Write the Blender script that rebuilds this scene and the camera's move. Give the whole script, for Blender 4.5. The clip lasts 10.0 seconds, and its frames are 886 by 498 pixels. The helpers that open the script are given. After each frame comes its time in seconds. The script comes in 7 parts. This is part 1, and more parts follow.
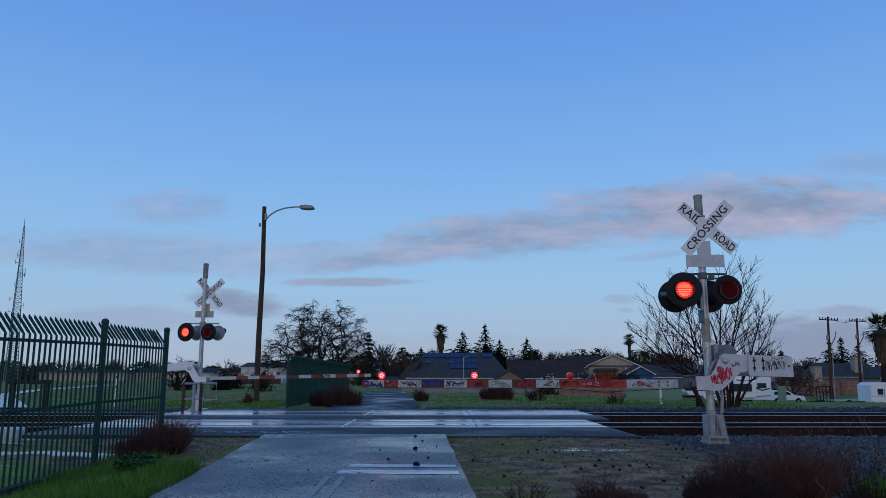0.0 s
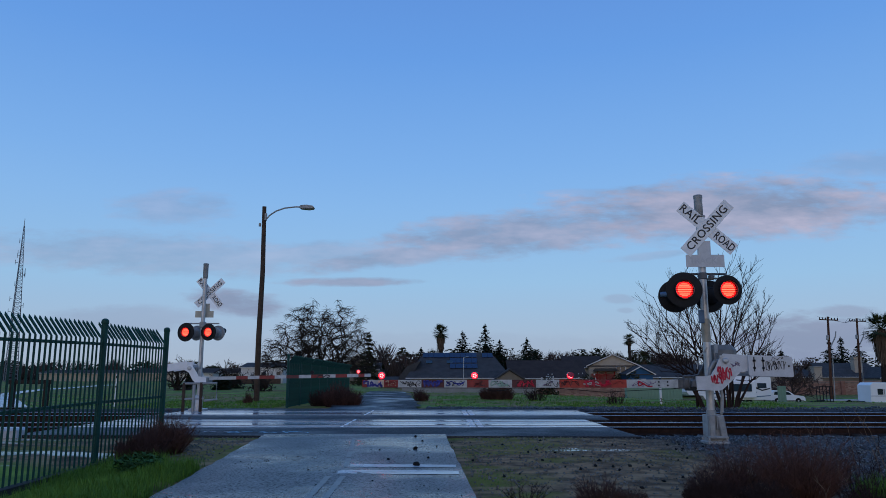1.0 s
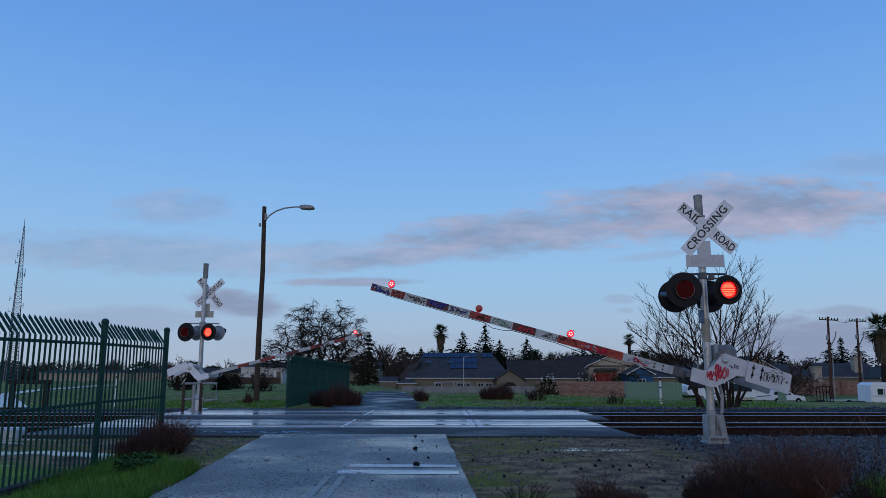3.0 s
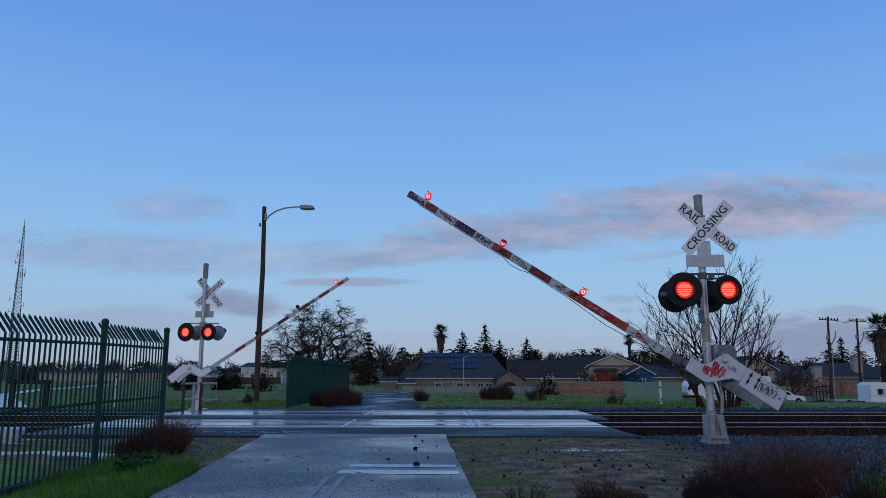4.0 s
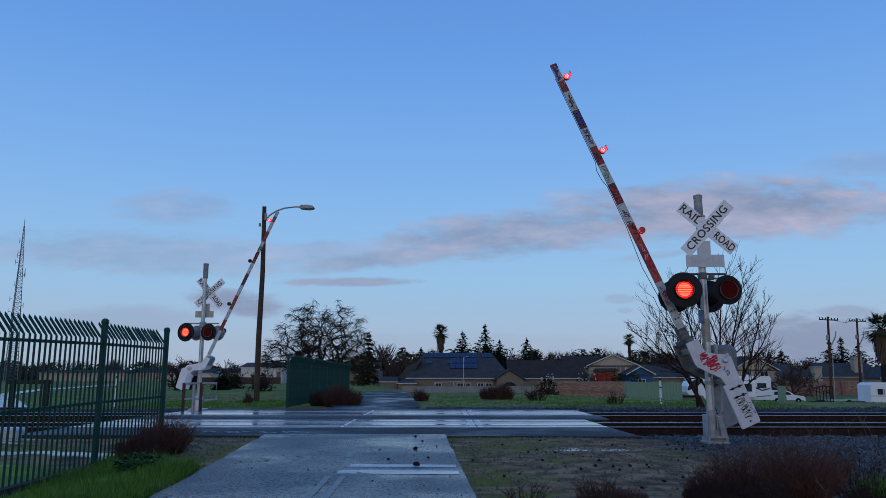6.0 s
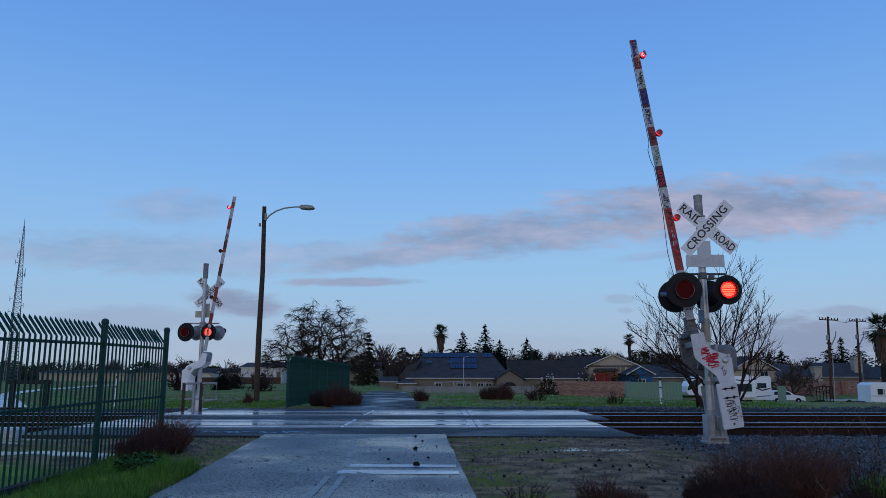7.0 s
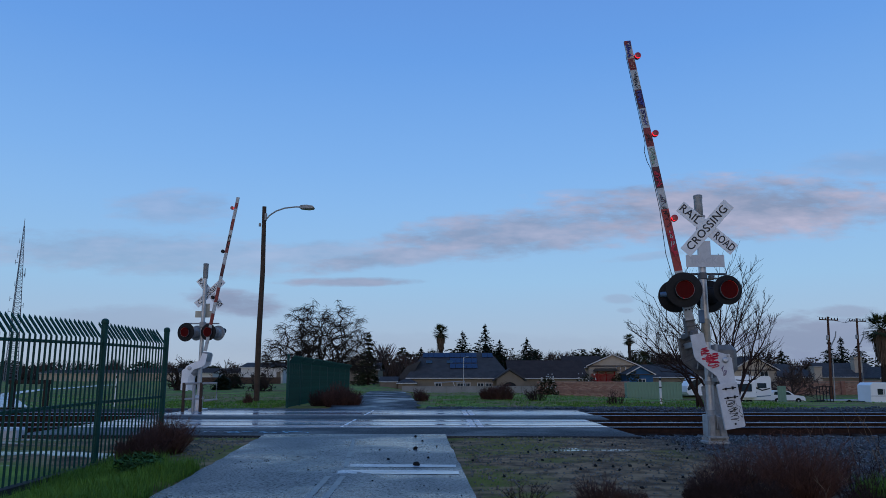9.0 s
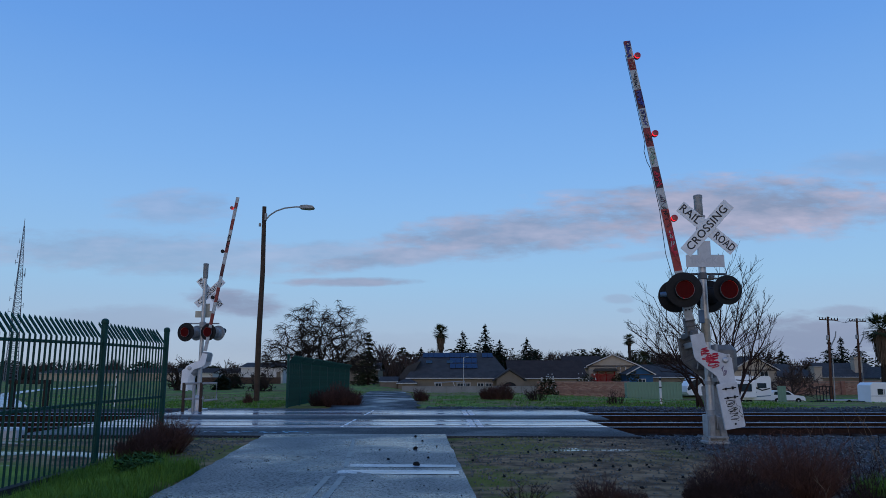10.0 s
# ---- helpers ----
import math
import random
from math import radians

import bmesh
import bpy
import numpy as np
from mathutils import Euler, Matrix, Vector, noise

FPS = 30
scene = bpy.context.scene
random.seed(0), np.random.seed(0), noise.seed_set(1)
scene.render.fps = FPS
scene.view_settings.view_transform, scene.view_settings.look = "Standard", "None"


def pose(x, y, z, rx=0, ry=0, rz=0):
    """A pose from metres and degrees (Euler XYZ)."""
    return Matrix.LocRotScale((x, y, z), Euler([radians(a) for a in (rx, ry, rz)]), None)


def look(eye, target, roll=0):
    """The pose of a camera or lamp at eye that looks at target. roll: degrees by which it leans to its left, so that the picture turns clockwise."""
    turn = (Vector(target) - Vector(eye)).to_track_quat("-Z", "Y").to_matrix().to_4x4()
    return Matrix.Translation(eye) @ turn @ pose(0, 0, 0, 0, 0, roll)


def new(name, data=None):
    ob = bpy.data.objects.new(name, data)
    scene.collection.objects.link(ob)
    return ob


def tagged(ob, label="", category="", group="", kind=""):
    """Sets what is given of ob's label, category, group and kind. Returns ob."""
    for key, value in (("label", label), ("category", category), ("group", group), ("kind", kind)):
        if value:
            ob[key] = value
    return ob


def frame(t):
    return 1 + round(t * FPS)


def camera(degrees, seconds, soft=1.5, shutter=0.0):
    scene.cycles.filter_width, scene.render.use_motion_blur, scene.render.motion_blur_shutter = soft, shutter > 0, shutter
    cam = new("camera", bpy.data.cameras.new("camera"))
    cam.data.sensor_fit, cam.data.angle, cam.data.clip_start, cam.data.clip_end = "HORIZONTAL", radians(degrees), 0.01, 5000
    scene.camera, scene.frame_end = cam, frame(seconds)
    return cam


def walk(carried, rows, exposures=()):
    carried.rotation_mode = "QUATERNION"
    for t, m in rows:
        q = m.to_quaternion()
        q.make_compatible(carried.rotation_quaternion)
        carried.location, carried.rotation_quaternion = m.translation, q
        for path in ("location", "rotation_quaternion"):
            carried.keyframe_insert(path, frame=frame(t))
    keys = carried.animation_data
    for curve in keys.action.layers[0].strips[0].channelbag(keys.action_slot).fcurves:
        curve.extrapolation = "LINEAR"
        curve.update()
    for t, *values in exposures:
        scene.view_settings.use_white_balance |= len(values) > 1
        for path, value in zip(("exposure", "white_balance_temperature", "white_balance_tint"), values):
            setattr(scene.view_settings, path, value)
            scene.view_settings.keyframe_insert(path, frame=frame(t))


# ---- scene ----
cam = camera(63.0, 10.0, soft=0.55)
EYE = (0.0, 0.0, 1.15)
STILL = pose(EYE[0], EYE[1], EYE[2], 90 + 9.89, 0, 0)
walk(cam, [(0.0, STILL), (10.0, STILL)], exposures=[(0.0, 0.0), (5.7, 0.0), (7.5, 0.03), (10.0, 0.03)])

# ---- sky and light ----
SUN_EL, SUN_AZ = radians(4.0), radians(205.0)


def build_world():
    w = bpy.data.worlds.new("dusk_sky")
    scene.world = w
    w.use_nodes = True
    nt = w.node_tree
    nt.nodes.clear()
    N, L = nt.nodes.new, nt.links.new

    def sock(v, s):
        if isinstance(v, (int, float)):
            s.default_value = v
        else:
            L(v, s)

    def math_(op, a, b=0.0, clamp=False):
        n = N("ShaderNodeMath")
        n.operation, n.use_clamp = op, clamp
        sock(a, n.inputs[0])
        sock(b, n.inputs[1])
        return n.outputs[0]

    def mix(f, a, b):
        n = N("ShaderNodeMix")
        n.data_type = "RGBA"
        sock(f, n.inputs[0])
        for v, s in ((a, n.inputs[6]), (b, n.inputs[7])):
            if isinstance(v, tuple):
                s.default_value = (*v, 1)
            else:
                L(v, s)
        return n.outputs[2]

    tc = N("ShaderNodeTexCoord")
    sep = N("ShaderNodeSeparateXYZ")
    L(tc.outputs["Generated"], sep.inputs[0])
    dx, dy, dz = sep.outputs
    ramp = N("ShaderNodeValToRGB")
    L(math_("MULTIPLY", dz, 1.6, True), ramp.inputs[0])
    stops = ((0.0, (0.375, 0.455, 0.575)), (0.08, (0.355, 0.475, 0.645)), (0.20, (0.295, 0.505, 0.755)), (0.36, (0.232, 0.455, 0.80)),
             (0.45, (0.195, 0.415, 0.80)), (0.67, (0.128, 0.325, 0.755)), (0.78, (0.115, 0.290, 0.71)), (1.0, (0.075, 0.215, 0.58)))
    el = ramp.color_ramp.elements
    while len(el) < len(stops):
        el.new(0.5)
    for e, (p, c) in zip(el, stops):
        e.position, e.color = p, (*c, 1)
    fwd = math_("MAXIMUM", dy, 0.05)
    u, v = math_("DIVIDE", dx, fwd), math_("DIVIDE", dz, fwd)
    comb = N("ShaderNodeCombineXYZ")
    L(math_("MULTIPLY", u, 5.0), comb.inputs[0])
    L(math_("MULTIPLY", v, 17.0), comb.inputs[1])

    def cloud_noise(scale, detail, rough):
        n = N("ShaderNodeTexNoise")
        n.inputs["Scale"].default_value, n.inputs["Detail"].default_value, n.inputs["Roughness"].default_value = scale, detail, rough
        L(comb.outputs[0], n.inputs["Vector"])
        return n.outputs[0]

    big, fine = cloud_noise(1.3, 5, 0.6), cloud_noise(4.2, 8, 0.62)
    ragged = math_("ADD", math_("MULTIPLY", big, 0.9), math_("MULTIPLY", fine, 0.75))
    ragged = math_("SUBTRACT", ragged, 0.83)
    # long clouds: place (u, v), half lengths, slope, density
    clouds = ((-0.05, 0.166, 0.17, 0.016, 0.13, 0.75), (0.10, 0.196, 0.20, 0.034, 0.08, 0.85), (0.40, 0.232, 0.26, 0.046, 0.04, 1.0), (0.60, 0.236, 0.14, 0.020, 0.05, 0.75),
              (-0.13, 0.128, 0.10, 0.0065, 0.0, 0.85), (-0.38, 0.234, 0.09, 0.026, 0.0, 0.40), (-0.42, 0.168, 0.26, 0.032, -0.05, 0.45), (-0.16, 0.165, 0.12, 0.022, 0.0, 0.45),
              (-0.285, 0.099, 0.07, 0.020, -0.12, 0.95), (0.245, 0.104, 0.022, 0.007, 0.0, 0.40), (0.252, 0.088, 0.012, 0.004, 0.0, 0.35),
              (0.52, 0.048, 0.17, 0.036, 0.0, 0.95), (0.56, 0.085, 0.05, 0.010, 0.0, 0.6), (0.61, 0.298, 0.10, 0.020, 0.05, 0.35), (0.215, 0.256, 0.07, 0.007, 0.0, 0.3), (0.30, 0.165, 0.07, 0.006, 0.1, 0.35), (0.0, 0.040, 0.35, 0.018, 0.0, 0.15), (-0.45, 0.075, 0.12, 0.02, 0.0, 0.4))
    total = None
    for cu, cv, a, b, k, dens in clouds:
        du = math_("SUBTRACT", u, cu)
        dv = math_("SUBTRACT", math_("SUBTRACT", v, cv), math_("MULTIPLY", du, k))
        r2 = math_("ADD", math_("POWER", math_("ABSOLUTE", math_("DIVIDE", du, a)), 2.0), math_("POWER", math_("ABSOLUTE", math_("DIVIDE", dv, b)), 2.0))
        m = math_("ADD", math_("SUBTRACT", 1.08, r2), math_("MULTIPLY", ragged, 2.7))
        ss = N("ShaderNodeMapRange")
        ss.interpolation_type = "SMOOTHSTEP"
        L(m, ss.inputs[0])
        ss.inputs[1].default_value, ss.inputs[2].default_value, ss.inputs[4].default_value = -0.35, 0.95, dens
        total = ss.outputs[0] if total is None else math_("MAXIMUM", total, ss.outputs[0])
    ahead = math_("MULTIPLY", math_("SUBTRACT", dy, 0.1), 5.0, True)
    total = math_("MULTIPLY", total, ahead)
    lit = math_("MULTIPLY", math_("MULTIPLY", math_("SUBTRACT", big, 0.42), 4.0, True), math_("MULTIPLY", math_("SUBTRACT", v, 0.05), 8.0, True))
    cloud_col = mix(lit, (0.225, 0.285, 0.44), (0.425, 0.425, 0.58))
    sky = N("ShaderNodeTexSky")
    sky.sky_type, sky.sun_disc, sky.sun_elevation, sky.sun_rotation = "NISHITA", False, SUN_EL, SUN_AZ
    sky.dust_density, sky.ozone_density = 1.0, 2.0
    # afterglow low in the sky behind the viewer
    back = math_("MULTIPLY", math_("ADD", math_("MULTIPLY", dy, -1.0), 0.1), 0.9, True)
    low = math_("SUBTRACT", 1.0, math_("MULTIPLY", math_("ABSOLUTE", dz), 1.7), True)
    glow = math_("MULTIPLY", math_("MULTIPLY", back, low), 1.0)
    base = mix(total, ramp.outputs[0], cloud_col)
    base = mix(glow, base, (0.62, 0.56, 0.56))
    bg, bg2, add, out = N("ShaderNodeBackground"), N("ShaderNodeBackground"), N("ShaderNodeAddShader"), N("ShaderNodeOutputWorld")
    L(base, bg.inputs[0])
    L(sky.outputs[0], bg2.inputs[0])
    bg.inputs[1].default_value, bg2.inputs[1].default_value = 1.0, 0.01
    L(bg.outputs[0], add.inputs[0])
    L(bg2.outputs[0], add.inputs[1])
    L(add.outputs[0], out.inputs[0])


build_world()
sun = bpy.data.lights.new("sun", "SUN")
sun.energy, sun.angle, sun.color = 0.25, radians(50), (1.0, 0.88, 0.80)
sun_ob = new("sun", sun)
sun_ob.matrix_world = look((0, 0, 30), (0 + 10 * math.sin(radians(25)), 22, 30 - 8.5))

# ---- materials ----


def material(name, col, rough=0.6, metal=0.0, vary=0.25, scale=6.0, bump=0.0, bump_scale=60.0, col2=None, spec=None, island=False, emit=None, coord="Object", rough_vary=0.0, obj_random=0.0):
    m = bpy.data.materials.new(name)
    m.use_nodes = True
    nt = m.node_tree
    N, L = nt.nodes.new, nt.links.new
    b = nt.nodes["Principled BSDF"]
    if spec is None:
        spec = 0.5 if rough < 0.65 else 0.12
    b.inputs["Roughness"].default_value, b.inputs["Metallic"].default_value, b.inputs["Specular IOR Level"].default_value = rough, metal, spec
    tc = N("ShaderNodeTexCoord")
    n1, n2 = N("ShaderNodeTexNoise"), N("ShaderNodeTexNoise")
    for n, sc, d in ((n1, scale, 5), (n2, scale * 7.3, 3)):
        n.inputs["Scale"].default_value, n.inputs["Detail"].default_value = sc, d
        L(tc.outputs[coord], n.inputs["Vector"])
    add = N("ShaderNodeMath")
    add.operation = "ADD"
    half = N("ShaderNodeMath")
    half.operation = "MULTIPLY"
    half.inputs[1].default_value = 0.5
    L(n2.outputs[0], half.inputs[0])
    L(n1.outputs[0], add.inputs[0])
    L(half.outputs[0], add.inputs[1])
    r = N("ShaderNodeMapRange")
    r.inputs[1].default_value, r.inputs[2].default_value = 0.45, 1.05
    L(add.outputs[0], r.inputs[0])
    fac = r.outputs[0]
    if island or obj_random:
        src = N("ShaderNodeNewGeometry").outputs["Random Per Island"] if island else N("ShaderNodeObjectInfo").outputs["Random"]
        mx = N("ShaderNodeMix")
        mx.inputs[0].default_value = 0.6
        L(fac, mx.inputs[2])
        L(src, mx.inputs[3])
        fac = mx.outputs[0]
    c = N("ShaderNodeMix")
    c.data_type = "RGBA"
    L(fac, c.inputs[0])
    if col2 is None:
        c.inputs[6].default_value = (*[min(1, x * (1 - vary)) for x in col], 1)
        c.inputs[7].default_value = (*[min(1, x * (1 + vary)) for x in col], 1)
    else:
        c.inputs[6].default_value, c.inputs[7].default_value = (*col, 1), (*col2, 1)
    L(c.outputs[2], b.inputs["Base Color"])
    if rough_vary:
        rr = N("ShaderNodeMapRange")
        rr.inputs[1].default_value, rr.inputs[2].default_value = 0.3, 0.7
        rr.inputs[3].default_value, rr.inputs[4].default_value = max(0.02, rough - rough_vary), min(1, rough + rough_vary)
        L(n1.outputs[0], rr.inputs[0])
        L(rr.outputs[0], b.inputs["Roughness"])
    if bump:
        nb, bp = N("ShaderNodeTexNoise"), N("ShaderNodeBump")
        nb.inputs["Scale"].default_value, nb.inputs["Detail"].default_value = bump_scale, 4
        bp.inputs["Strength"].default_value, bp.inputs["Distance"].default_value = bump, 0.01
        L(tc.outputs[coord], nb.inputs["Vector"])
        L(nb.outputs[0], bp.inputs["Height"])
        L(bp.outputs[0], b.inputs["Normal"])
    if emit:
        b.inputs["Emission Color"].default_value, b.inputs["Emission Strength"].default_value = (*emit[0], 1), emit[1]
    return m


def wet_asphalt(name, col, col2, wet_lo, wet_hi, streak=(1.0, 1.0), grain=1.0):
    m = material(name, col, 0.5, 0, 0.2, 1.2, 0.0, col2=col2)
    nt = m.node_tree
    N, L = nt.nodes.new, nt.links.new
    b = nt.nodes["Principled BSDF"]
    # pale and dark specks of aggregate
    tc, mp = N("ShaderNodeTexCoord"), N("ShaderNodeMapping")
    sp, sr, sm = N("ShaderNodeTexNoise"), N("ShaderNodeMapRange"), N("ShaderNodeMix")
    sp.inputs["Scale"].default_value, sp.inputs["Detail"].default_value, sp.inputs["Roughness"].default_value = 34, 8, 0.7
    sr.inputs[1].default_value, sr.inputs[2].default_value, sr.inputs[3].default_value, sr.inputs[4].default_value = 0.36, 0.66, 1 - 0.6 * grain, 1 + 0.9 * grain
    L(tc.outputs["Object"], sp.inputs["Vector"])
    L(sp.outputs[0], sr.inputs[0])
    sm.data_type, sm.blend_type = "RGBA", "MULTIPLY"
    sm.inputs[0].default_value = 1.0
    L(b.inputs["Base Color"].links[0].from_socket, sm.inputs[6])
    L(sr.outputs[0], sm.inputs[7])
    L(sm.outputs[2], b.inputs["Base Color"])
    gl = N("ShaderNodeMapRange")
    gl.inputs[1].default_value, gl.inputs[2].default_value, gl.inputs[3].default_value, gl.inputs[4].default_value = 0.38, 0.62, 0.5 - 0.42 * grain, 0.5 + 0.25 * grain
    L(sp.outputs[0], gl.inputs[0])
    L(gl.outputs[0], b.inputs["Specular IOR Level"])
    mp.inputs["Scale"].default_value = (streak[0], streak[1], 1)
    L(tc.outputs["Object"], mp.inputs[0])
    pool, grit = N("ShaderNodeTexNoise"), N("ShaderNodeTexNoise")
    pool.inputs["Scale"].default_value, pool.inputs["Detail"].default_value = 0.55, 5
    grit.inputs["Scale"].default_value, grit.inputs["Detail"].default_value = 60, 3
    L(mp.outputs[0], pool.inputs["Vector"])
    L(tc.outputs["Object"], grit.inputs["Vector"])
    mr = N("ShaderNodeMapRange")
    mr.interpolation_type = "SMOOTHSTEP"
    mr.inputs[1].default_value, mr.inputs[2].default_value, mr.inputs[3].default_value, mr.inputs[4].default_value = 0.40, 0.66, wet_hi, wet_lo
    L(pool.outputs[0], mr.inputs[0])
    L(mr.outputs[0], b.inputs["Roughness"])
    bs = N("ShaderNodeMath")
    bs.operation = "MULTIPLY"
    bs.inputs[1].default_value = 1.8 * grain
    L(mr.outputs[0], bs.inputs[0])
    bp = N("ShaderNodeBump")
    bp.inputs["Distance"].default_value = 0.006
    L(bs.outputs[0], bp.inputs["Strength"])
    L(grit.outputs[0], bp.inputs["Height"])
    L(bp.outputs[0], b.inputs["Normal"])
    return m


M = {}
M["asphalt"] = wet_asphalt("wet_asphalt", (0.042, 0.041, 0.041), (0.10, 0.096, 0.092), 0.16, 0.42, (1.0, 1.0), 1.25)
M["apron"] = wet_asphalt("wet_apron_asphalt", (0.013, 0.013, 0.014), (0.030, 0.030, 0.032), 0.5, 0.75)
M["old_path"] = wet_asphalt("broken_wet_path", (0.020, 0.020, 0.021), (0.055, 0.053, 0.050), 0.30, 0.85, (1.0, 0.7), 1.0)
M["panel"] = wet_asphalt("wet_concrete_panel", (0.20, 0.205, 0.21), (0.55, 0.555, 0.56), 0.04, 0.24, (0.25, 2.6), 0.10)
M["paint_white"] = wet_asphalt("worn_road_paint", (0.24, 0.25, 0.26), (0.62, 0.63, 0.64), 0.12, 0.35, (1.0, 1.0), 0.2)
M["survey_white"] = material("white_survey_spray", (0.30, 0.32, 0.34), 0.5, 0, 0.5, 9)
M["survey_blue"] = material("pale_blue_survey_spray", (0.16, 0.34, 0.44), 0.5, 0, 0.5, 9)
M["paint_faded"] = material("faded_line_paint", (0.10, 0.10, 0.095), 0.4, col2=(0.24, 0.235, 0.21), scale=9)
M["galv"] = material("galvanised_steel", (0.46, 0.46, 0.46), 0.40, 0.55, 0.18, 9, 0.08, 40)
M["galv_dull"] = material("weathered_galvanised_casting", (0.31, 0.31, 0.30), 0.6, 0.2, 0.25, 7, 0.15, 50)
M["sign"] = material("white_reflective_sheet", (0.80, 0.80, 0.79), 0.4, 0, 0.08, 5)
M["sign_old"] = material("weathered_sign_sheet", (0.56, 0.56, 0.56), 0.5, 0, 0.15, 9)
M["letter"] = material("black_sign_lettering", (0.012, 0.012, 0.013), 0.5, 0, 0.1)
M["ghost"] = material("faded_sign_lettering", (0.50, 0.505, 0.51), 0.5, 0, 0.1)
M["black"] = material("black_painted_metal", (0.010, 0.010, 0.011), 0.6, 0.0, 0.4, 8, spec=0.25)
M["lens_off"] = material("unlit_lens_slat", (0.075, 0.003, 0.003), 0.5, 0, 0.3, 25, spec=0.06)
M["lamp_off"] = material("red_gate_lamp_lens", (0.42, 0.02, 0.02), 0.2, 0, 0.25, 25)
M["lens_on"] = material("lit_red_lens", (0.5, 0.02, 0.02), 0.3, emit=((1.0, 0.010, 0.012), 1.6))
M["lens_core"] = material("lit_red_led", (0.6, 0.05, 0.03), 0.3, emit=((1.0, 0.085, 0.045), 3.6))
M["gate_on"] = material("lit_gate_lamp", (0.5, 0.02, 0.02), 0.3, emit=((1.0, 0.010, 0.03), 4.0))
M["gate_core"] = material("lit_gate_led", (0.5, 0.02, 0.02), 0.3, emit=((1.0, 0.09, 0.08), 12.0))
M["red"] = material("red_arm_sheet", (0.20, 0.012, 0.012), 0.45, 0, 0.45, 9)
M["orange"] = material("orange_red_arm_sheet", (0.36, 0.028, 0.016), 0.45, 0, 0.35, 9)
M["dkred"] = material("dark_sprayed_red", (0.075, 0.010, 0.013), 0.5, 0, 0.5, 9)
M["white"] = material("worn_white_arm_sheet", (0.42, 0.43, 0.42), 0.5, 0, 0.3, 8)
M["blue_g"] = material("blue_spray_paint", (0.035, 0.04, 0.22), 0.45, 0, 0.5, 14)
M["green_g"] = material("pale_green_spray_paint", (0.25, 0.38, 0.30), 0.45, 0, 0.3, 14)
M["crimson_g"] = material("crimson_spray_paint", (0.50, 0.012, 0.04), 0.45, 0, 0.3, 14)
M["violet_g"] = material("dark_violet_marker", (0.12, 0.06, 0.16), 0.5, 0, 0.3, 14)
M["cream_g"] = material("yellowed_arm_sheet", (0.42, 0.36, 0.26), 0.45, 0, 0.2, 14)
M["steel_rail"] = material("polished_rail_head", (0.50, 0.50, 0.50), 0.18, 1.0, 0.1, 4)
M["rust"] = material("rusty_rail_web", (0.035, 0.018, 0.013), 0.8, 0.1, 0.4, 9, 0.3, 60)
M["tie"] = material("creosoted_tie", (0.035, 0.028, 0.022), 0.85, 0, 0.4, 6, 0.3, 30)
M["ballast"] = material("wet_ballast_stone", (0.012, 0.013, 0.015), 0.40, col2=(0.075, 0.077, 0.082), scale=3, island=True)
M["pebble"] = material("roadside_pebble", (0.025, 0.02, 0.016), 0.6, col2=(0.22, 0.19, 0.15), scale=3, island=True)
M["green_fence"] = material("green_painted_steel", (0.005, 0.054, 0.042), 0.5, 0.0, 0.3, 5, 0.05, 40, spec=0.25)
M["wood_pole"] = material("weathered_pole_timber", (0.075, 0.05, 0.036), 0.85, 0, 0.35, 5, 0.4, 30)
M["bark"] = material("grey_brown_bark", (0.035, 0.026, 0.020), 0.9, 0, 0.4, 4, 0.4, 25)
M["bark_red"] = material("reddish_brown_bark", (0.034, 0.020, 0.016), 0.85, 0, 0.35, 4, 0.3, 25)
M["brush"] = material("dry_brown_brush", (0.034, 0.016, 0.012), 0.9, col2=(0.19, 0.092, 0.068), scale=2.5, island=True)
M["brush_dark"] = material("dark_dry_brush", (0.016, 0.011, 0.010), 0.9, col2=(0.07, 0.04, 0.033), scale=2.5, island=True)
M["straw"] = material("pale_dry_stalk", (0.16, 0.11, 0.075), 0.8, 0, 0.3, 5)
M["grass"] = material("green_grass_blades", (0.036, 0.092, 0.012), 0.7, col2=(0.16, 0.30, 0.038), scale=1.5, island=True, spec=0.2)
M["leaf_dark"] = material("dark_evergreen_foliage", (0.008, 0.016, 0.010), 0.8, col2=(0.03, 0.046, 0.026), scale=1.0, island=True)
# olive leaves, their colour lifted a little to suggest distance haze
M["leaf_mid"] = material("hazy_olive_foliage", (0.022, 0.028, 0.014), 0.8, col2=(0.080, 0.080, 0.040), scale=1.0, island=True)
M["palm"] = material("palm_frond", (0.018, 0.034, 0.014), 0.7, col2=(0.065, 0.075, 0.03), scale=1.0, island=True)
M["palm_dead"] = material("dead_palm_skirt", (0.06, 0.042, 0.028), 0.9, col2=(0.15, 0.105, 0.07), scale=1.0, island=True)
M["twigs_far"] = material("bare_twigs", (0.045, 0.034, 0.030), 0.9, col2=(0.12, 0.085, 0.075), scale=1.0, island=True)

# ---- mesh tools ----


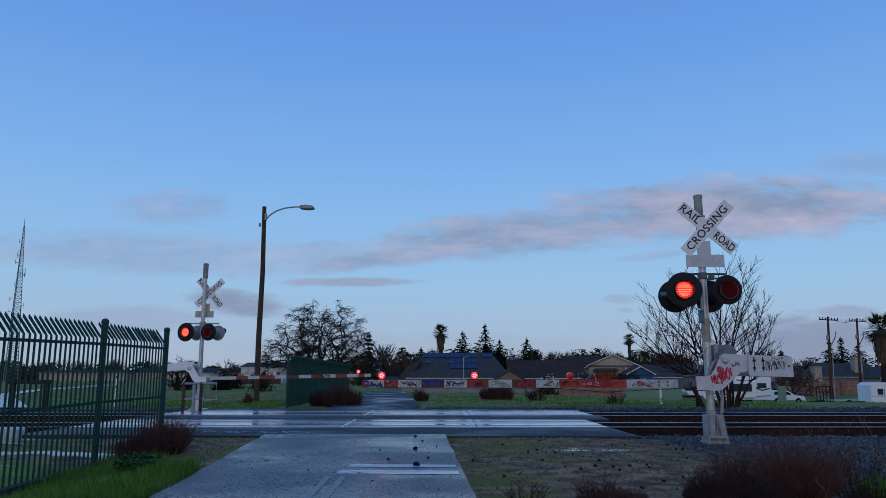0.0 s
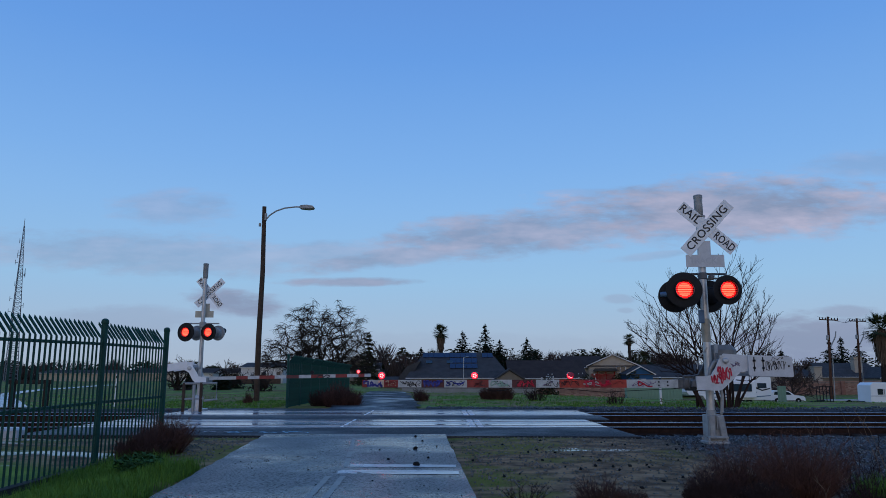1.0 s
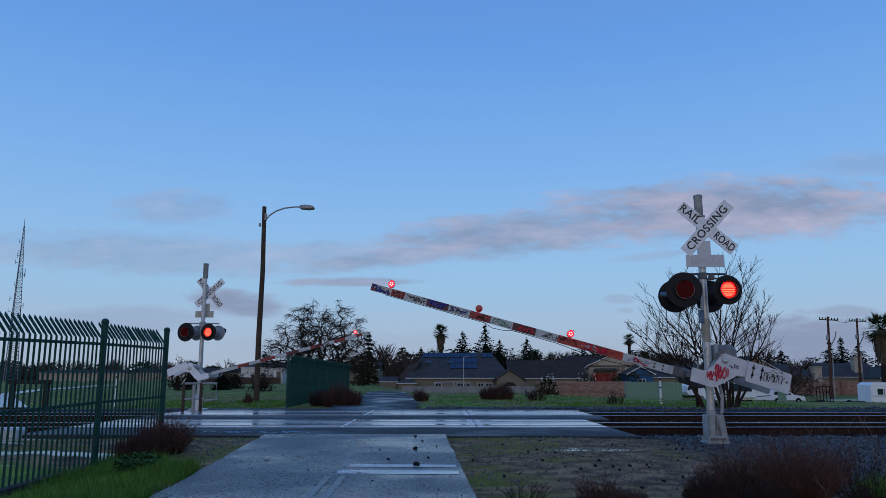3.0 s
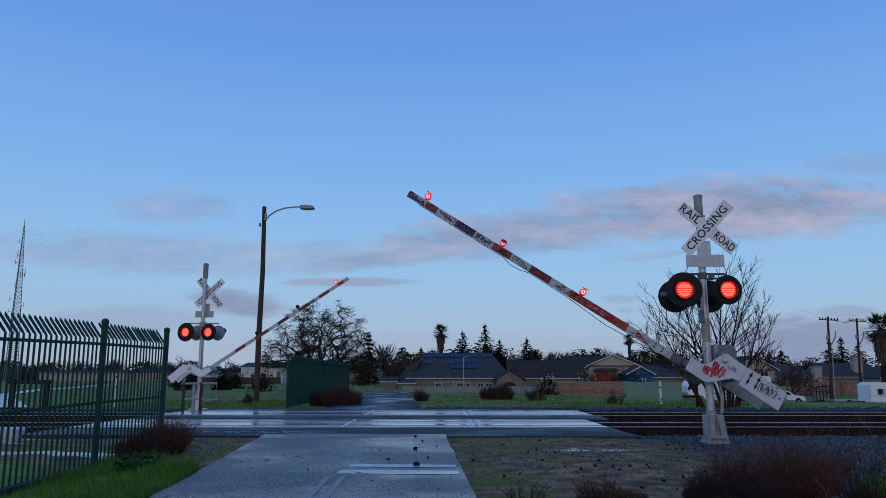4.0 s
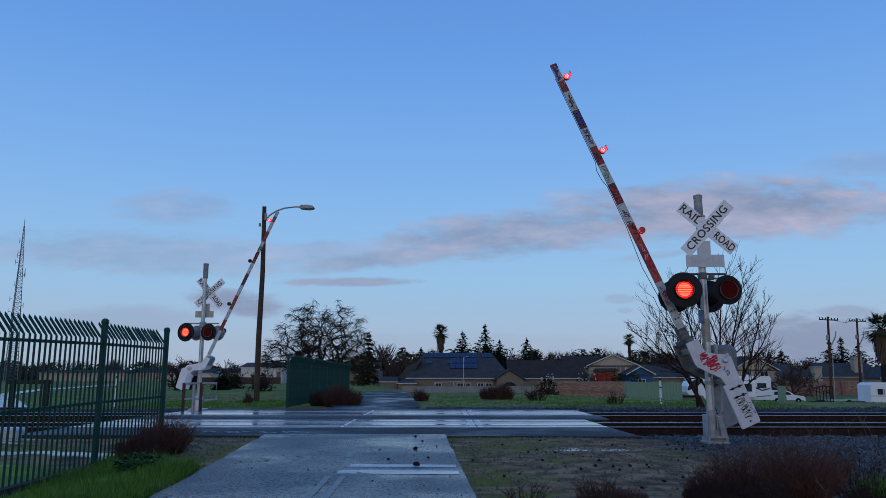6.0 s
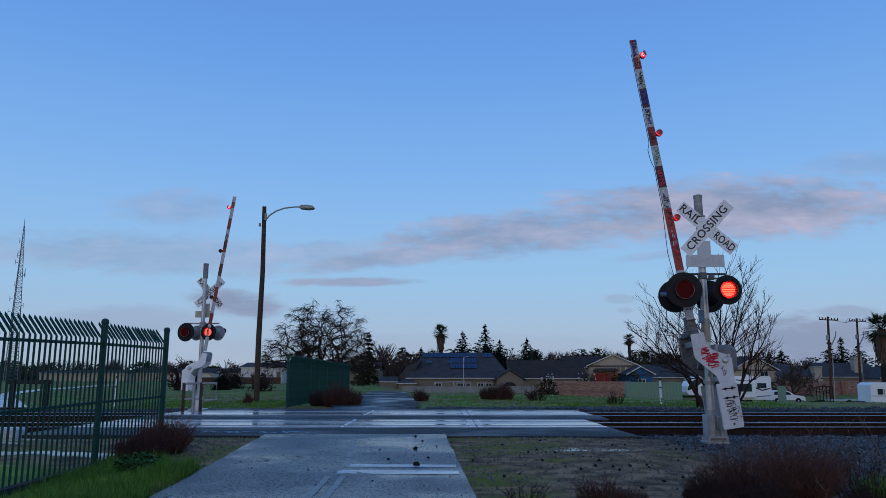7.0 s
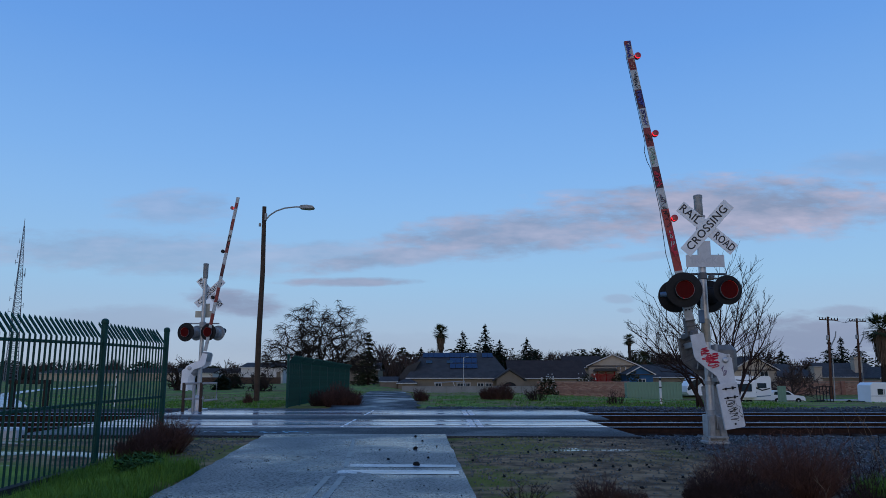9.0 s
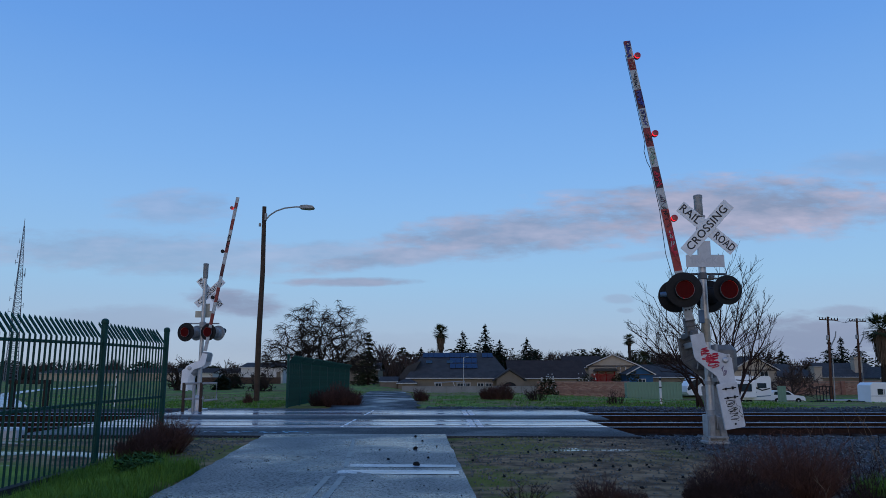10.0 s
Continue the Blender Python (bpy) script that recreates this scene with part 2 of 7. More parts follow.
class Geo:
    """Collects vertices and faces for one mesh."""

    def __init__(self):
        self.v, self.f, self.mi = [], [], []

    def add(self, verts, faces, mi=0):
        o = len(self.v)
        self.v.extend(tuple(p) for p in verts)
        for f in faces:
            self.f.append(tuple(i + o for i in f))
            self.mi.append(mi)

    def box(self, c, s, m=None, ch=0.0, mi=0):
        """A box with chamfered upright and level edges."""
        hx, hy, hz = s[0] / 2, s[1] / 2, s[2] / 2
        ch = min(ch, hx * 0.6, hy * 0.6, hz * 0.6)
        vs = []
        if ch <= 0:
            vs = [Vector((x * hx, y * hy, z * hz)) for x in (-1, 1) for y in (-1, 1) for z in (-1, 1)]
            fs = [(0, 1, 3, 2), (4, 6, 7, 5), (0, 4, 5, 1), (2, 3, 7, 6), (0, 2, 6, 4), (1, 5, 7, 3)]
        else:
            idx = {}
            for x in (-1, 1):
                for y in (-1, 1):
                    for z in (-1, 1):
                        for k, p in enumerate(((x * hx, y * (hy - ch), z * (hz - ch)), (x * (hx - ch), y * hy, z * (hz - ch)), (x * (hx - ch), y * (hy - ch), z * hz))):
                            idx[x, y, z, k] = len(vs)
                            vs.append(Vector(p))
            fs = []
            q = ((-1, -1), (1, -1), (1, 1), (-1, 1))
            for sgn in (-1, 1):
                fs += [tuple(idx[sgn, a, b, 0] for a, b in q), tuple(idx[a, sgn, b, 1] for a, b in q), tuple(idx[a, b, sgn, 2] for a, b in q)]
            for a in (-1, 1):
                for b in (-1, 1):
                    fs += [(idx[a, b, -1, 0], idx[a, b, 1, 0], idx[a, b, 1, 1], idx[a, b, -1, 1]), (idx[a, -1, b, 0], idx[a, 1, b, 0], idx[a, 1, b, 2], idx[a, -1, b, 2]),
                           (idx[-1, a, b, 1], idx[1, a, b, 1], idx[1, a, b, 2], idx[-1, a, b, 2])]
                    fs += [(idx[a, b, c2, 0], idx[a, b, c2, 1], idx[a, b, c2, 2]) for c2 in (-1, 1)]
        c = Vector(c)
        self.add([(m @ p if m else p) + c for p in vs], fs, mi)

    def tube(self, pts, radii, n=8, caps=True, mi=0):
        pts = [Vector(p) for p in pts]
        if isinstance(radii, (int, float)):
            radii = [radii] * len(pts)
        vs, fs = [], []
        up = Vector((0.13, 0.31, 0.94))
        for i, p in enumerate(pts):
            d = (pts[min(i + 1, len(pts) - 1)] - pts[max(i - 1, 0)])
            d = d.normalized() if d.length > 1e-9 else Vector((0, 0, 1))
            a = d.cross(up if abs(d.dot(up)) < 0.97 else Vector((1, 0, 0))).normalized()
            b = d.cross(a)
            vs += [p + (a * math.cos(2 * math.pi * k / n) + b * math.sin(2 * math.pi * k / n)) * radii[i] for k in range(n)]
        for i in range(len(pts) - 1):
            fs += [(i * n + k, i * n + (k + 1) % n, (i + 1) * n + (k + 1) % n, (i + 1) * n + k) for k in range(n)]
        if caps and n > 2:
            fs += [tuple(range(n))[::-1], tuple((len(pts) - 1) * n + k for k in range(n))]
        self.add(vs, fs, mi)

    def prism(self, poly, y0, y1, mi=0, m=None):
        """A polygon in x and z, pushed out between y0 and y1."""
        n = len(poly)
        vs = [Vector((x, y0, z)) for x, z in poly] + [Vector((x, y1, z)) for x, z in poly]
        fs = [tuple(range(n)), tuple(range(2 * n - 1, n - 1, -1))] + [(i, i + n, (i + 1) % n + n, (i + 1) % n) for i in range(n)]
        self.add([m @ p if m else p for p in vs], fs, mi)

    def slab(self, poly, z0, z1, mi=0):
        n = len(poly)
        vs = [(x, y, z0) for x, y in poly] + [(x, y, z1) for x, y in poly]
        fs = [tuple(range(n))[::-1], tuple(range(n, 2 * n))] + [(i, (i + 1) % n, (i + 1) % n + n, i + n) for i in range(n)]
        self.add(vs, fs, mi)

    def lathe(self, prof, n=24, axis="z", at=(0, 0, 0), mi=0):
        """Turns a profile of (radius, height) round an axis."""
        at = Vector(at)
        vs, fs = [], []
        for r, hh in prof:
            for k in range(n):
                a = 2 * math.pi * k / n
                p = (r * math.cos(a), r * math.sin(a), hh) if axis == "z" else (r * math.cos(a), hh, r * math.sin(a))
                vs.append(at + Vector(p))
        for i in range(len(prof) - 1):
            fs += [(i * n + k, i * n + (k + 1) % n, (i + 1) * n + (k + 1) % n, (i + 1) * n + k) for k in range(n)]
        fs += [tuple(range(n))[::-1], tuple((len(prof) - 1) * n + k for k in range(n))]
        self.add(vs, fs, mi)

    def mesh(self, name, mats, smooth=False):
        me = bpy.data.meshes.new(name)
        me.from_pydata([tuple(p) for p in self.v], [], self.f)
        for m in mats if isinstance(mats, (list, tuple)) else [mats]:
            me.materials.append(m)
        if any(self.mi):
            me.polygons.foreach_set("material_index", self.mi)
        if smooth:
            me.polygons.foreach_set("use_smooth", [True] * len(me.polygons))
            me.set_sharp_from_angle(angle=radians(40))
        me.validate()
        me.update()
        return me


def part(name, g, mats, parent, label="", at=None, smooth=False):
    ob = new(name, g.mesh(name, mats, smooth) if isinstance(g, Geo) else g)
    if at is not None:
        ob.matrix_basis = at
    ob.parent = parent
    return tagged(ob, label)


def thing(name, label, category, at, group="", kind=""):
    ob = new(name)
    ob.empty_display_size = 0.2
    ob.matrix_basis = at
    return tagged(ob, label, category, group, kind)


def solid(name, g, mats, label, category, at=None, group="", kind="", smooth=False):
    ob = new(name, g.mesh(name, mats, smooth))
    if at is not None:
        ob.matrix_basis = at
    return tagged(ob, label, category, group, kind)


def text_mesh(body, size, depth=0.002, spacing=1.0):
    c = bpy.data.curves.new("lettering", "FONT")
    c.body, c.size, c.extrude, c.align_x, c.align_y, c.space_character = body, size, depth, "CENTER", "CENTER", spacing
    c.resolution_u = 3
    c.offset = size * 0.012
    ob = bpy.data.objects.new("lettering", c)
    scene.collection.objects.link(ob)
    bpy.context.view_layer.update()
    me = bpy.data.meshes.new_from_object(ob.evaluated_get(bpy.context.evaluated_depsgraph_get()))
    bpy.data.objects.remove(ob)
    return me


def scribble(rng, w, hgt, strokes, r=0.006, step=5):
    """A running tag of rounded letter-like loops within a rectangle in x and z, facing -y; one unbroken line."""
    letters = max(2, strokes)
    ctrl = []
    for k in range(letters):
        x0, x1 = -w / 2 + w * k / letters - 0.15 * w / letters, -w / 2 + w * (k + 1.15) / letters
        for j in range(rng.randint(3, step)):
            ctrl.append((rng.uniform(x0, x1), hgt * rng.choice((-0.5, -0.42, -0.1, 0.05, 0.4, 0.5)) * rng.uniform(0.7, 1.0)))
    pts = []
    for i in range(1, len(ctrl) - 2):
        p = ctrl[i - 1:i + 3]
        for t in (0.0, 0.25, 0.5, 0.75):
            q = [0.5 * (2 * p[1][c] + (p[2][c] - p[0][c]) * t + (2 * p[0][c] - 5 * p[1][c] + 4 * p[2][c] - p[3][c]) * t * t + (3 * p[1][c] - p[0][c] - 3 * p[2][c] + p[3][c]) * t ** 3) for c in (0, 1)]
            pts.append((min(w / 2, max(-w / 2, q[0])), rng.uniform(-0.0008, 0.0008), min(hgt / 2, max(-hgt / 2, q[1]))))
    g = Geo()
    g.tube(pts, r, 4)
    return g


def smooth(a, b, x):
    t = min(1.0, max(0.0, (x - a) / (b - a)))
    return t * t * (3 - 2 * t)


# ---- ground, road and tracks ----
RAILS = (16.88, 18.38, 21.68, 23.18)
CROSS_L, CROSS_R = -8.3, 3.7


def fall(x):
    return 0.25 + 1.45 * smooth(-12, 2, x) + 0.75 * smooth(10, 35, x)


def ground_z(x, y):
    z = 0.035 * noise.noise((x * 0.35, y * 0.35, 0.0)) + 0.012 * noise.noise((x * 1.7, y * 1.7, 3.0)) - 0.02
    if x < -3.3 and y < 13:
        z -= 0.24 * smooth(-3.3, -4.7, x) * smooth(13, 7, y)
    if y > 13.9:
        bed = smooth(13.9, 15.2, y) * (1 - smooth(24.6, 25.6, y))
        z = z * (1 - bed) - 0.23 * bed
    if y > 25:
        z -= fall(x) * smooth(46 - 22 * smooth(2, 16, x), 92, y)
    return z


def ground_sheet():
    def axis(fine_lo, fine_hi, step, lo, hi):
        a = list(np.arange(fine_lo, fine_hi, step))
        d = step
        while a[0] > lo:
            d *= 1.18
            a.insert(0, a[0] - d)
        d = step
        while a[-1] < hi:
            d *= 1.18
            a.append(a[-1] + d)
        return a

    xs, ys = axis(-9, 11, 0.22, -1500, 1500), axis(4, 30, 0.2, -200, 2500)
    g = Geo()
    n = len(xs)
    g.v = [(x, y, ground_z(x, y)) for y in ys for x in xs]
    g.f = [(j * n + i, j * n + i + 1, (j + 1) * n + i + 1, (j + 1) * n + i) for j in range(len(ys) - 1) for i in range(n - 1)]
    g.mi = [0] * len(g.f)
    return solid("ground", g, M["ground"], "muddy ground with moss, puddles, gravel and grass", "ground", kind="structure", smooth=True)


def ground_material():
    m = bpy.data.materials.new("mud_grass_and_gravel")
    m.use_nodes = True
    nt = m.node_tree
    N, L = nt.nodes.new, nt.links.new
    b = nt.nodes["Principled BSDF"]
    tc, sep = N("ShaderNodeTexCoord"), N("ShaderNodeSeparateXYZ")
    L(tc.outputs["Object"], sep.inputs[0])
    X, Y, _ = sep.outputs

    def mt(op, a, b_=0.0, clamp=False):
        n = N("ShaderNodeMath")
        n.operation, n.use_clamp = op, clamp
        for v, s in ((a, n.inputs[0]), (b_, n.inputs[1])):
            if isinstance(v, (int, float)):
                s.default_value = v
            else:
                L(v, s)
        return n.outputs[0]

    def nz(scale, detail=5, stretch=(1, 1, 1)):
        mp, n = N("ShaderNodeMapping"), N("ShaderNodeTexNoise")
        mp.inputs["Scale"].default_value = stretch
        L(tc.outputs["Object"], mp.inputs[0])
        n.inputs["Scale"].default_value, n.inputs["Detail"].default_value = scale, detail
        L(mp.outputs[0], n.inputs["Vector"])
        return n.outputs[0]

    def rng_(v, a, b_, lo=0.0, hi=1.0):
        n = N("ShaderNodeMapRange")
        n.interpolation_type = "SMOOTHSTEP"
        n.inputs[1].default_value, n.inputs[2].default_value, n.inputs[3].default_value, n.inputs[4].default_value = a, b_, lo, hi
        L(v, n.inputs[0])
        return n.outputs[0]

    def mix(f, a, b_):
        n = N("ShaderNodeMix")
        n.data_type = "RGBA"
        L(f, n.inputs[0])
        for v, s in ((a, n.inputs[6]), (b_, n.inputs[7])):
            if isinstance(v, tuple):
                s.default_value = (*v, 1)
            else:
                L(v, s)
        return n.outputs[2]

    soil = mix(rng_(nz(3.0), 0.35, 0.65), (0.10, 0.054, 0.026), (0.35, 0.205, 0.10))
    moss = rng_(nz(0.8, 6, (0.6, 1.4, 1)), 0.44, 0.62)
    col = mix(mt("MULTIPLY", moss, rng_(mt("ADD", Y, mt("MULTIPLY", rng_(X, 2.0, 0.4), 6.0)), 9.5, 12.0)), soil, (0.16, 0.142, 0.018))
    grass_n = mix(rng_(nz(0.9, 6), 0.35, 0.65), (0.060, 0.115, 0.013), (0.21, 0.33, 0.040))
    edge = mt("ADD", X, mt("MULTIPLY", nz(0.9), 1.6))
    left = mt("MULTIPLY", rng_(edge, -2.3, -3.0), rng_(mt("ADD", Y, mt("MULTIPLY", nz(0.8), 2.0)), 12.2, 11.0))
    far = rng_(mt("ADD", Y, mt("MULTIPLY", nz(0.5), 3.0)), 26.8, 28.4)
    patch = mt("MULTIPLY", rng_(nz(0.12, 5), 0.36, 0.52), rng_(nz(0.55, 8), 0.38, 0.55))
    col = mix(mt("MAXIMUM", left, mt("MULTIPLY", far, patch)), col, grass_n)
    fine_gravel = mt("MULTIPLY", rng_(mt("ADD", X, mt("MULTIPLY", nz(1.2), 1.2)), 3.9, 4.8), rng_(Y, 26.0, 25.5))
    bed = mt("MULTIPLY", rng_(Y, 14.2, 14.8), rng_(Y, 26.6, 25.6))
    col = mix(mt("MAXIMUM", mt("MULTIPLY", fine_gravel, 0.8), bed), col, mix(rng_(nz(25, 3), 0.4, 0.6), (0.022, 0.022, 0.024), (0.075, 0.075, 0.078)))
    L(col, b.inputs["Base Color"])
    puddle = mt("MULTIPLY", rng_(nz(0.75, 6, (0.6, 1.3, 1)), 0.565, 0.66), mt("MULTIPLY", mt("MULTIPLY", rng_(Y, 14.4, 13.8), rng_(X, 3.9, 3.3)), rng_(mt("ABSOLUTE", mt("SUBTRACT", X, -1.2)), 2.4, 2.8)))
    L(rng_(puddle, 0.0, 1.0, 0.10, 0.5), b.inputs["Specular IOR Level"])
    L(rng_(puddle, 0.0, 1.0, 0.75, 0.16), b.inputs["Roughness"])
    bp = N("ShaderNodeBump")
    bp.inputs["Distance"].default_value = 0.025
    L(rng_(puddle, 0.0, 1.0, 0.8, 0.0), bp.inputs["Strength"])
    L(nz(20, 9), bp.inputs["Height"])
    L(bp.outputs[0], b.inputs["Normal"])
    return m


M["ground"] = ground_material()
ground_sheet()


def road():
    g = Geo()
    rng = random.Random(4)
    ys = list(np.arange(-30, 14.6, 0.35))

    def edges(y):
        t = (y - 7.15) / 7.1
        wob = 0.05 * noise.noise((0.0, y * 1.3, 1.0)) + 0.03 * noise.noise((2.0, y * 4.3, 1.0))
        wob2 = 0.022 * noise.noise((5.0, y * 1.3, 1.0)) + 0.012 * noise.noise((7.0, y * 4.3, 1.0))
        return -2.75 - 0.70 * t + wob, 0.33 - 0.27 * t + wob2

    cols = 14
    for y in ys:
        a, b = edges(y)
        for k in range(cols + 1):
            u = 0.008 if k == 1 else 0.992 if k == cols - 1 else k / cols
            x = a + (b - a) * u
            g.v.append((x, y, (0.028 + 0.012 * math.sin(math.pi * k / cols)) * (1 - 0.4 * smooth(13.0, 14.4, y)) - (0.05 if k in (0, cols) else 0) * (1 - smooth(13.0, 14.2, y))))
    n = cols + 1
    g.f = [(j * n + i, j * n + i + 1, (j + 1) * n + i + 1, (j + 1) * n + i) for j in range(len(ys) - 1) for i in range(cols)]
    g.mi = [0] * len(g.f)
    r = solid("road", g, M["asphalt"], "narrow wet asphalt road leading up to the tracks", "road", kind="structure", smooth=True)
    def painted(name, p, q, w, worn, mat, label, z):
        """A worn stripe from p to q: short lengths with ragged edges, some worn away."""
        g = Geo()
        p, q = Vector((*p, 0)), Vector((*q, 0))
        d = q - p
        n = max(4, int(d.length / 0.045))
        side = Vector((-d.y, d.x, 0)).normalized() * w / 2
        cuts = [(1 - rng.uniform(0, 0.35), 1 - rng.uniform(0, 0.35)) for _ in range(n + 1)]
        for i in range(n):
            if noise.noise((p.x + i * 0.31, p.y + i * 0.13, w * 9)) < worn - 0.55 and rng.random() < 0.75:
                continue
            c0, c1 = p + d * (i / n), p + d * ((i + 1) / n)
            vs = [c0 - side * cuts[i][0], c1 - side * cuts[i + 1][0], c1 + side * cuts[i + 1][1], c0 + side * cuts[i][1]]
            g.add([(v.x, v.y, z - 0.010 * max(0.0, v.x + 1.2) / 1.4) for v in vs], [(0, 1, 2, 3)])
        part(name, g, M[mat], r, label)

    for ya, yb in ((8.58, 8.86), (9.20, 9.44)):
        xe = 0.24 - 0.27 * (ya - 7.15) / 7.1
        for k in range(3):
            wd = (yb - ya) / 3
            yc = ya + wd * (k + 0.5)
            painted("stop_line", (-1.19 + rng.uniform(-0.04, 0.04), yc), (xe, yc), wd * 1.65, -0.3 if k == 1 else -0.05, "paint_white", "worn white stop line, wet", 0.045 + 0.0004 * k)
    for dx in (-0.13, 0.03):
        painted("centre_line", (-1.06 + dx, 5.0), (-1.14 + dx, 8.35), 0.085, -0.1, "paint_faded", "faded double centre line", 0.045)
    painted("centre_line", (-1.16, 8.9), (-1.575, 13.2), 0.085, 0.12, "paint_faded", "faded single centre line", 0.044)
    # the paved way beyond the tracks
    g = Geo()
    ys = list(np.arange(24.5, 55, 0.4))
    for y in ys:
        t = (y - 24.5) / 36
        cx = -2.35 - 1.4 * t - 1.0 * t * t
        w = 1.6 - 0.5 * t + 0.30 * noise.noise((0, y * 0.6, 9.0)) + 0.15 * noise.noise((3, y * 1.9, 9.0))
        for k in range(7):
            x = cx + w * (k / 3 - 1)
            g.v.append((x, y, ground_z(x, y) + 0.07))
    g.f = [(j * 7 + i, j * 7 + i + 1, (j + 1) * 7 + i + 1, (j + 1) * 7 + i) for j in range(len(ys) - 1) for i in range(6)]
    g.mi = [0] * len(g.f)
    solid("road", g, M["old_path"], "overgrown wet paved path beyond the tracks", "road", kind="structure", smooth=True)


road()


def rail_geo(x0, x1):
    prof = [(-0.07, 0), (0.07, 0), (0.07, 0.015), (0.012, 0.04), (0.012, 0.135), (0.036, 0.145), (0.036, 0.168), (0.028, 0.176), (-0.028, 0.176), (-0.036, 0.168), (-0.036, 0.145), (-0.012, 0.135), (-0.012, 0.04), (-0.07, 0.015)]
    g = Geo()
    n = len(prof)
    g.add([(x, y, z) for x in (x0, x1) for y, z in prof], [])
    for i in range(n):
        g.f.append((i, (i + 1) % n, (i + 1) % n + n, i + n))
        g.mi.append(1 if i in (6, 7, 8) else 0)
    return g


def tracks():
    for k, (ya, yb) in enumerate(((RAILS[0], RAILS[1]), (RAILS[2], RAILS[3]))):
        t = thing("railway_track", "railway track with rusty rails on ballast", "railway track", pose(0, (ya + yb) / 2, -0.186), "parallel tracks")
        for y in (ya, yb):
            part("rail", rail_geo(-140, 160), [M["rust"], M["steel_rail"]], t, "worn steel rail with bright head", pose(0, y - (ya + yb) / 2, 0))
        g = Geo()
        g.box((0, 0, -0.07), (0.22, 2.6, 0.17), ch=0.015)
        me = g.mesh("tie", M["tie"])
        for i in range(60):
            for x in ((CROSS_R + 1.0 + 0.58 * i,) if i >= 22 else (CROSS_R + 1.0 + 0.58 * i, CROSS_L - 0.8 - 0.58 * i)):
                part("tie", me, None, t, at=pose(x, 0, 0))


tracks()


def crossing():
    c = thing("road_crossing", "wet level crossing deck of panels and asphalt", "level crossing", pose(0, 0, 0), kind="structure")
    g = Geo()
    g.slab([(CROSS_L, 14.32), (3.72, 13.95), (3.66, 16.34), (CROSS_L, 16.34)], -0.2, 0.014)
    part("apron", g, M["apron"], c, "dark wet asphalt apron")
    g = Geo()
    g.slab([(CROSS_L, 19.14), (4.3, 19.14), (4.45, 21.14), (CROSS_L, 21.14)], -0.2, 0.016)
    part("apron", g, M["apron"], c, "dark wet asphalt between the tracks")
    g = Geo()
    g.slab([(CROSS_L, 23.94), (4.1, 23.94), (3.4, 25.2), (CROSS_L, 25.6)], -0.3, 0.012)
    part("apron", g, M["apron"], c, "dark wet asphalt beyond the tracks")
    rng = random.Random(2)
    for ya, yb, xr in ((RAILS[0], RAILS[1], 3.67), (RAILS[2], RAILS[3], 4.33)):
        cuts = [CROSS_L, CROSS_L + 2.2, -2.25, 0.76, xr]
        for x0, x1 in zip(cuts, cuts[1:]):
            for y0, y1 in ((ya - 0.50, ya - 0.10), (ya + 0.14, yb - 0.14), (yb + 0.10, yb + 0.72)):
                g = Geo()
                g.box(((x0 + x1) / 2, (y0 + y1) / 2, -0.07), (x1 - x0 - 0.006, y1 - y0, 0.18), ch=0.008)
                part("crossing_panel", g, M["panel"], c)
                g.v = [(x, y, z + rng.uniform(-0.003, 0.003)) for x, y, z in g.v]
        for y0, y1 in ((ya - 0.46, ya - 0.14), (ya + 0.18, yb - 0.18), (yb + 0.14, yb + 0.68)):
            g = Geo()
            g.box((-2.25, (y0 + y1) / 2, 0.021), (0.05, y1 - y0, 0.012), ch=0.004)
            part("joint_plate", g, M["sign"], c, "pale joint edging")
        for y0 in (ya - 0.42, ya + 0.25, yb - 0.45, yb + 0.3):
            g = Geo()
            for dx in (-0.09, 0.09):
                g.box((0.75 + dx, y0 + 0.1, 0.024), (0.13, 0.26, 0.012), ch=0.004)
            part("joint_plate", g, M["sign"], c, "pale joint plate")
    # survey marks sprayed on the near apron
    for cx, w, strokes, mat, label in ((-5.35, 0.5, 2, "survey_white", "white sprayed survey mark"), (-4.55, 0.6, 2, "survey_white", "white sprayed survey mark"), (-3.95, 0.8, 4, "survey_blue", "pale blue sprayed survey mark"), (-3.15, 0.9, 4, "survey_blue", "pale blue sprayed survey mark")):
        g = scribble(rng, w, 0.55, strokes, 0.022, 4)
        g.v = [(cx + x, 15.05 + z, 0.014 + 0.25 * y) for x, y, z in g.v]
        part("sprayed_mark", g, M[mat], c, label)


crossing()


def stones(name, count, area, size, mat, label, seed, zoff=0.0, skip=None):
    rng = random.Random(seed)
    g = Geo()
    base = [(1, 0, 0), (-1, 0, 0), (0, 1, 0), (0, -1, 0), (0, 0, 1), (0, 0, -1)]
    faces = [(0, 2, 4), (2, 1, 4), (1, 3, 4), (3, 0, 4), (2, 0, 5), (1, 2, 5), (3, 1, 5), (0, 3, 5)]
    while count > 0:
        x0, x1, y0, y1 = rng.choice(area)
        x, y = rng.uniform(x0, x1), rng.uniform(y0, y1)
        if skip and skip(x, y):
            count -= 0.05
            continue
        s = rng.uniform(*size)
        rot = Euler((rng.uniform(0, 6), rng.uniform(0, 6), rng.uniform(0, 6))).to_matrix()
        c = Vector((x, y, ground_z(x, y) + zoff + s * 0.25))
        g.add([c + rot @ Vector(p) * s * rng.uniform(0.6, 1.15) for p in base], faces)
        count -= 1
    return solid(name, g, mat, label, "gravel", kind="stuff")


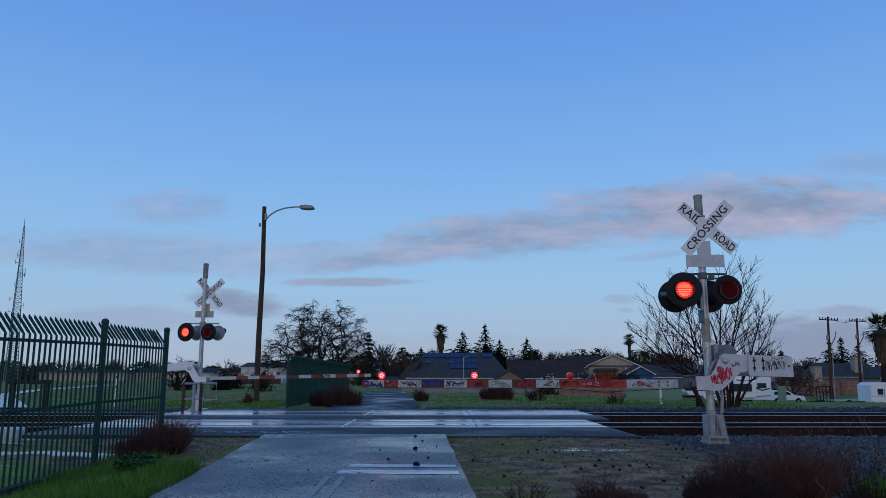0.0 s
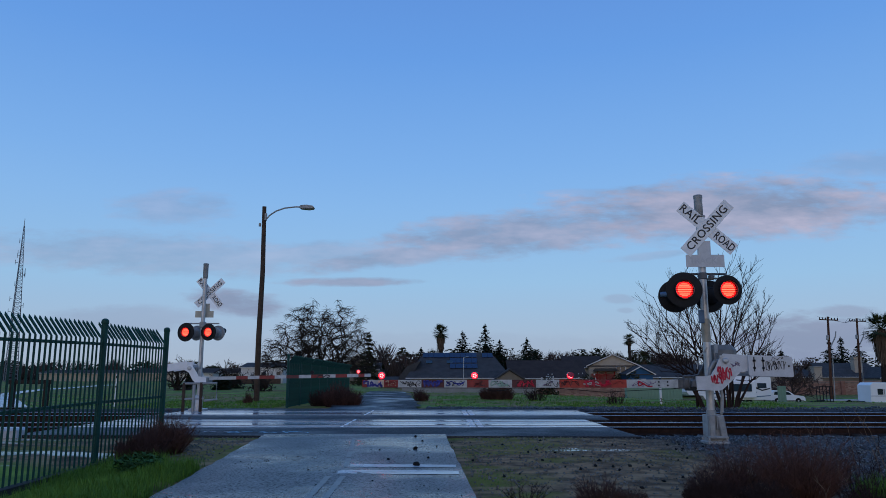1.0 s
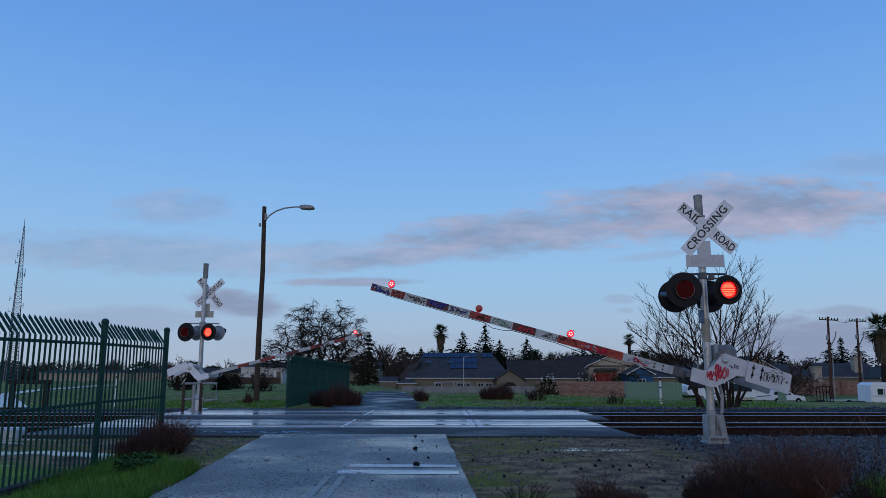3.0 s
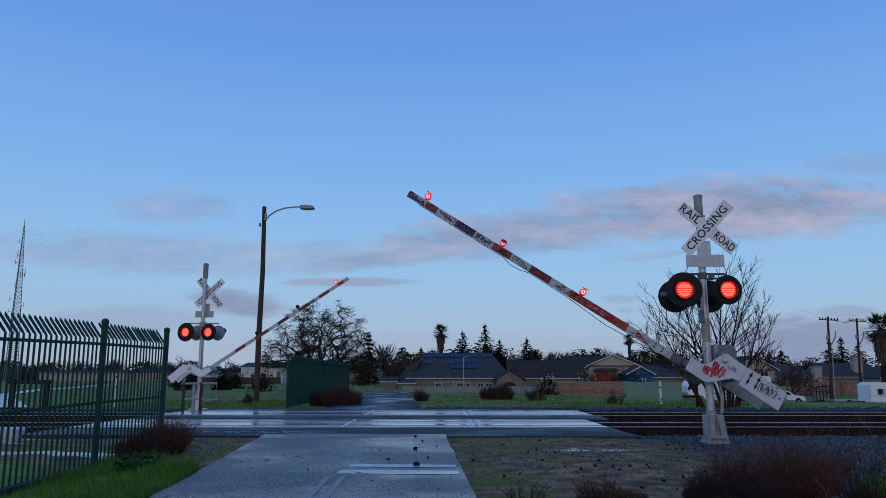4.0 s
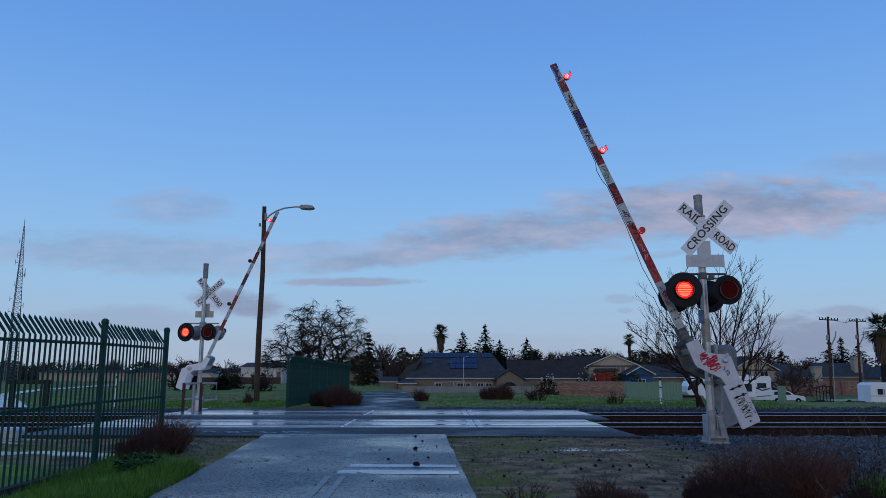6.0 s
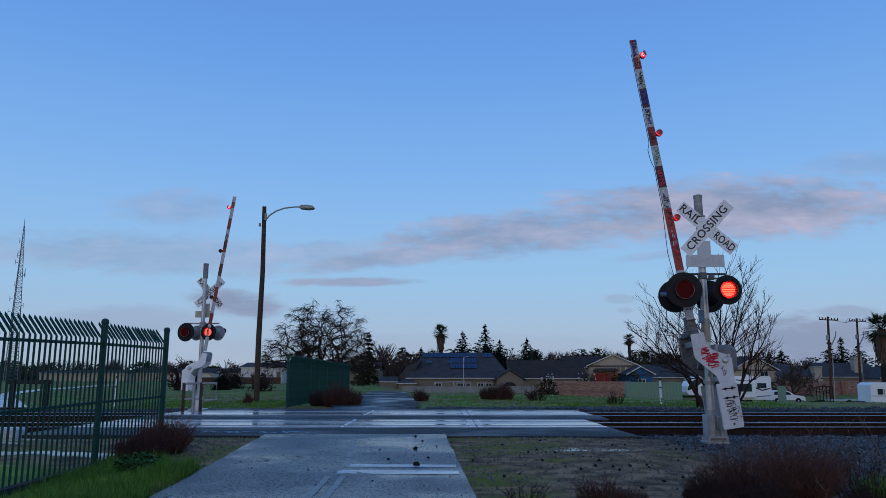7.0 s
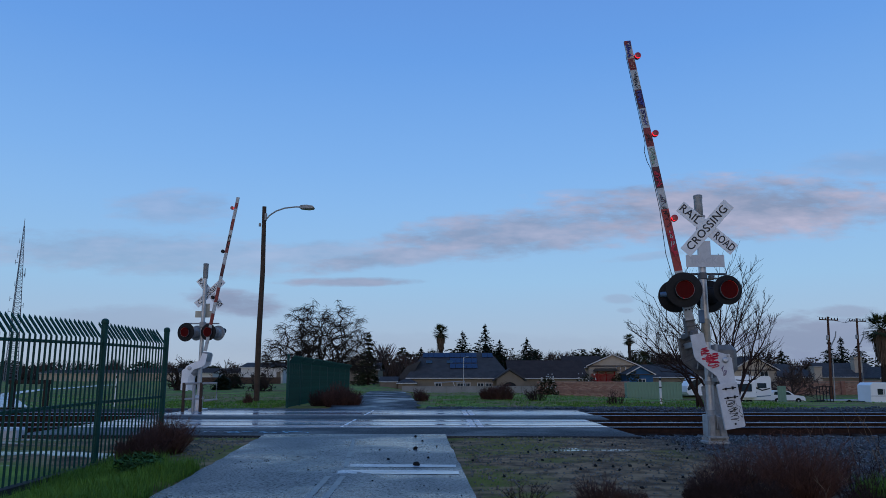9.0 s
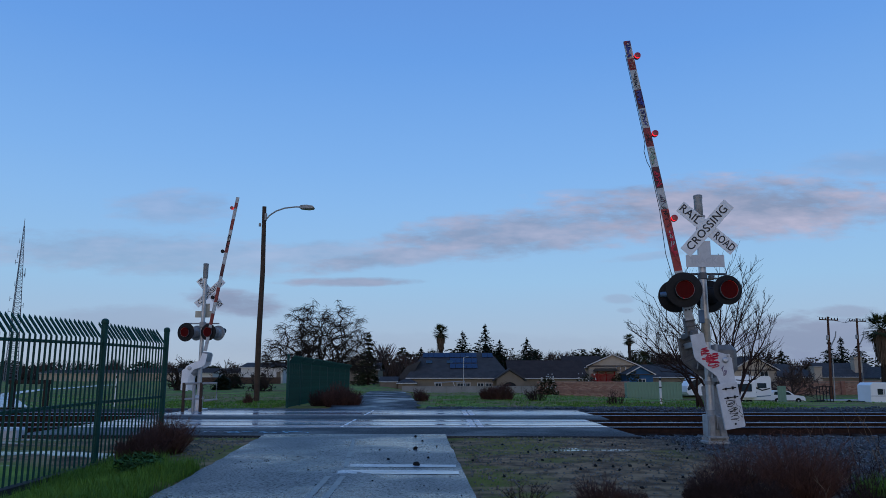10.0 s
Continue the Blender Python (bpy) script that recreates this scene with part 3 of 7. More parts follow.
# ---- crossing signals ----
M["cream"] = material("weathered_cream_sheet", (0.46, 0.42, 0.33), 0.5, 0, 0.15, 9)
M["sleeve"] = material("weathered_mast_sleeve", (0.30, 0.27, 0.21), 0.55, 0.2, 0.25, 9)
M["cast_grey"] = material("grey_casting", (0.17, 0.17, 0.165), 0.6, 0.2, 0.3, 9, 0.2, 40)
M["socket"] = material("dark_cast_iron", (0.12, 0.12, 0.12), 0.6, 0.2, 0.35, 9, 0.2, 40)
LENS = 0.146
GLASS = 0.146
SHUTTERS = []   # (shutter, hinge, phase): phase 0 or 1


def arc_hood(r, length, a0, a1, n=22, t=0.006):
    """A visor: part of a cylinder along -y, longer at the top."""
    g = Geo()
    vs, fs = [], []
    for k in range(n + 1):
        a = a0 + (a1 - a0) * k / n
        ln = length * (0.35 + 0.65 * max(0.0, math.sin(a)) ** 0.7)
        for rr in (r, r + t):
            for y in (0.0, -ln):
                vs.append((rr * math.cos(a), y, rr * math.sin(a)))
    for k in range(n):
        o, p = 4 * k, 4 * k + 4
        fs += [(o, o + 1, p + 1, p), (o + 2, p + 2, p + 3, o + 3), (o + 1, o + 3, p + 3, p + 1), (o, p, p + 2, o + 2)]
    g.add(vs, fs)
    return g


def flasher(parent, x, z, y, disc, phase, yaw, label):
    """One flashing light: background disc, drum, visor, ever-lit lens and added slats that hide it while off."""
    g = Geo()
    g.lathe([(0.05, 0.24), (0.13, 0.22), (0.17, 0.10), (0.175, 0.045), (disc - 0.01, 0.04), (disc, 0.03), (disc, 0.022), (disc - 0.012, 0.02), (GLASS + 0.012, 0.02), (GLASS + 0.012, 0.035)], 36, "y")
    fl = part("flasher", g, M["black"], parent, label, pose(x, y, z, 0, 0, yaw), smooth=True)
    part("visor", arc_hood(GLASS + 0.014, 0.10, radians(-60), radians(240)), M["black"], fl, at=pose(0, 0.02, 0), smooth=True)
    g = Geo()
    g.lathe([(GLASS + 0.006, 0.02), (GLASS + 0.013, 0.02), (GLASS + 0.013, -0.042), (GLASS + 0.006, -0.042)], 36, "y")
    g.f = g.f[:-2]
    g.mi = g.mi[:-2]
    part("lens_rim", g, M["socket"], fl, "thin grey lens rim", smooth=True)
    g = Geo()
    g.lathe([(GLASS, 0.03), (GLASS, 0.012), (GLASS * 0.6, 0.004), (0.01, 0.0)], 32, "y")
    part("lens", g, M["lens_on"], fl, "red light lens", smooth=True)
    g = Geo()
    for k in range(9):
        zz = (k - 4) * 0.0255
        w = math.sqrt(max(0.0, (LENS * 0.78) ** 2 - zz * zz))
        g.box((0, 0.0, zz), (2 * w, 0.02, 0.019), ch=0.004)
    part("led_row", g, M["lens_core"], fl, "rows of small red lights", pose(0, -0.002, 0))
    # slats added to imitate the light switching off; coloured like the unlit lens
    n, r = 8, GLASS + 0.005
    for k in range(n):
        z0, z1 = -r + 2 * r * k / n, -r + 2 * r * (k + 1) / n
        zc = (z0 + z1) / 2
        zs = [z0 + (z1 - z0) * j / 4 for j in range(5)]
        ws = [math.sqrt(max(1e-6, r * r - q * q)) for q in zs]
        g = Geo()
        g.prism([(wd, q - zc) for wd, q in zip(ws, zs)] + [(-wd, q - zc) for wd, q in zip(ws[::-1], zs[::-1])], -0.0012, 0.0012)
        sl = part("added_slat", g, M["lens_off"], fl, "added slat in unlit lens red, hides the lit lens", pose(0, -0.034, zc))
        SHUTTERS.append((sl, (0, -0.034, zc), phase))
    return fl


def crossbuck(parent, x, y, z, tilt_a, tilt_b, length, width):
    for ang, words, dy in ((tilt_a, (("RAIL", -0.315), ("ROAD", 0.315)), 0.012), (tilt_b, (("CROSSING", 0.0),), 0.0)):
        g = Geo()
        g.box((0, 0, 0), (length, 0.004, width), ch=0.0015)
        bl = part("crossbuck_blade", g, M["sign"], parent, "white crossbuck blade with black lettering", pose(x, y + dy, z, 0, ang, 0))
        for w, off in words:
            me = text_mesh(w, 0.205 if len(w) < 5 else 0.200, 0.001, 1.06)
            me.materials.append(M["letter"])
            ox = off * length
            wd = max(v.co.x for v in me.vertices) - min(v.co.x for v in me.vertices)
            want = (0.335 if len(w) < 5 else 0.84) * length
            me.transform(Matrix.Diagonal((want / wd, 1, 1, 1)))
            part("lettering", me, None, bl, at=pose(ox, -0.004, 0, 90, 0, 0))


def near_signal():
    X, Y = 4.61, 12.73
    s = thing("crossing_signal", "railroad crossing signal mast with flashing red lights and crossbuck", "crossing signal", pose(X, Y, 0), "crossing signals")
    g = Geo()
    g.tube([(0, 0, 0.3), (0, 0, 2.7), (0, 0, 4.26)], [0.068, 0.066, 0.062], 20)
    part("mast", g, M["galv"], s, "galvanised steel mast", smooth=True)
    g = Geo()
    g.lathe([(0.068, 1.72), (0.073, 1.725), (0.073, 2.12), (0.068, 2.125)], 20)
    part("sleeve", g, M["sleeve"], s, "weathered yellowish mast sleeve", smooth=True)
    g = Geo()
    g.lathe([(0.066, 3.98), (0.074, 3.99), (0.074, 4.29), (0.079, 4.295), (0.079, 4.35), (0.06, 4.36)], 20)
    part("cap", g, M["galv_dull"], s, "grey pole cap", smooth=True)
    g = Geo()
    g.box((0.04, 0, 0.02), (0.38, 0.38, 0.05), ch=0.01)
    g.prism([(-0.10, 0.045), (0.23, 0.045), (0.225, 0.12), (0.18, 0.46), (0.16, 0.48), (-0.09, 0.48), (-0.10, 0.46)], -0.10, 0.16)
    g.box((-0.045, -0.13, 0.30), (0.10, 0.07, 0.35), ch=0.015)
    g.box((0.12, -0.13, 0.29), (0.10, 0.07, 0.36), Euler((0, radians(-9), 0)).to_matrix(), 0.015)
    g.box((0.05, -0.12, 0.36), (0.022, 0.05, 0.24), ch=0.006)
    g.box((0.05, -0.14, 0.11), (0.32, 0.09, 0.04), ch=0.01)
    g.tube([(0, 0, 0.40), (0, 0, 0.56)], [0.095, 0.078], 16)
    for bx, by in ((-0.11, -0.155), (0.19, -0.155), (-0.11, 0.155), (0.19, 0.155)):
        g.tube([(bx, by, 0.03), (bx, by, 0.10)], 0.022, 6)
    part("pinnacle_base", g, M["galv_dull"], s, "weathered grey cast mast base", smooth=True)
    crossbuck(s, 0.10, -0.10, 3.735, 41, -47, 1.22, 0.23)
    g = Geo()
    g.prism([(-0.34, -0.11), (0.34, -0.11), (0.34, 0.11), (0.11, 0.11), (0.11, 0.36), (-0.11, 0.36), (-0.11, 0.11), (-0.34, 0.11)], -0.002, 0.002)
    sg = part("tracks_sign", g, M["sign_old"], s, "weathered grey sign with faded lettering", pose(0.03, -0.09, 3.14))
    me = text_mesh("TRACKS", 0.15, 0.001)
    me.materials.append(M["ghost"])
    part("lettering", me, None, sg, at=pose(0, -0.004, 0, 90, 0, 0))
    g = Geo()
    for z in (3.62, 3.95):
        g.box((0.0, -0.05, z), (0.17, 0.08, 0.04), ch=0.008)
    part("bracket", g, M["galv_dull"], s)
    g = Geo()
    g.tube([(-0.42, -0.25, 2.72), (-0.40, -0.12, 2.88), (-0.25, 0.10, 2.93), (0.25, 0.10, 2.93), (0.36, -0.12, 2.90), (0.36, -0.25, 2.72)], 0.022, 8)
    g.tube([(-0.30, 0.05, 2.80), (0.45, 0.05, 2.86)], 0.016, 8)
    g.lathe([(0.072, 2.82), (0.080, 2.83), (0.080, 2.93), (0.072, 2.94)], 16)
    g.box((0.16, 0.02, 2.86), (0.10, 0.08, 0.09), ch=0.02)
    part("light_bar", g, M["socket"], s, "dark cross arm and junction box")
    flasher(s, -0.475, 2.59, -0.42, 0.305, 0, -6, "round black flashing light")
    flasher(s, 0.275, 2.59, -0.42, 0.255, 1, 4, "round black flashing light")
    # lights for the other direction
    for x, yaw in ((-0.42, 172), (0.19, 188)):
        g = Geo()
        g.lathe([(0.06, 0.22), (0.14, 0.18), (0.17, 0.06), (0.29, 0.05), (0.295, 0.03), (0.285, 0.02), (0.17, 0.02), (0.15, 0.03)], 32, "y")
        fl = part("flasher", g, M["black"], s, "rear black flashing light", pose(x, 0.30, 2.55, 0, 0, yaw), smooth=True)
        part("visor", arc_hood(0.17, 0.30, radians(-25), radians(205)), M["black"], fl, smooth=True)
    g = Geo()
    g.lathe([(0.01, -0.16), (0.045, -0.15), (0.05, 0.1), (0.04, 0.14)], 12, "y")
    part("side_lamp", g, M["bluegrey"], s, "small blue-grey lamp housing", pose(-0.55, 0.24, 2.58, 0, 0, 70), smooth=True)
    g = Geo()
    g.box((0, 0, 0), (0.11, 0.03, 0.23), ch=0.008)
    part("notice_plate", g, M["bluegrey"], s, "small blue notice plate", pose(-0.09, -0.07, 2.16, 0, 0, 12))
    # gate machine housing behind the plates
    g = Geo()
    g.box((0.33, 0.28, 1.42), (0.52, 0.34, 0.52), ch=0.09)
    g.box((0.33, 0.28, 1.12), (0.36, 0.30, 0.16), ch=0.04)
    g.tube([(0.25, 0.05, 1.40), (0.25, 0.45, 1.40)], 0.10, 16)
    part("gate_machine", g, M["cast_grey"], s, "grey gate motor housing", smooth=True)
    g = Geo()
    g.tube([(0.12, -0.10, 1.68), (0.10, -0.12, 1.52), (0.07, -0.13, 1.38), (-0.01, -0.12, 1.25), (-0.03, -0.10, 1.12)], 0.034, 10)
    g.tube([(-0.02, -0.06, 1.62), (-0.16, -0.02, 1.45), (-0.20, -0.02, 1.25)], 0.012, 6)
    g.tube([(0.18, 0.05, 1.05), (0.22, 0.02, 0.80), (0.18, -0.02, 0.52), (0.16, -0.02, 0.45)], 0.03, 8)
    part("conduit", g, M["galv_dull"], s, "flexible grey conduit", smooth=True)
    for z in (1.02,):
        g = Geo()
        g.lathe([(0.07, z - 0.03), (0.085, z - 0.025), (0.085, z + 0.025), (0.07, z + 0.03)], 16)
        part("clamp", g, M["galv_dull"], s)


M["bluegrey"] = material("blue_grey_paint", (0.08, 0.15, 0.24), 0.5, 0, 0.2, 8)
near_signal()


def far_signal():
    X, Y = -8.05, 24.3
    s = thing("crossing_signal", "distant railroad crossing signal mast with flashing lights, seen from behind", "crossing signal", pose(X, Y, -0.05), "crossing signals")
    g = Geo()
    g.tube([(0, 0, 0.0), (0, 0, 4.80)], [0.074, 0.064], 16)
    g.box((0, 0, 0.06), (0.5, 0.5, 0.12), ch=0.02)
    g.lathe([(0.09, 0.1), (0.14, 0.12), (0.13, 0.5), (0.09, 0.55)], 12)
    part("mast", g, M["galv"], s, "galvanised steel mast", smooth=True)
    g = Geo()
    g.lathe([(0.07, 4.42), (0.084, 4.44), (0.084, 4.86), (0.09, 4.87), (0.09, 4.93), (0.06, 4.94)], 16)
    part("cap", g, M["galv_dull"], s, "grey pole cap", smooth=True)
    crossbuck(s, 0.14, 0.12, 3.95, 49, -44, 1.22, 0.23)
    g = Geo()
    g.prism([(-0.31, -0.11), (0.31, -0.11), (0.31, 0.11), (0.17, 0.11), (0.17, 0.36), (0.03, 0.36), (0.03, 0.11), (-0.31, 0.11)], -0.002, 0.002)
    part("tracks_sign", g, M["cream"], s, "weathered cream sign plate, back side", pose(0.0, 0.11, 3.22))
    g = Geo()
    g.tube([(-0.50, 0.0, 2.90), (0.55, 0.0, 2.90)], 0.025, 8)
    g.lathe([(0.10, 2.76), (0.11, 2.77), (0.11, 2.94), (0.10, 2.95)], 14)
    part("light_bar", g, M["galv_dull"], s)
    flasher(s, -0.48, 2.60, -0.25, 0.31, 0, -14, "round black flashing light")
    flasher(s, 0.27, 2.60, -0.25, 0.28, 1, -14, "round black flashing light")
    for x in (-0.27, 0.45):
        g = Geo()
        g.lathe([(0.08, 0.24), (0.16, 0.20), (0.18, 0.06), (0.25, 0.05), (0.255, 0.03), (0.245, 0.02), (0.17, 0.02)], 32, "y")
        fl = part("flasher", g, [M["galv_dull"]], s, "grey rear flashing light housing", pose(x, 0.30, 2.60, 0, 0, 166), smooth=True)
        part("visor", arc_hood(0.18, 0.30, radians(-25), radians(205)), M["black"], fl, smooth=True)
    g = Geo()
    g.box((-0.20, 0.25, 1.36), (0.30, 0.30, 0.36), ch=0.07)
    part("gate_machine", g, M["galv_dull"], s, "grey gate motor housing", smooth=True)
    g = Geo()
    g.tube([(0.05, -0.1, 2.1), (0.08, -0.12, 1.7), (0.02, -0.1, 1.4)], 0.025, 8)
    part("conduit", g, M["galv_dull"], s)


far_signal()


def gate_lamp(parent, x, z, lit, phase, tail):
    """A small round lamp on top of the arm; phase None burns steadily."""
    g = Geo()
    g.lathe([(0.02, 0.055), (0.055, 0.05), (0.062, 0.03), (0.062, -0.02), (0.052, -0.022)], 20, "y")
    g.box((0, 0.02, -0.075), (0.03, 0.03, 0.06), ch=0.004)
    lp = part("gate_lamp", g, M["lamp_off"] if lit else M["black"], parent, "small red gate lamp on the arm" if lit else "small lamp seen from its dark back", pose(x, 0.0, z), smooth=True)
    if lit:
        g = Geo()
        g.lathe([(0.053, -0.018), (0.053, -0.026), (0.03, -0.034), (0.004, -0.036)], 20, "y")
        part("lens", g, M["gate_on"], lp, "red lamp lens", smooth=True)
        g = Geo()
        for k in range(5):
            a = k * 1.2566
            g.box((0.026 * math.cos(a), -0.034, 0.026 * math.sin(a)), (0.02, 0.012, 0.02), ch=0.004)
        part("led", g, M["gate_core"], lp, "cluster of small lights")
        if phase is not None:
            # flap added to imitate the lamp going dark, coloured like its lens
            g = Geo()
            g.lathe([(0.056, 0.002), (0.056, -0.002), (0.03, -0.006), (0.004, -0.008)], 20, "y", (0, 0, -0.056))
            sh = part("shutter", g, M["lamp_off"], lp, "added flap in unlit lens red, hides the lit lamp", pose(0, -0.045, 0.056), smooth=True)
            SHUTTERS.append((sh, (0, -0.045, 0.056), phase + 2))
    return lp


def near_gate():
    """The barrier of the near side; its origin is the pivot, the arm reaches towards -x."""
    a = thing("gate_arm", "red and white railroad gate arm covered in graffiti, with counterweight", "gate arm", pose(4.79, 12.59, 1.39), "gate arms")
    rng = random.Random(11)
    plate = [(-0.51, -0.26), (-0.50, -0.49), (-0.13, -0.50), (-0.07, -0.48), (0.08, -0.35), (0.24, -0.20), (0.38, -0.17), (0.38, 0.09), (-0.02, 0.12), (-0.09, 0.05), (-0.17, -0.12), (-0.25, -0.24), (-0.34, -0.26)]
    for y, nm in ((-0.16, "front"), (0.50, "rear")):
        g = Geo()
        g.prism(plate, y - 0.012, y + 0.012)
        sp = part("side_plate", g, M["sign_old"] if nm == "front" else M["cast_grey"], a, "grey-white steel side plate with spray paint" if nm == "front" else "dark grey ribbed cast side plate")
        if nm == "rear":
            rear = sp
        if nm == "front":
            g = Geo()
            g.lathe([(0.05, 0.02), (0.05, -0.02), (0.03, -0.035), (0.012, -0.036)], 14, "y")
            g.lathe([(0.025, 0.02), (0.025, -0.03)], 8, "y", (-0.07, 0, 0.07))
            part("pivot_bolt", g, M["galv"], sp, "steel pivot bolt", pose(0, y - 0.014, 0))
            for cx, cz, w, h, n in ((-0.02, -0.20, 0.24, 0.24, 8), (-0.12, -0.30, 0.26, 0.16, 6)):
                part("graffiti", scribble(rng, w, h, n, 0.011), M["crimson_g"], sp, "red spray paint scrawl", pose(cx, y - 0.014, cz))
            part("graffiti", scribble(rng, 0.22, 0.09, 3, 0.005), M["violet_g"], sp, "dark marker scrawl", pose(0.20, y - 0.014, -0.05))
    for y, nm in ((-0.20, "front"), (0.54, "rear")):
        g = Geo()
        g.prism([(0.375, 0.070), (0.38, 0.088), (0.395, 0.095), (1.09, 0.068), (1.11, 0.058), (1.118, 0.04), (1.125, -0.25), (1.12, -0.268), (1.10, -0.275), (0.395, -0.25), (0.38, -0.24), (0.375, -0.225)], y - 0.02, y + 0.02)
        cw = part("counterweight", g, M["sign_old"] if nm == "front" else M["galv_dull"], a, "pale steel counterweight plate with black marker graffiti")
        if nm == "front":
            for x in (0.47, 0.62):
                # slot's shaded gap painted as a raised black strip, with its bolts
                g = Geo()
                g.box((x, y - 0.022, -0.06), (0.018, 0.01, 0.24), ch=0.004)
                g.box((x, y - 0.026, 0.0), (0.05, 0.02, 0.035), ch=0.006)
                g.box((x, y - 0.026, -0.12), (0.04, 0.02, 0.035), ch=0.006)
                part("slot", g, M["black"], cw, "bolted adjusting slot, its dark gap painted as a black strip")
            part("graffiti", scribble(rng, 0.36, 0.17, 11, 0.0055), M["letter"], cw, "black marker scrawl", pose(0.83, y - 0.022, -0.08))
            part("graffiti", scribble(rng, 0.26, 0.07, 3, 0.004), M["letter"], cw, "black marker scrawl", pose(0.84, y - 0.022, 0.03))
            # black disc on the solid plate paints the shade inside a hole
            g = Geo()
            g.lathe([(0.016, 0.0), (0.016, -0.01)], 10, "y", (1.05, y - 0.021, -0.09))
            part("hole_shade", g, M["black"], cw)
    g = Geo()
    for cx, cz, sx, sz in ((0.30, -0.18, 0.08, 0.06), (-0.35, -0.37, 0.10, 0.10)):
        g = Geo()
        g.box((cx, 0.17, cz), (sx, 0.66, sz), ch=0.01)
        part("cross_bar", g, M["galv_dull"], a)
    g = Geo()
    g.tube([(0, -0.16, 0), (0, 0.5, 0)], 0.035, 12)
    part("cross_shaft", g, M["galv_dull"], a, "steel shaft between the plates")
    g = Geo()
    g.box((-0.65, 0.06, -0.385), (0.34, 0.14, 0.17), ch=0.02)
    g.box((-0.52, 0.17, -0.385), (0.10, 0.62, 0.12), ch=0.015)
    so = part("arm_socket", g, M["socket"], a, "dark cast socket that clamps the arm")
    for k in range(3):
        g = Geo()
        g.box((-0.58 - 0.09 * k, -0.02, -0.385), (0.018, 0.03, 0.19), ch=0.004)
        part("rib", g, M["socket"], so)
    outline = plate + plate[:1]
    for (xa, za), (xb, zb_) in zip(outline, outline[1:]):
        g = Geo()
        g.tube([(xa, 0.46, za), (xb, 0.46, zb_)], 0.022, 4)
        part("rib", g, M["socket"], rear)
    for (xa, za), (xb, zb_) in (((-0.50, -0.26), (-0.36, -0.50)), ((-0.36, -0.26), (-0.36, -0.50)), ((-0.36, -0.26), (-0.13, -0.50)), ((-0.25, -0.24), (-0.13, -0.50)), ((-0.17, -0.12), (0.08, -0.35)), ((-0.17, -0.12), (-0.07, -0.48)), ((-0.09, 0.05), (0.08, -0.35)), ((0.08, -0.35), (0.10, 0.10)), ((0.24, -0.20), (0.10, 0.10))):
        g = Geo()
        g.tube([(xa, 0.465, za), (xb, 0.465, zb_)], 0.013, 4)
        part("rib", g, M["socket"], rear)
    # boards along the arm: distance from the pivot, paint
    runs = ((0.76, 1.65, "white"), (1.65, 1.91, "orange"), (1.91, 2.36, "red"), (2.36, 2.80, "orange"), (2.80, 3.20, "white"), (3.20, 3.61, "dkred"), (3.61, 4.01, "white"),
            (4.01, 4.38, "red"), (4.38, 4.77, "white"), (4.77, 5.16, "dkred"), (5.16, 5.56, "white"), (5.56, 5.80, "red"), (5.80, 5.90, "cream_g"), (5.90, 6.08, "white"), (6.08, 6.17, "red"))
    for x0, x1, c in runs:
        g = Geo()
        h0, h1 = 0.142 - 0.003 * x0, 0.142 - 0.003 * x1
        g.prism([(-x0, -0.385 - h0 / 2), (-x0, -0.385 + h0 / 2), (-x1, -0.385 + h1 / 2), (-x1, -0.385 - h1 / 2)], -0.02, 0.02)
        part("arm_board", g, M[c], a)
    for x, w, c, n, r in ((1.36, 0.42, "violet_g", 5, 0.005), (1.30, 0.30, "crimson_g", 2, 0.012), (2.12, 0.50, "crimson_g", 7, 0.016), (2.25, 0.30, "white", 3, 0.010), (2.60, 0.3, "dkred", 3, 0.008), (1.78, 0.2, "red", 3, 0.006), (3.82, 0.30, "green_g", 5, 0.012), (4.58, 0.32, "blue_g", 3, 0.008), (4.18, 0.26, "dkred", 4, 0.010),
                              (4.97, 0.34, "blue_g", 7, 0.018), (5.35, 0.34, "letter", 9, 0.006), (4.58, 0.30, "letter", 5, 0.005), (3.82, 0.34, "letter", 4, 0.005), (5.68, 0.2, "red", 4, 0.012), (5.98, 0.3, "white", 5, 0.008), (2.95, 0.24, "letter", 4, 0.005), (3.4, 0.34, "crimson_g", 5, 0.012), (2.75, 0.12, "letter", 4, 0.006), (5.68, 0.18, "cream_g", 4, 0.010), (6.0, 0.36, "blue_g", 8, 0.014), (3.02, 0.2, "violet_g", 2, 0.005), (3.4, 0.3, "letter", 4, 0.009)):
        part("graffiti", scribble(rng, w, 0.095, n, r), M[c], a, "spray painted scrawl", pose(-x, -0.021, -0.385))
    for x in (0.95, 1.1):
        for dz in (-0.03, 0.03):
            g = Geo()
            g.lathe([(0.016, 0.0), (0.016, -0.008)], 8, "y", (-x, -0.021, -0.385 + dz))
            part("bolt", g, M["letter"], a)
    for x, ph in ((5.84, 2), (4.25, 0), (2.61, 1)):
        gate_lamp(a, -x, -0.25, True, ph, 0)
    g = Geo()
    pts = [(-0.8, 0.03, -0.47), (-1.5, 0.03, -0.50), (-2.0, 0.03, -0.53), (-2.5, 0.03, -0.49), (-2.8, 0.03, -0.465), (-3.6, 0.03, -0.46), (-3.75, 0.03, -0.50), (-3.95, 0.03, -0.51), (-4.1, 0.03, -0.46), (-5.9, 0.03, -0.455)]
    g.tube(pts, 0.006, 5)
    part("cable", g, M["black"], a, "black lamp cable hanging under the arm")
    return a


NEAR_GATE = near_gate()


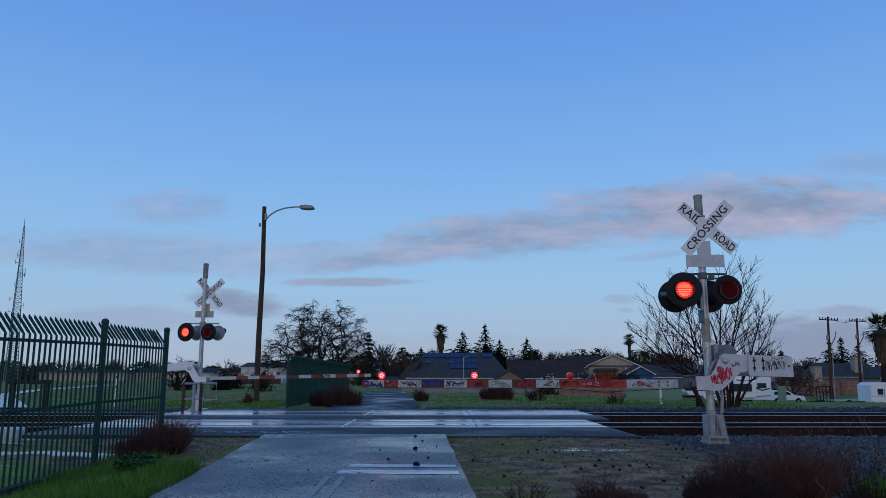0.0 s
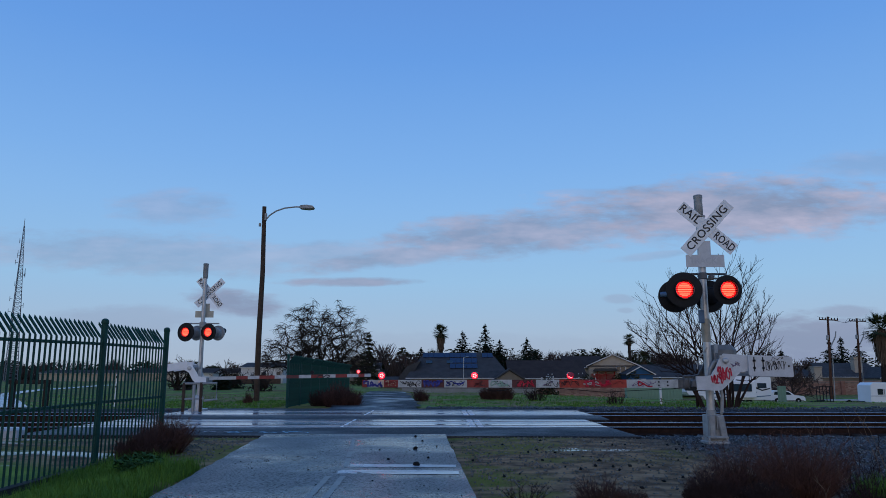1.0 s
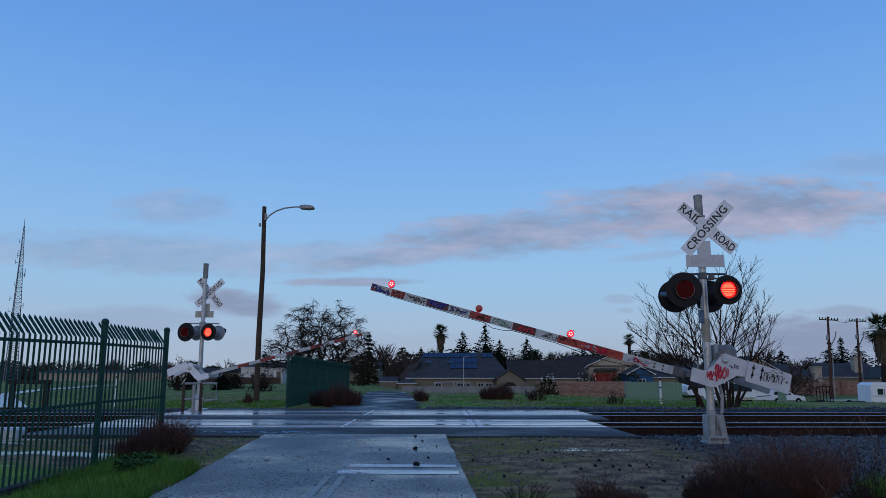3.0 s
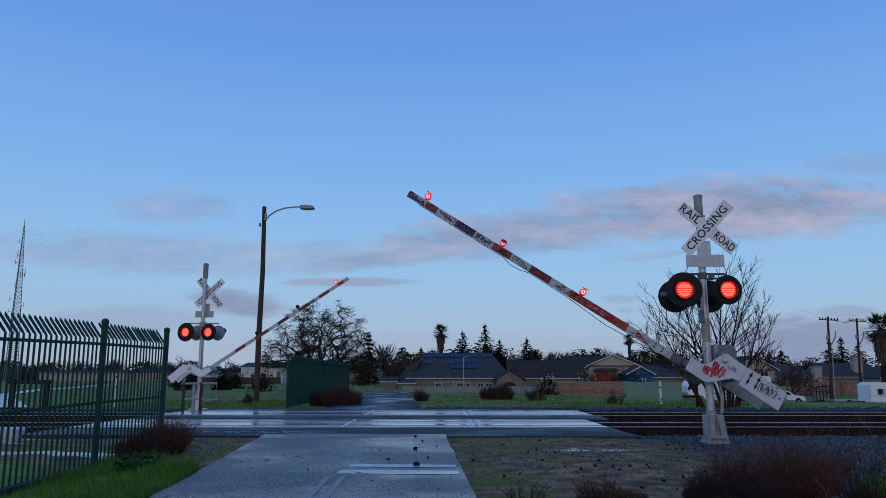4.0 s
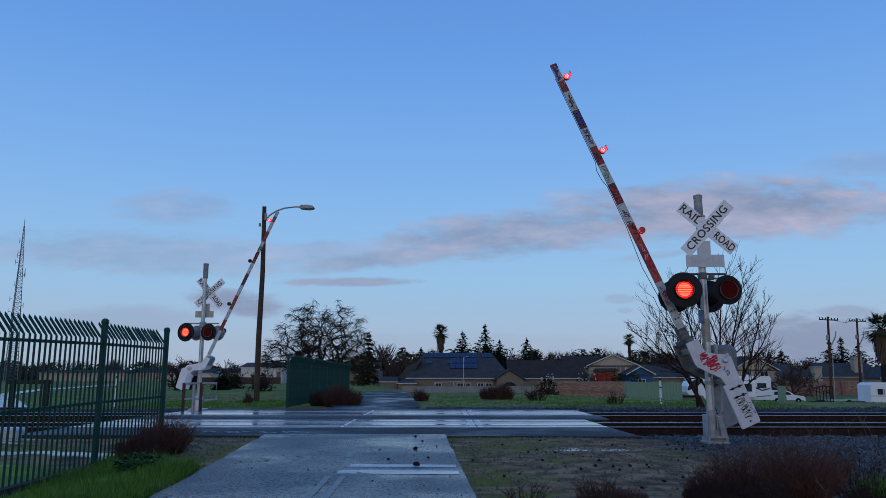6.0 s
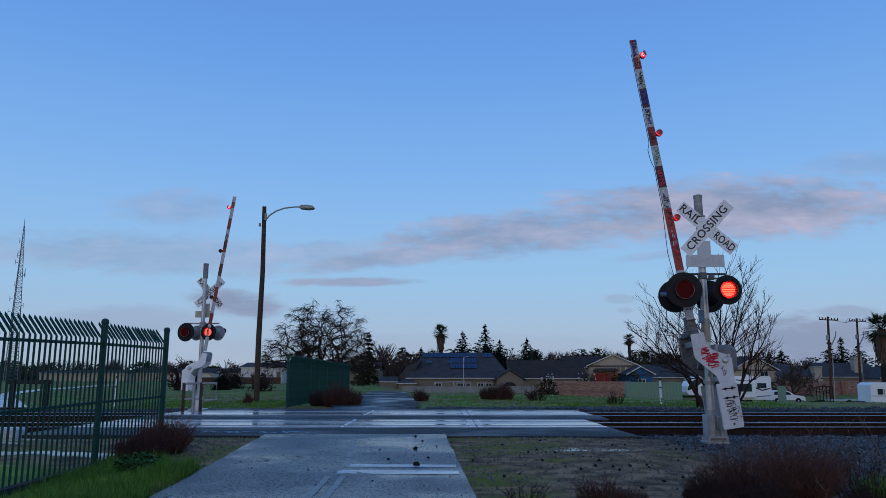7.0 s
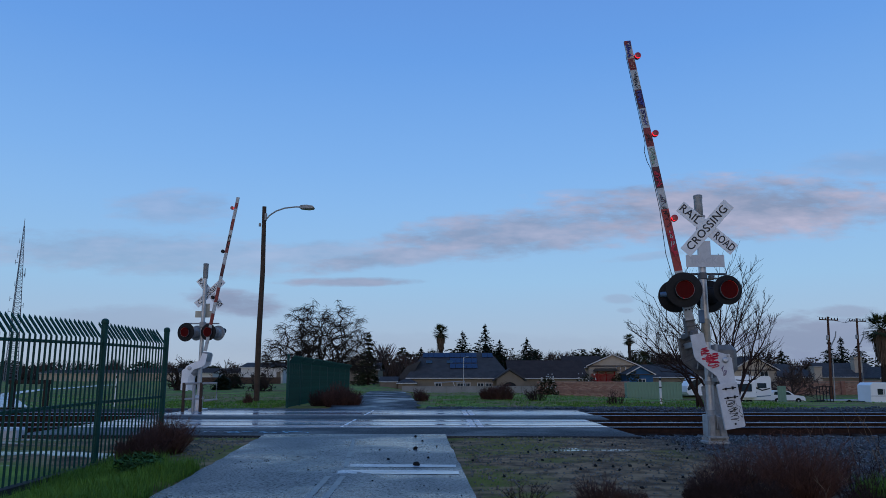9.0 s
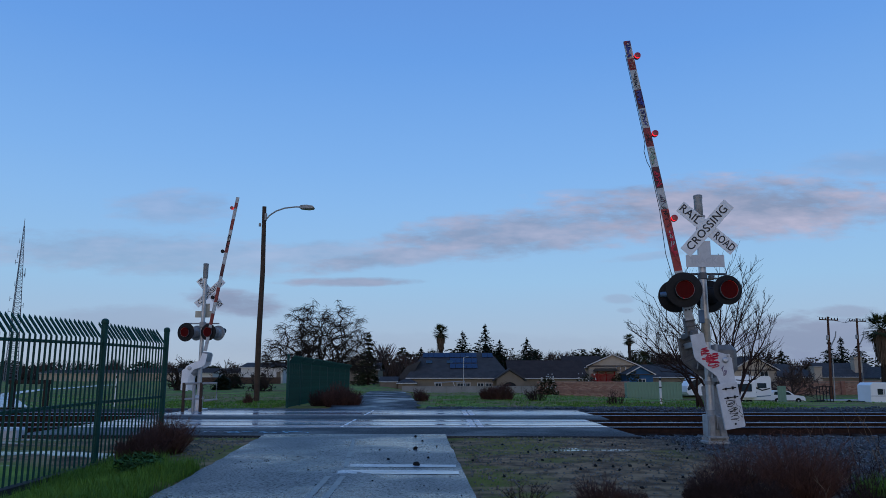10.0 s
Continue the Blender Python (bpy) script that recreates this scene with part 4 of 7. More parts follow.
def far_gate():
    """The barrier of the far side; its arm reaches towards +x."""
    a = thing("gate_arm", "distant red and white railroad gate arm with white counterweight", "gate arm", pose(-8.27, 24.05, 1.37), "gate arms")
    plate = [(-0.42, -0.04), (-0.36, 0.12), (-0.10, 0.17), (0.05, 0.12), (0.22, -0.12), (0.30, -0.26), (0.55, -0.30), (0.55, -0.46), (0.20, -0.46), (0.10, -0.36), (-0.02, -0.14), (-0.15, -0.07)]
    for y in (-0.12, 0.45):
        g = Geo()
        g.prism(plate, y - 0.015, y + 0.015)
        sp = part("side_plate", g, M["sign"], a, "white painted steel side plate")
        g = Geo()
        g.lathe([(0.07, 0.02), (0.07, -0.02), (0.04, -0.03)], 14, "y")
        part("pivot_bolt", g, M["galv"], sp, "", pose(0, y - 0.012, 0))
        g = Geo()
        g.prism([(-0.735, 0.10), (-0.72, 0.13), (-0.12, 0.225), (-0.06, 0.18), (-0.08, 0.02), (-0.30, -0.04), (-0.70, -0.11), (-0.73, -0.08)], y - 0.03, y + 0.02)
        part("counterweight", g, M["sign"], a, "white painted counterweight")
    g = Geo()
    g.tube([(0, -0.15, 0), (0, 0.45, 0)], 0.04, 10)
    part("cross_shaft", g, M["galv_dull"], a)
    g = Geo()
    g.box((0.45, 0.17, -0.37), (0.3, 0.5, 0.16), ch=0.02)
    part("arm_socket", g, M["galv_dull"], a, "grey cast arm socket")
    x = 0.62
    cuts = [0.62, 1.50, 1.88, 2.26, 2.76, 3.14, 3.55, 3.95, 4.35, 4.75, 5.13, 5.50, 5.70, 5.90]
    cols = ["white", "red", "white", "red", "white", "dkred", "white", "red", "white", "red", "white", "red", "white"]
    for x0, x1, c in zip(cuts, cuts[1:], cols):
        g = Geo()
        g.box(((x0 + x1) / 2, 0.0, -0.33 + 0.018 * x0), (x1 - x0, 0.04, 0.105), Euler((0, radians(-1.0), 0)).to_matrix())
        part("arm_board", g, M[c], a)
    rng = random.Random(5)
    part("graffiti", scribble(rng, 0.42, 0.10, 4, 0.016), M["letter"], a, "black scrawl", pose(4.35, -0.024, -0.255))
    for x in (2.4, 3.98):
        gate_lamp(a, x, -0.165 + 0.018 * (x - 2.4), False, None, 0)
    gate_lamp(a, 5.50, -0.11, True, 2, 0)
    return a


FAR_GATE = far_gate()


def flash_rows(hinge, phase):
    """Added slats stand shut before the lens while dark, and turn level while lit; a small lamp has one added flap."""
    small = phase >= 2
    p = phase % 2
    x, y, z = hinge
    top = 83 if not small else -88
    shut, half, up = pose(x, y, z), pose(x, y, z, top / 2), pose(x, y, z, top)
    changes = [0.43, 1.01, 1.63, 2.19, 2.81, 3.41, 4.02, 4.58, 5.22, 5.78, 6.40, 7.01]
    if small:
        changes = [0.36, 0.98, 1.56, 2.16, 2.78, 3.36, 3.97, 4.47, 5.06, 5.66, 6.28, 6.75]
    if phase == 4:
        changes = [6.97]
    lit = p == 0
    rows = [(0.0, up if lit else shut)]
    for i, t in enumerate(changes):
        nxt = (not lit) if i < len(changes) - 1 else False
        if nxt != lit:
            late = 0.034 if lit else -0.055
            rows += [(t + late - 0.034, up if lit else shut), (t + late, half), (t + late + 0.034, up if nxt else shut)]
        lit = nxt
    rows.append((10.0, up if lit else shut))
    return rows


NEAR_SWING = ((0, 0), (2.27, 0), (2.33, 0.7), (2.4, 2.6), (2.5, 5.5), (2.6, 8.0), (2.7, 10.3), (3.2, 18.5), (3.8, 28.7), (4.0, 32.5), (4.25, 36.8), (4.5, 41.0), (5.0, 50.0), (5.5, 58.6), (5.7, 62.3), (6.3, 72.8), (6.8, 80.9), (7.0, 82.7),
              (7.2, 83.8), (7.4, 83.9), (7.5, 83.8), (7.7, 82.7), (7.9, 81.2), (8.0, 80.9), (8.3, 81.8), (8.6, 82.2), (8.9, 81.8), (9.3, 81.5), (10.0, 81.6))
FAR_SWING = ((0, 0), (2.35, 0), (2.42, 1.5), (2.5, 3.6), (2.7, 7.8), (3.2, 17.6), (3.8, 29.1), (4.0, 32.5), (4.25, 37.0), (4.5, 41.5), (5.0, 50.2), (5.5, 58.0), (6.2, 68.6), (6.8, 77.9), (7.0, 81.0), (7.1, 82.5), (7.2, 83.2), (7.4, 83.2),
             (7.5, 82.7), (7.7, 81.0), (7.8, 79.6), (7.9, 78.8), (8.0, 78.7), (8.2, 80.2), (8.5, 81.8), (8.75, 80.7), (9.0, 79.8), (9.5, 80.2), (10.0, 79.9))


def motions():
    lean = 3.2
    walk(NEAR_GATE, [(t, pose(4.79, 12.59, 1.39) @ pose(0, 0, 0, -lean * math.sin(radians(a))) @ pose(0, 0, 0, 0, a, 0)) for t, a in NEAR_SWING])
    walk(FAR_GATE, [(t, pose(-8.27, 24.05, 1.37, 0, -a, 0)) for t, a in FAR_SWING])
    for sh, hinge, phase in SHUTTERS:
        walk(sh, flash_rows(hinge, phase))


# ---- stones ----
M["clod"] = material("dark_clod", (0.012, 0.011, 0.010), 0.7, 0, 0.4, 20, 0.3, 50)
def on_deck(x, y):
    near = -2.9 - 0.1 * (y - 7.15) < x < 0.36 - 0.038 * (y - 7.15) and y < 14.5
    return near or (CROSS_L - 0.1 < x < 4.6 and 14.3 < y < 25.7) or (-4.1 < x < -0.6 and 25 < y < 45)


stones("ballast", 15000, [(3.7, 26, 13.9, 16.5), (3.7, 26, 14.2, 16.6), (4.3, 34, 18.4, 21.8), (4.2, 40, 23.5, 26.6), (-22, -6.5, 14.6, 25.5), (-4, 8, 25.2, 26.6)], (0.03, 0.075), M["ballast"], "dark wet track ballast along the rails", 1, 0.0, on_deck)
stones("shoulder_ballast", 5200, [(4.0, 10, 10.2, 14.3), (4.6, 10, 9.0, 12.5), (4.2, 7.5, 12.0, 14.3)], (0.022, 0.05), M["ballast"], "dark wet ballast spilling down beside the signal", 8, 0.0, on_deck)
stones("road_grit", 1100, [(-2.7, 0.2, 5.8, 14.3)], (0.005, 0.014), M["clod"], "dark grit and crumbs scattered over the road", 3, 0.045)
stones("gravel", 5200, [(0.3, 4.5, 7.2, 14.3), (0.3, 4.5, 7.2, 14.3), (3.6, 9, 8.0, 14.3), (4.2, 7, 10.5, 14.3), (0.3, 4, 8, 14.3), (-4.5, -2.8, 9, 14.3)], (0.008, 0.026), M["pebble"], "loose wet gravel and pebbles on the mud", 2, 0.0, on_deck)


def loose_rock(x, y, s, seed):
    rng = random.Random(seed)
    g = Geo()
    n = 8
    for j, (r, z) in enumerate(((0.7, 0.0), (1.0, 0.35), (0.8, 0.8), (0.35, 1.05))):
        g.v += [(math.cos(k * 6.283 / n) * r * s * rng.uniform(0.8, 1.2), math.sin(k * 6.283 / n) * r * s * rng.uniform(0.8, 1.2), z * s * rng.uniform(0.85, 1.1)) for k in range(n)]
    g.f = [(j * n + k, j * n + (k + 1) % n, (j + 1) * n + (k + 1) % n, (j + 1) * n + k) for j in range(3) for k in range(n)] + [tuple(3 * n + k for k in range(n))]
    g.mi = [0] * len(g.f)
    solid("rock", g, M["clod"], "dark clod of dirt lying on the wet road", "rock", pose(x, y, 0.035), "clods on the road")


for k, (x, y, s) in enumerate(((-0.33, 9.35, 0.045), (-0.42, 11.4, 0.038), (-0.73, 10.0, 0.022), (-0.95, 11.2, 0.016), (-0.35, 12.7, 0.022), (-0.1, 11.8, 0.016), (-0.75, 8.0, 0.014), (-1.6, 8.9, 0.013), (-0.2, 10.2, 0.02), (-1.3, 7.7, 0.014), (-2.0, 10.3, 0.014), (-0.5, 13.6, 0.03))):
    loose_rock(x, y, s, k)


# ---- fences ----
# dark colour of the strip that stands in for the bottom rail
M["kerb"] = material("dark_fence_foot", (0.035, 0.035, 0.033), 0.7, 0, 0.3, 4, 0.2, 30)
def fence(points, label, lean, low, seed, deep=0.0):
    """Steel picket fence; its picket tops bend towards -x. points: (x, y, z) of the posts."""
    f = thing("picket_fence", label, "fence", pose(*points[0]), "green fences")
    o = Vector(points[0])
    g = Geo()
    g.tube([(0, 0, -0.15 - deep), (0, 0, 1.90)], 0.048, 12)
    g.lathe([(0.052, 1.88), (0.056, 1.90), (0.05, 1.94), (0.02, 1.96)], 12)
    post = g.mesh("post", M["green_fence"], True)
    g = Geo()
    s = 0.0135
    prof = [(0, 0.06 - deep), (0, 1.66), (-0.03, 1.70), (-0.165, 1.885), (-0.175, 1.92)]
    g.tube([(x, 0, z) for x, z in prof], [s * 1.3, s * 1.3, s * 1.3, s * 1.25, 0.003], 4)
    pick = g.mesh("picket", M["green_fence"])
    for p in points:
        part("post", post, None, f, at=Matrix.Translation(Vector(p) - o))
    rng = random.Random(seed)
    for a, b in zip(points, points[1:]):
        a, b = Vector(a) - o, Vector(b) - o
        d = b - a
        n = round(d.length / 0.118)
        ang = math.degrees(math.atan2(d.y, d.x))
        for z, hh in ((1.585, 0.04), (low, 0.04)):
            g = Geo()
            g.box((d.length / 2, 0, z), (d.length - 0.08, 0.04, hh), ch=0.006)
            part("rail", g, M["green_fence"], f, at=pose(a.x, a.y, a.z, 0, -math.degrees(math.asin(d.z / d.length)), ang))
        for k in range(1, n):
            p = a + d * (k / n)
            part("picket", pick, None, f, at=pose(p.x + 0.025, p.y, p.z, rng.uniform(-0.12, 0.12), rng.uniform(-0.15, 0.15), lean))
    return f


fence([(-4.94, 13.0, 0.03), (-5.0, 10.73, 0.015), (-5.08, 8.15, -0.03), (-5.16, 5.7, -0.06)], "tall green steel picket fence with bent tops beside the road", 0, 0.745, 1, 0.17)
fence([(-5.62 - 0.013 * k * 2.4, 26.6 + 2.4 * k, -0.05 - 0.012 * k) for k in range(9)], "long green steel picket fence beyond the tracks", 180, 0.9, 2)
# strip added along the fence foot in place of its dark bottom rail
g = Geo()
g.add([(-5.16, 5.5, -0.18), (-5.03, 5.5, -0.18), (-5.03, 5.5, -0.4), (-5.16, 5.5, -0.4), (-4.94, 13.0, -0.04), (-4.80, 13.0, -0.04), (-4.80, 13.0, -0.3), (-4.94, 13.0, -0.3)], [(0, 1, 5, 4), (1, 2, 6, 5), (3, 0, 4, 7), (0, 3, 2, 1), (4, 5, 6, 7)])
solid("fence_foot_strip", g, M["kerb"], "dark strip standing in for the green fence's bottom rail", "kerb", kind="structure")


# ---- street lamp and utility poles ----
def street_lamp():
    x, y = -8.34, 33.0
    s = thing("street_lamp", "tall weathered wooden pole with curved arm and cobra-head lamp", "street lamp", pose(x, y, ground_z(x, y) - 0.12))
    g = Geo()
    g.tube([(0, 0, -0.2), (-0.02, 0, 3), (0.03, 0, 6), (-0.02, 0, 9.05)], [0.135, 0.125, 0.11, 0.095], 14)
    part("pole", g, M["wood_pole"], s, "weathered brown timber pole", smooth=True)
    g = Geo()
    g.tube([(0.08, -0.05, 8.40), (0.25, -0.05, 8.62), (0.55, -0.05, 8.83), (0.95, -0.05, 8.97), (1.45, -0.05, 9.03), (1.75, -0.05, 9.02)], 0.034, 8)
    g.box((0.08, -0.05, 8.55), (0.10, 0.12, 0.34), ch=0.01)
    g.lathe([(0.05, 8.1), (0.06, 8.12), (0.05, 8.25)], 8, "z", (-0.18, -0.05, 0))
    part("arm", g, M["galv_dull"], s, "curved grey steel arm", smooth=True)
    g = Geo()
    prof = [(1.62, 9.00), (1.70, 8.93), (1.95, 8.90), (2.28, 8.92), (2.34, 8.97), (2.28, 9.05), (2.0, 9.10), (1.72, 9.08)]
    g.prism(prof, -0.20, 0.10)
    g.prism([(a * 0.9 + 0.2, b * 0.9 + 0.905) for a, b in prof], -0.24, 0.14)
    part("luminaire", g, M["galv_dull"], s, "grey cobra-head luminaire")
    g = Geo()
    g.lathe([(0.12, 8.885), (0.13, 8.91)], 12, "z", (2.08, -0.05, 0))
    part("glass", g, M["lens_clear"], s, "unlit lamp glass")


M["lens_clear"] = material("milky_lamp_glass", (0.5, 0.5, 0.48), 0.15, 0, 0.1)
street_lamp()


def utility_pole(x, y, zt, arms, lean):
    z0 = ground_z(x, y)
    s = thing("utility_pole", "weathered wooden utility pole with crossarms and wires", "utility pole", pose(x, y, z0, 0, lean, 0), "utility poles")
    hgt = zt - z0
    g = Geo()
    g.tube([(0, 0, -0.3), (0, 0, hgt * 0.5), (0, 0, hgt)], [0.22, 0.19, 0.15], 10)
    part("pole", g, M["pole_red"], s, "reddish brown timber pole", smooth=True)
    g = Geo()
    g.tube([(0.35, -0.25, 0), (0.3, -0.25, hgt * 0.55)], 0.07, 6)
    part("riser_pipe", g, M["galv_dull"], s, "pale riser pipe")
    for az in arms:
        g = Geo()
        g.box((0, -0.2, hgt - az), (2.9, 0.14, 0.16), ch=0.02)
        ca = part("crossarm", g, M["pole_red"], s)
        for k in (-1.35, -0.9, -0.45, 0.45, 0.9, 1.35):
            g = Geo()
            g.lathe([(0.03, 0.05), (0.09, 0.1), (0.05, 0.2), (0.09, 0.24), (0.04, 0.34)], 8, "z", (k, -0.2, hgt - az))
            part("insulator", g, M["black"], ca)
    g = Geo()
    g.tube([(0.15, -0.2, hgt - 4.5), (0.9, -0.2, hgt - 3.0), (1.0, -0.2, hgt - 2.2)], 0.09, 6)
    g.lathe([(0.05, hgt - 3.6), (0.22, hgt - 3.5), (0.22, hgt - 2.9), (0.05, hgt - 2.8)], 8, "z", (-0.35, -0.3, 0))
    part("switch_gear", g, M["galv_dull"], s, "grey pole-top equipment")


M["pole_red"] = material("reddish_pole_timber", (0.085, 0.042, 0.028), 0.85, 0, 0.3, 3, 0.3, 20)
utility_pole(57.95, 110, 9.9, (0.5,), 2.4)
utility_pole(70.9, 125, 10.8, (0.5,), 2.2)
g = Geo()
for k in (-1.5, 0.0, 1.5):
    g.tube([(58.3 + k, 109.8, 9.9), (62, 114, 9.5), (66, 119, 9.6), (71.3 + k, 124.8, 10.8)], 0.025, 3)
    g.tube([(71.3 + k, 124.8, 10.8), (90, 138, 9.9), (120, 160, 11.5)], 0.025, 3)
solid("power_lines", g, M["black"], "thin power lines strung between the utility poles", "power line")


def radio_tower():
    s = thing("radio_tower", "tall thin steel lattice radio tower in the distance", "radio tower", pose(-94.6, 160, -2))
    g = Geo()
    legs = []
    for k in range(3):
        a = k * 2.094 + 0.4
        pts = [(1.75 * (1 - t * 0.93) * math.cos(a), 1.75 * (1 - t * 0.93) * math.sin(a), 36.4 * t) for t in (0, 0.25, 0.5, 0.75, 1)]
        legs.append(pts)
        g.tube(pts, [0.09, 0.09, 0.08, 0.07, 0.05], 5)
    g.tube([(0, 0, 36), (0, 0, 38)], 0.06, 5)
    part("legs", g, M["tower"], s)
    g = Geo()
    for i in range(44):
        t0, t1 = i / 44, (i + 1) / 44
        for k in range(3):
            a, b = k * 2.094 + 0.4, ((k + 1 + i) % 3) * 2.094 + 0.4
            b = (k + 1) * 2.094 + 0.4
            r0, r1 = 1.75 * (1 - t0 * 0.93), 1.75 * (1 - t1 * 0.93)
            g.tube([(r0 * math.cos(a), r0 * math.sin(a), 36.4 * t0), (r1 * math.cos(b), r1 * math.sin(b), 36.4 * t1)], 0.045, 3)
            g.tube([(r0 * math.cos(a), r0 * math.sin(a), 36.4 * t0), (r0 * math.cos(b), r0 * math.sin(b), 36.4 * t0)], 0.035, 3)
    part("bracing", g, M["tower"], s)
    g = Geo()
    rng = random.Random(3)
    for k in range(14):
        z, a = rng.uniform(12, 33), rng.uniform(0, 6.28)
        r = 1.75 * (1 - z / 36.4 * 0.93)
        g.tube([(r * math.cos(a), r * math.sin(a), z), (r * math.cos(a) * 1 + 0.5 * math.cos(a), r * math.sin(a) + 0.5 * math.sin(a), z)], 0.05, 4)
        g.tube([(r * math.cos(a) + 0.5 * math.cos(a), r * math.sin(a) + 0.5 * math.sin(a), z - 0.5), (r * math.cos(a) + 0.5 * math.cos(a), r * math.sin(a) + 0.5 * math.sin(a), z + 0.6)], 0.06, 4)
    part("antennas", g, M["tower"], s)


M["tower"] = material("grey_tower_steel", (0.16, 0.17, 0.19), 0.6, 0.2, 0.2, 2)
radio_tower()


# ---- plants ----
def grow(g, rng, p, d, length, r, depth, spread, lift, droop, kids, thin):
    """One branch and its side branches, as tapered tubes."""
    pts, rad = [p.copy()], [r]
    n = 5 if depth > 1 else 4
    for i in range(n):
        d = (d + Vector((rng.uniform(-1, 1), rng.uniform(-1, 1), rng.uniform(-1, 1))) * 0.27 + Vector((0, 0, lift if depth > 1 else lift - droop)) * 0.14).normalized()
        p = p + d * (length / n)
        pts.append(p.copy())
        rad.append(max(thin, r * (1 - 0.62 * (i + 1) / n)))
    g.tube(pts, rad, 6 if depth > 3 else (4 if depth > 1 else 3), caps=False)
    if depth <= 0:
        return
    for k in range(kids[depth]):
        t = 0.3 + 0.7 * (k + rng.random()) / kids[depth]
        i = min(n - 1, int(t * n))
        q = pts[i].lerp(pts[i + 1], t * n - i)
        axis = (pts[i + 1] - pts[i]).normalized()
        side = axis.cross(Vector((rng.uniform(-1, 1), rng.uniform(-1, 1), rng.uniform(-1, 1)))).normalized()
        nd = (axis * math.cos(spread) + side * math.sin(spread) * rng.uniform(0.7, 1.3)).normalized()
        grow(g, rng, q, nd, length * rng.uniform(0.48, 0.72), max(thin, rad[i] * 0.62), depth - 1, spread, lift, droop, kids, thin)


def bare_tree(x, y, stems, height, r, depth, kids, spread, lift, droop, thin, mat, label, seed, fan=0.6, zoff=0.0, group="", turn=0.0):
    rng = random.Random(seed)
    t = thing("bare_tree", label, "tree", pose(x, y, ground_z(x, y) + zoff, 0, 0, turn), group)
    gt, gc = Geo(), Geo()
    for k in range(stems):
        a = 6.283 * k / stems + rng.uniform(-0.4, 0.4)
        f = fan * rng.uniform(0.5, 1.1) if stems > 1 else 0.05
        d = Vector((math.cos(a) * f, math.sin(a) * f, 1)).normalized()
        base = Vector((math.cos(a) * r * 1.3, math.sin(a) * r * 1.3, -0.1)) if stems > 1 else Vector((0, 0, -0.1))
        # the stem up to the first fork
        top = base + d * height * 0.16
        gt.tube([base, base.lerp(top, 0.5) + Vector((rng.uniform(-0.05, 0.05), rng.uniform(-0.05, 0.05), 0)), top], [r * 1.35, r * 1.1, r], 8)
        if stems > 1:
            grow(gc, rng, top, d, height * 0.62, r, depth, spread, lift, droop, kids, thin)
        else:
            limbs = 9
            for j in range(limbs):
                b = 6.283 * j * 0.381966 + rng.uniform(-0.2, 0.2)
                el = (j + 0.5) / limbs
                dd = Vector((math.cos(b) * fan * (1.25 - el), math.sin(b) * fan * (1.25 - el), 0.30 + el)).normalized()
                grow(gc, rng, top - Vector((0, 0, 0.1 + 0.25 * (1 - el))), dd, height * (0.56 + 0.06 * (1 - el)), r * 0.6, depth, spread, lift, droop, kids, thin)
    part("trunk", gt, mat, t, smooth=True)
    part("crown", gc, mat, t, "bare branches and twigs")
    return t




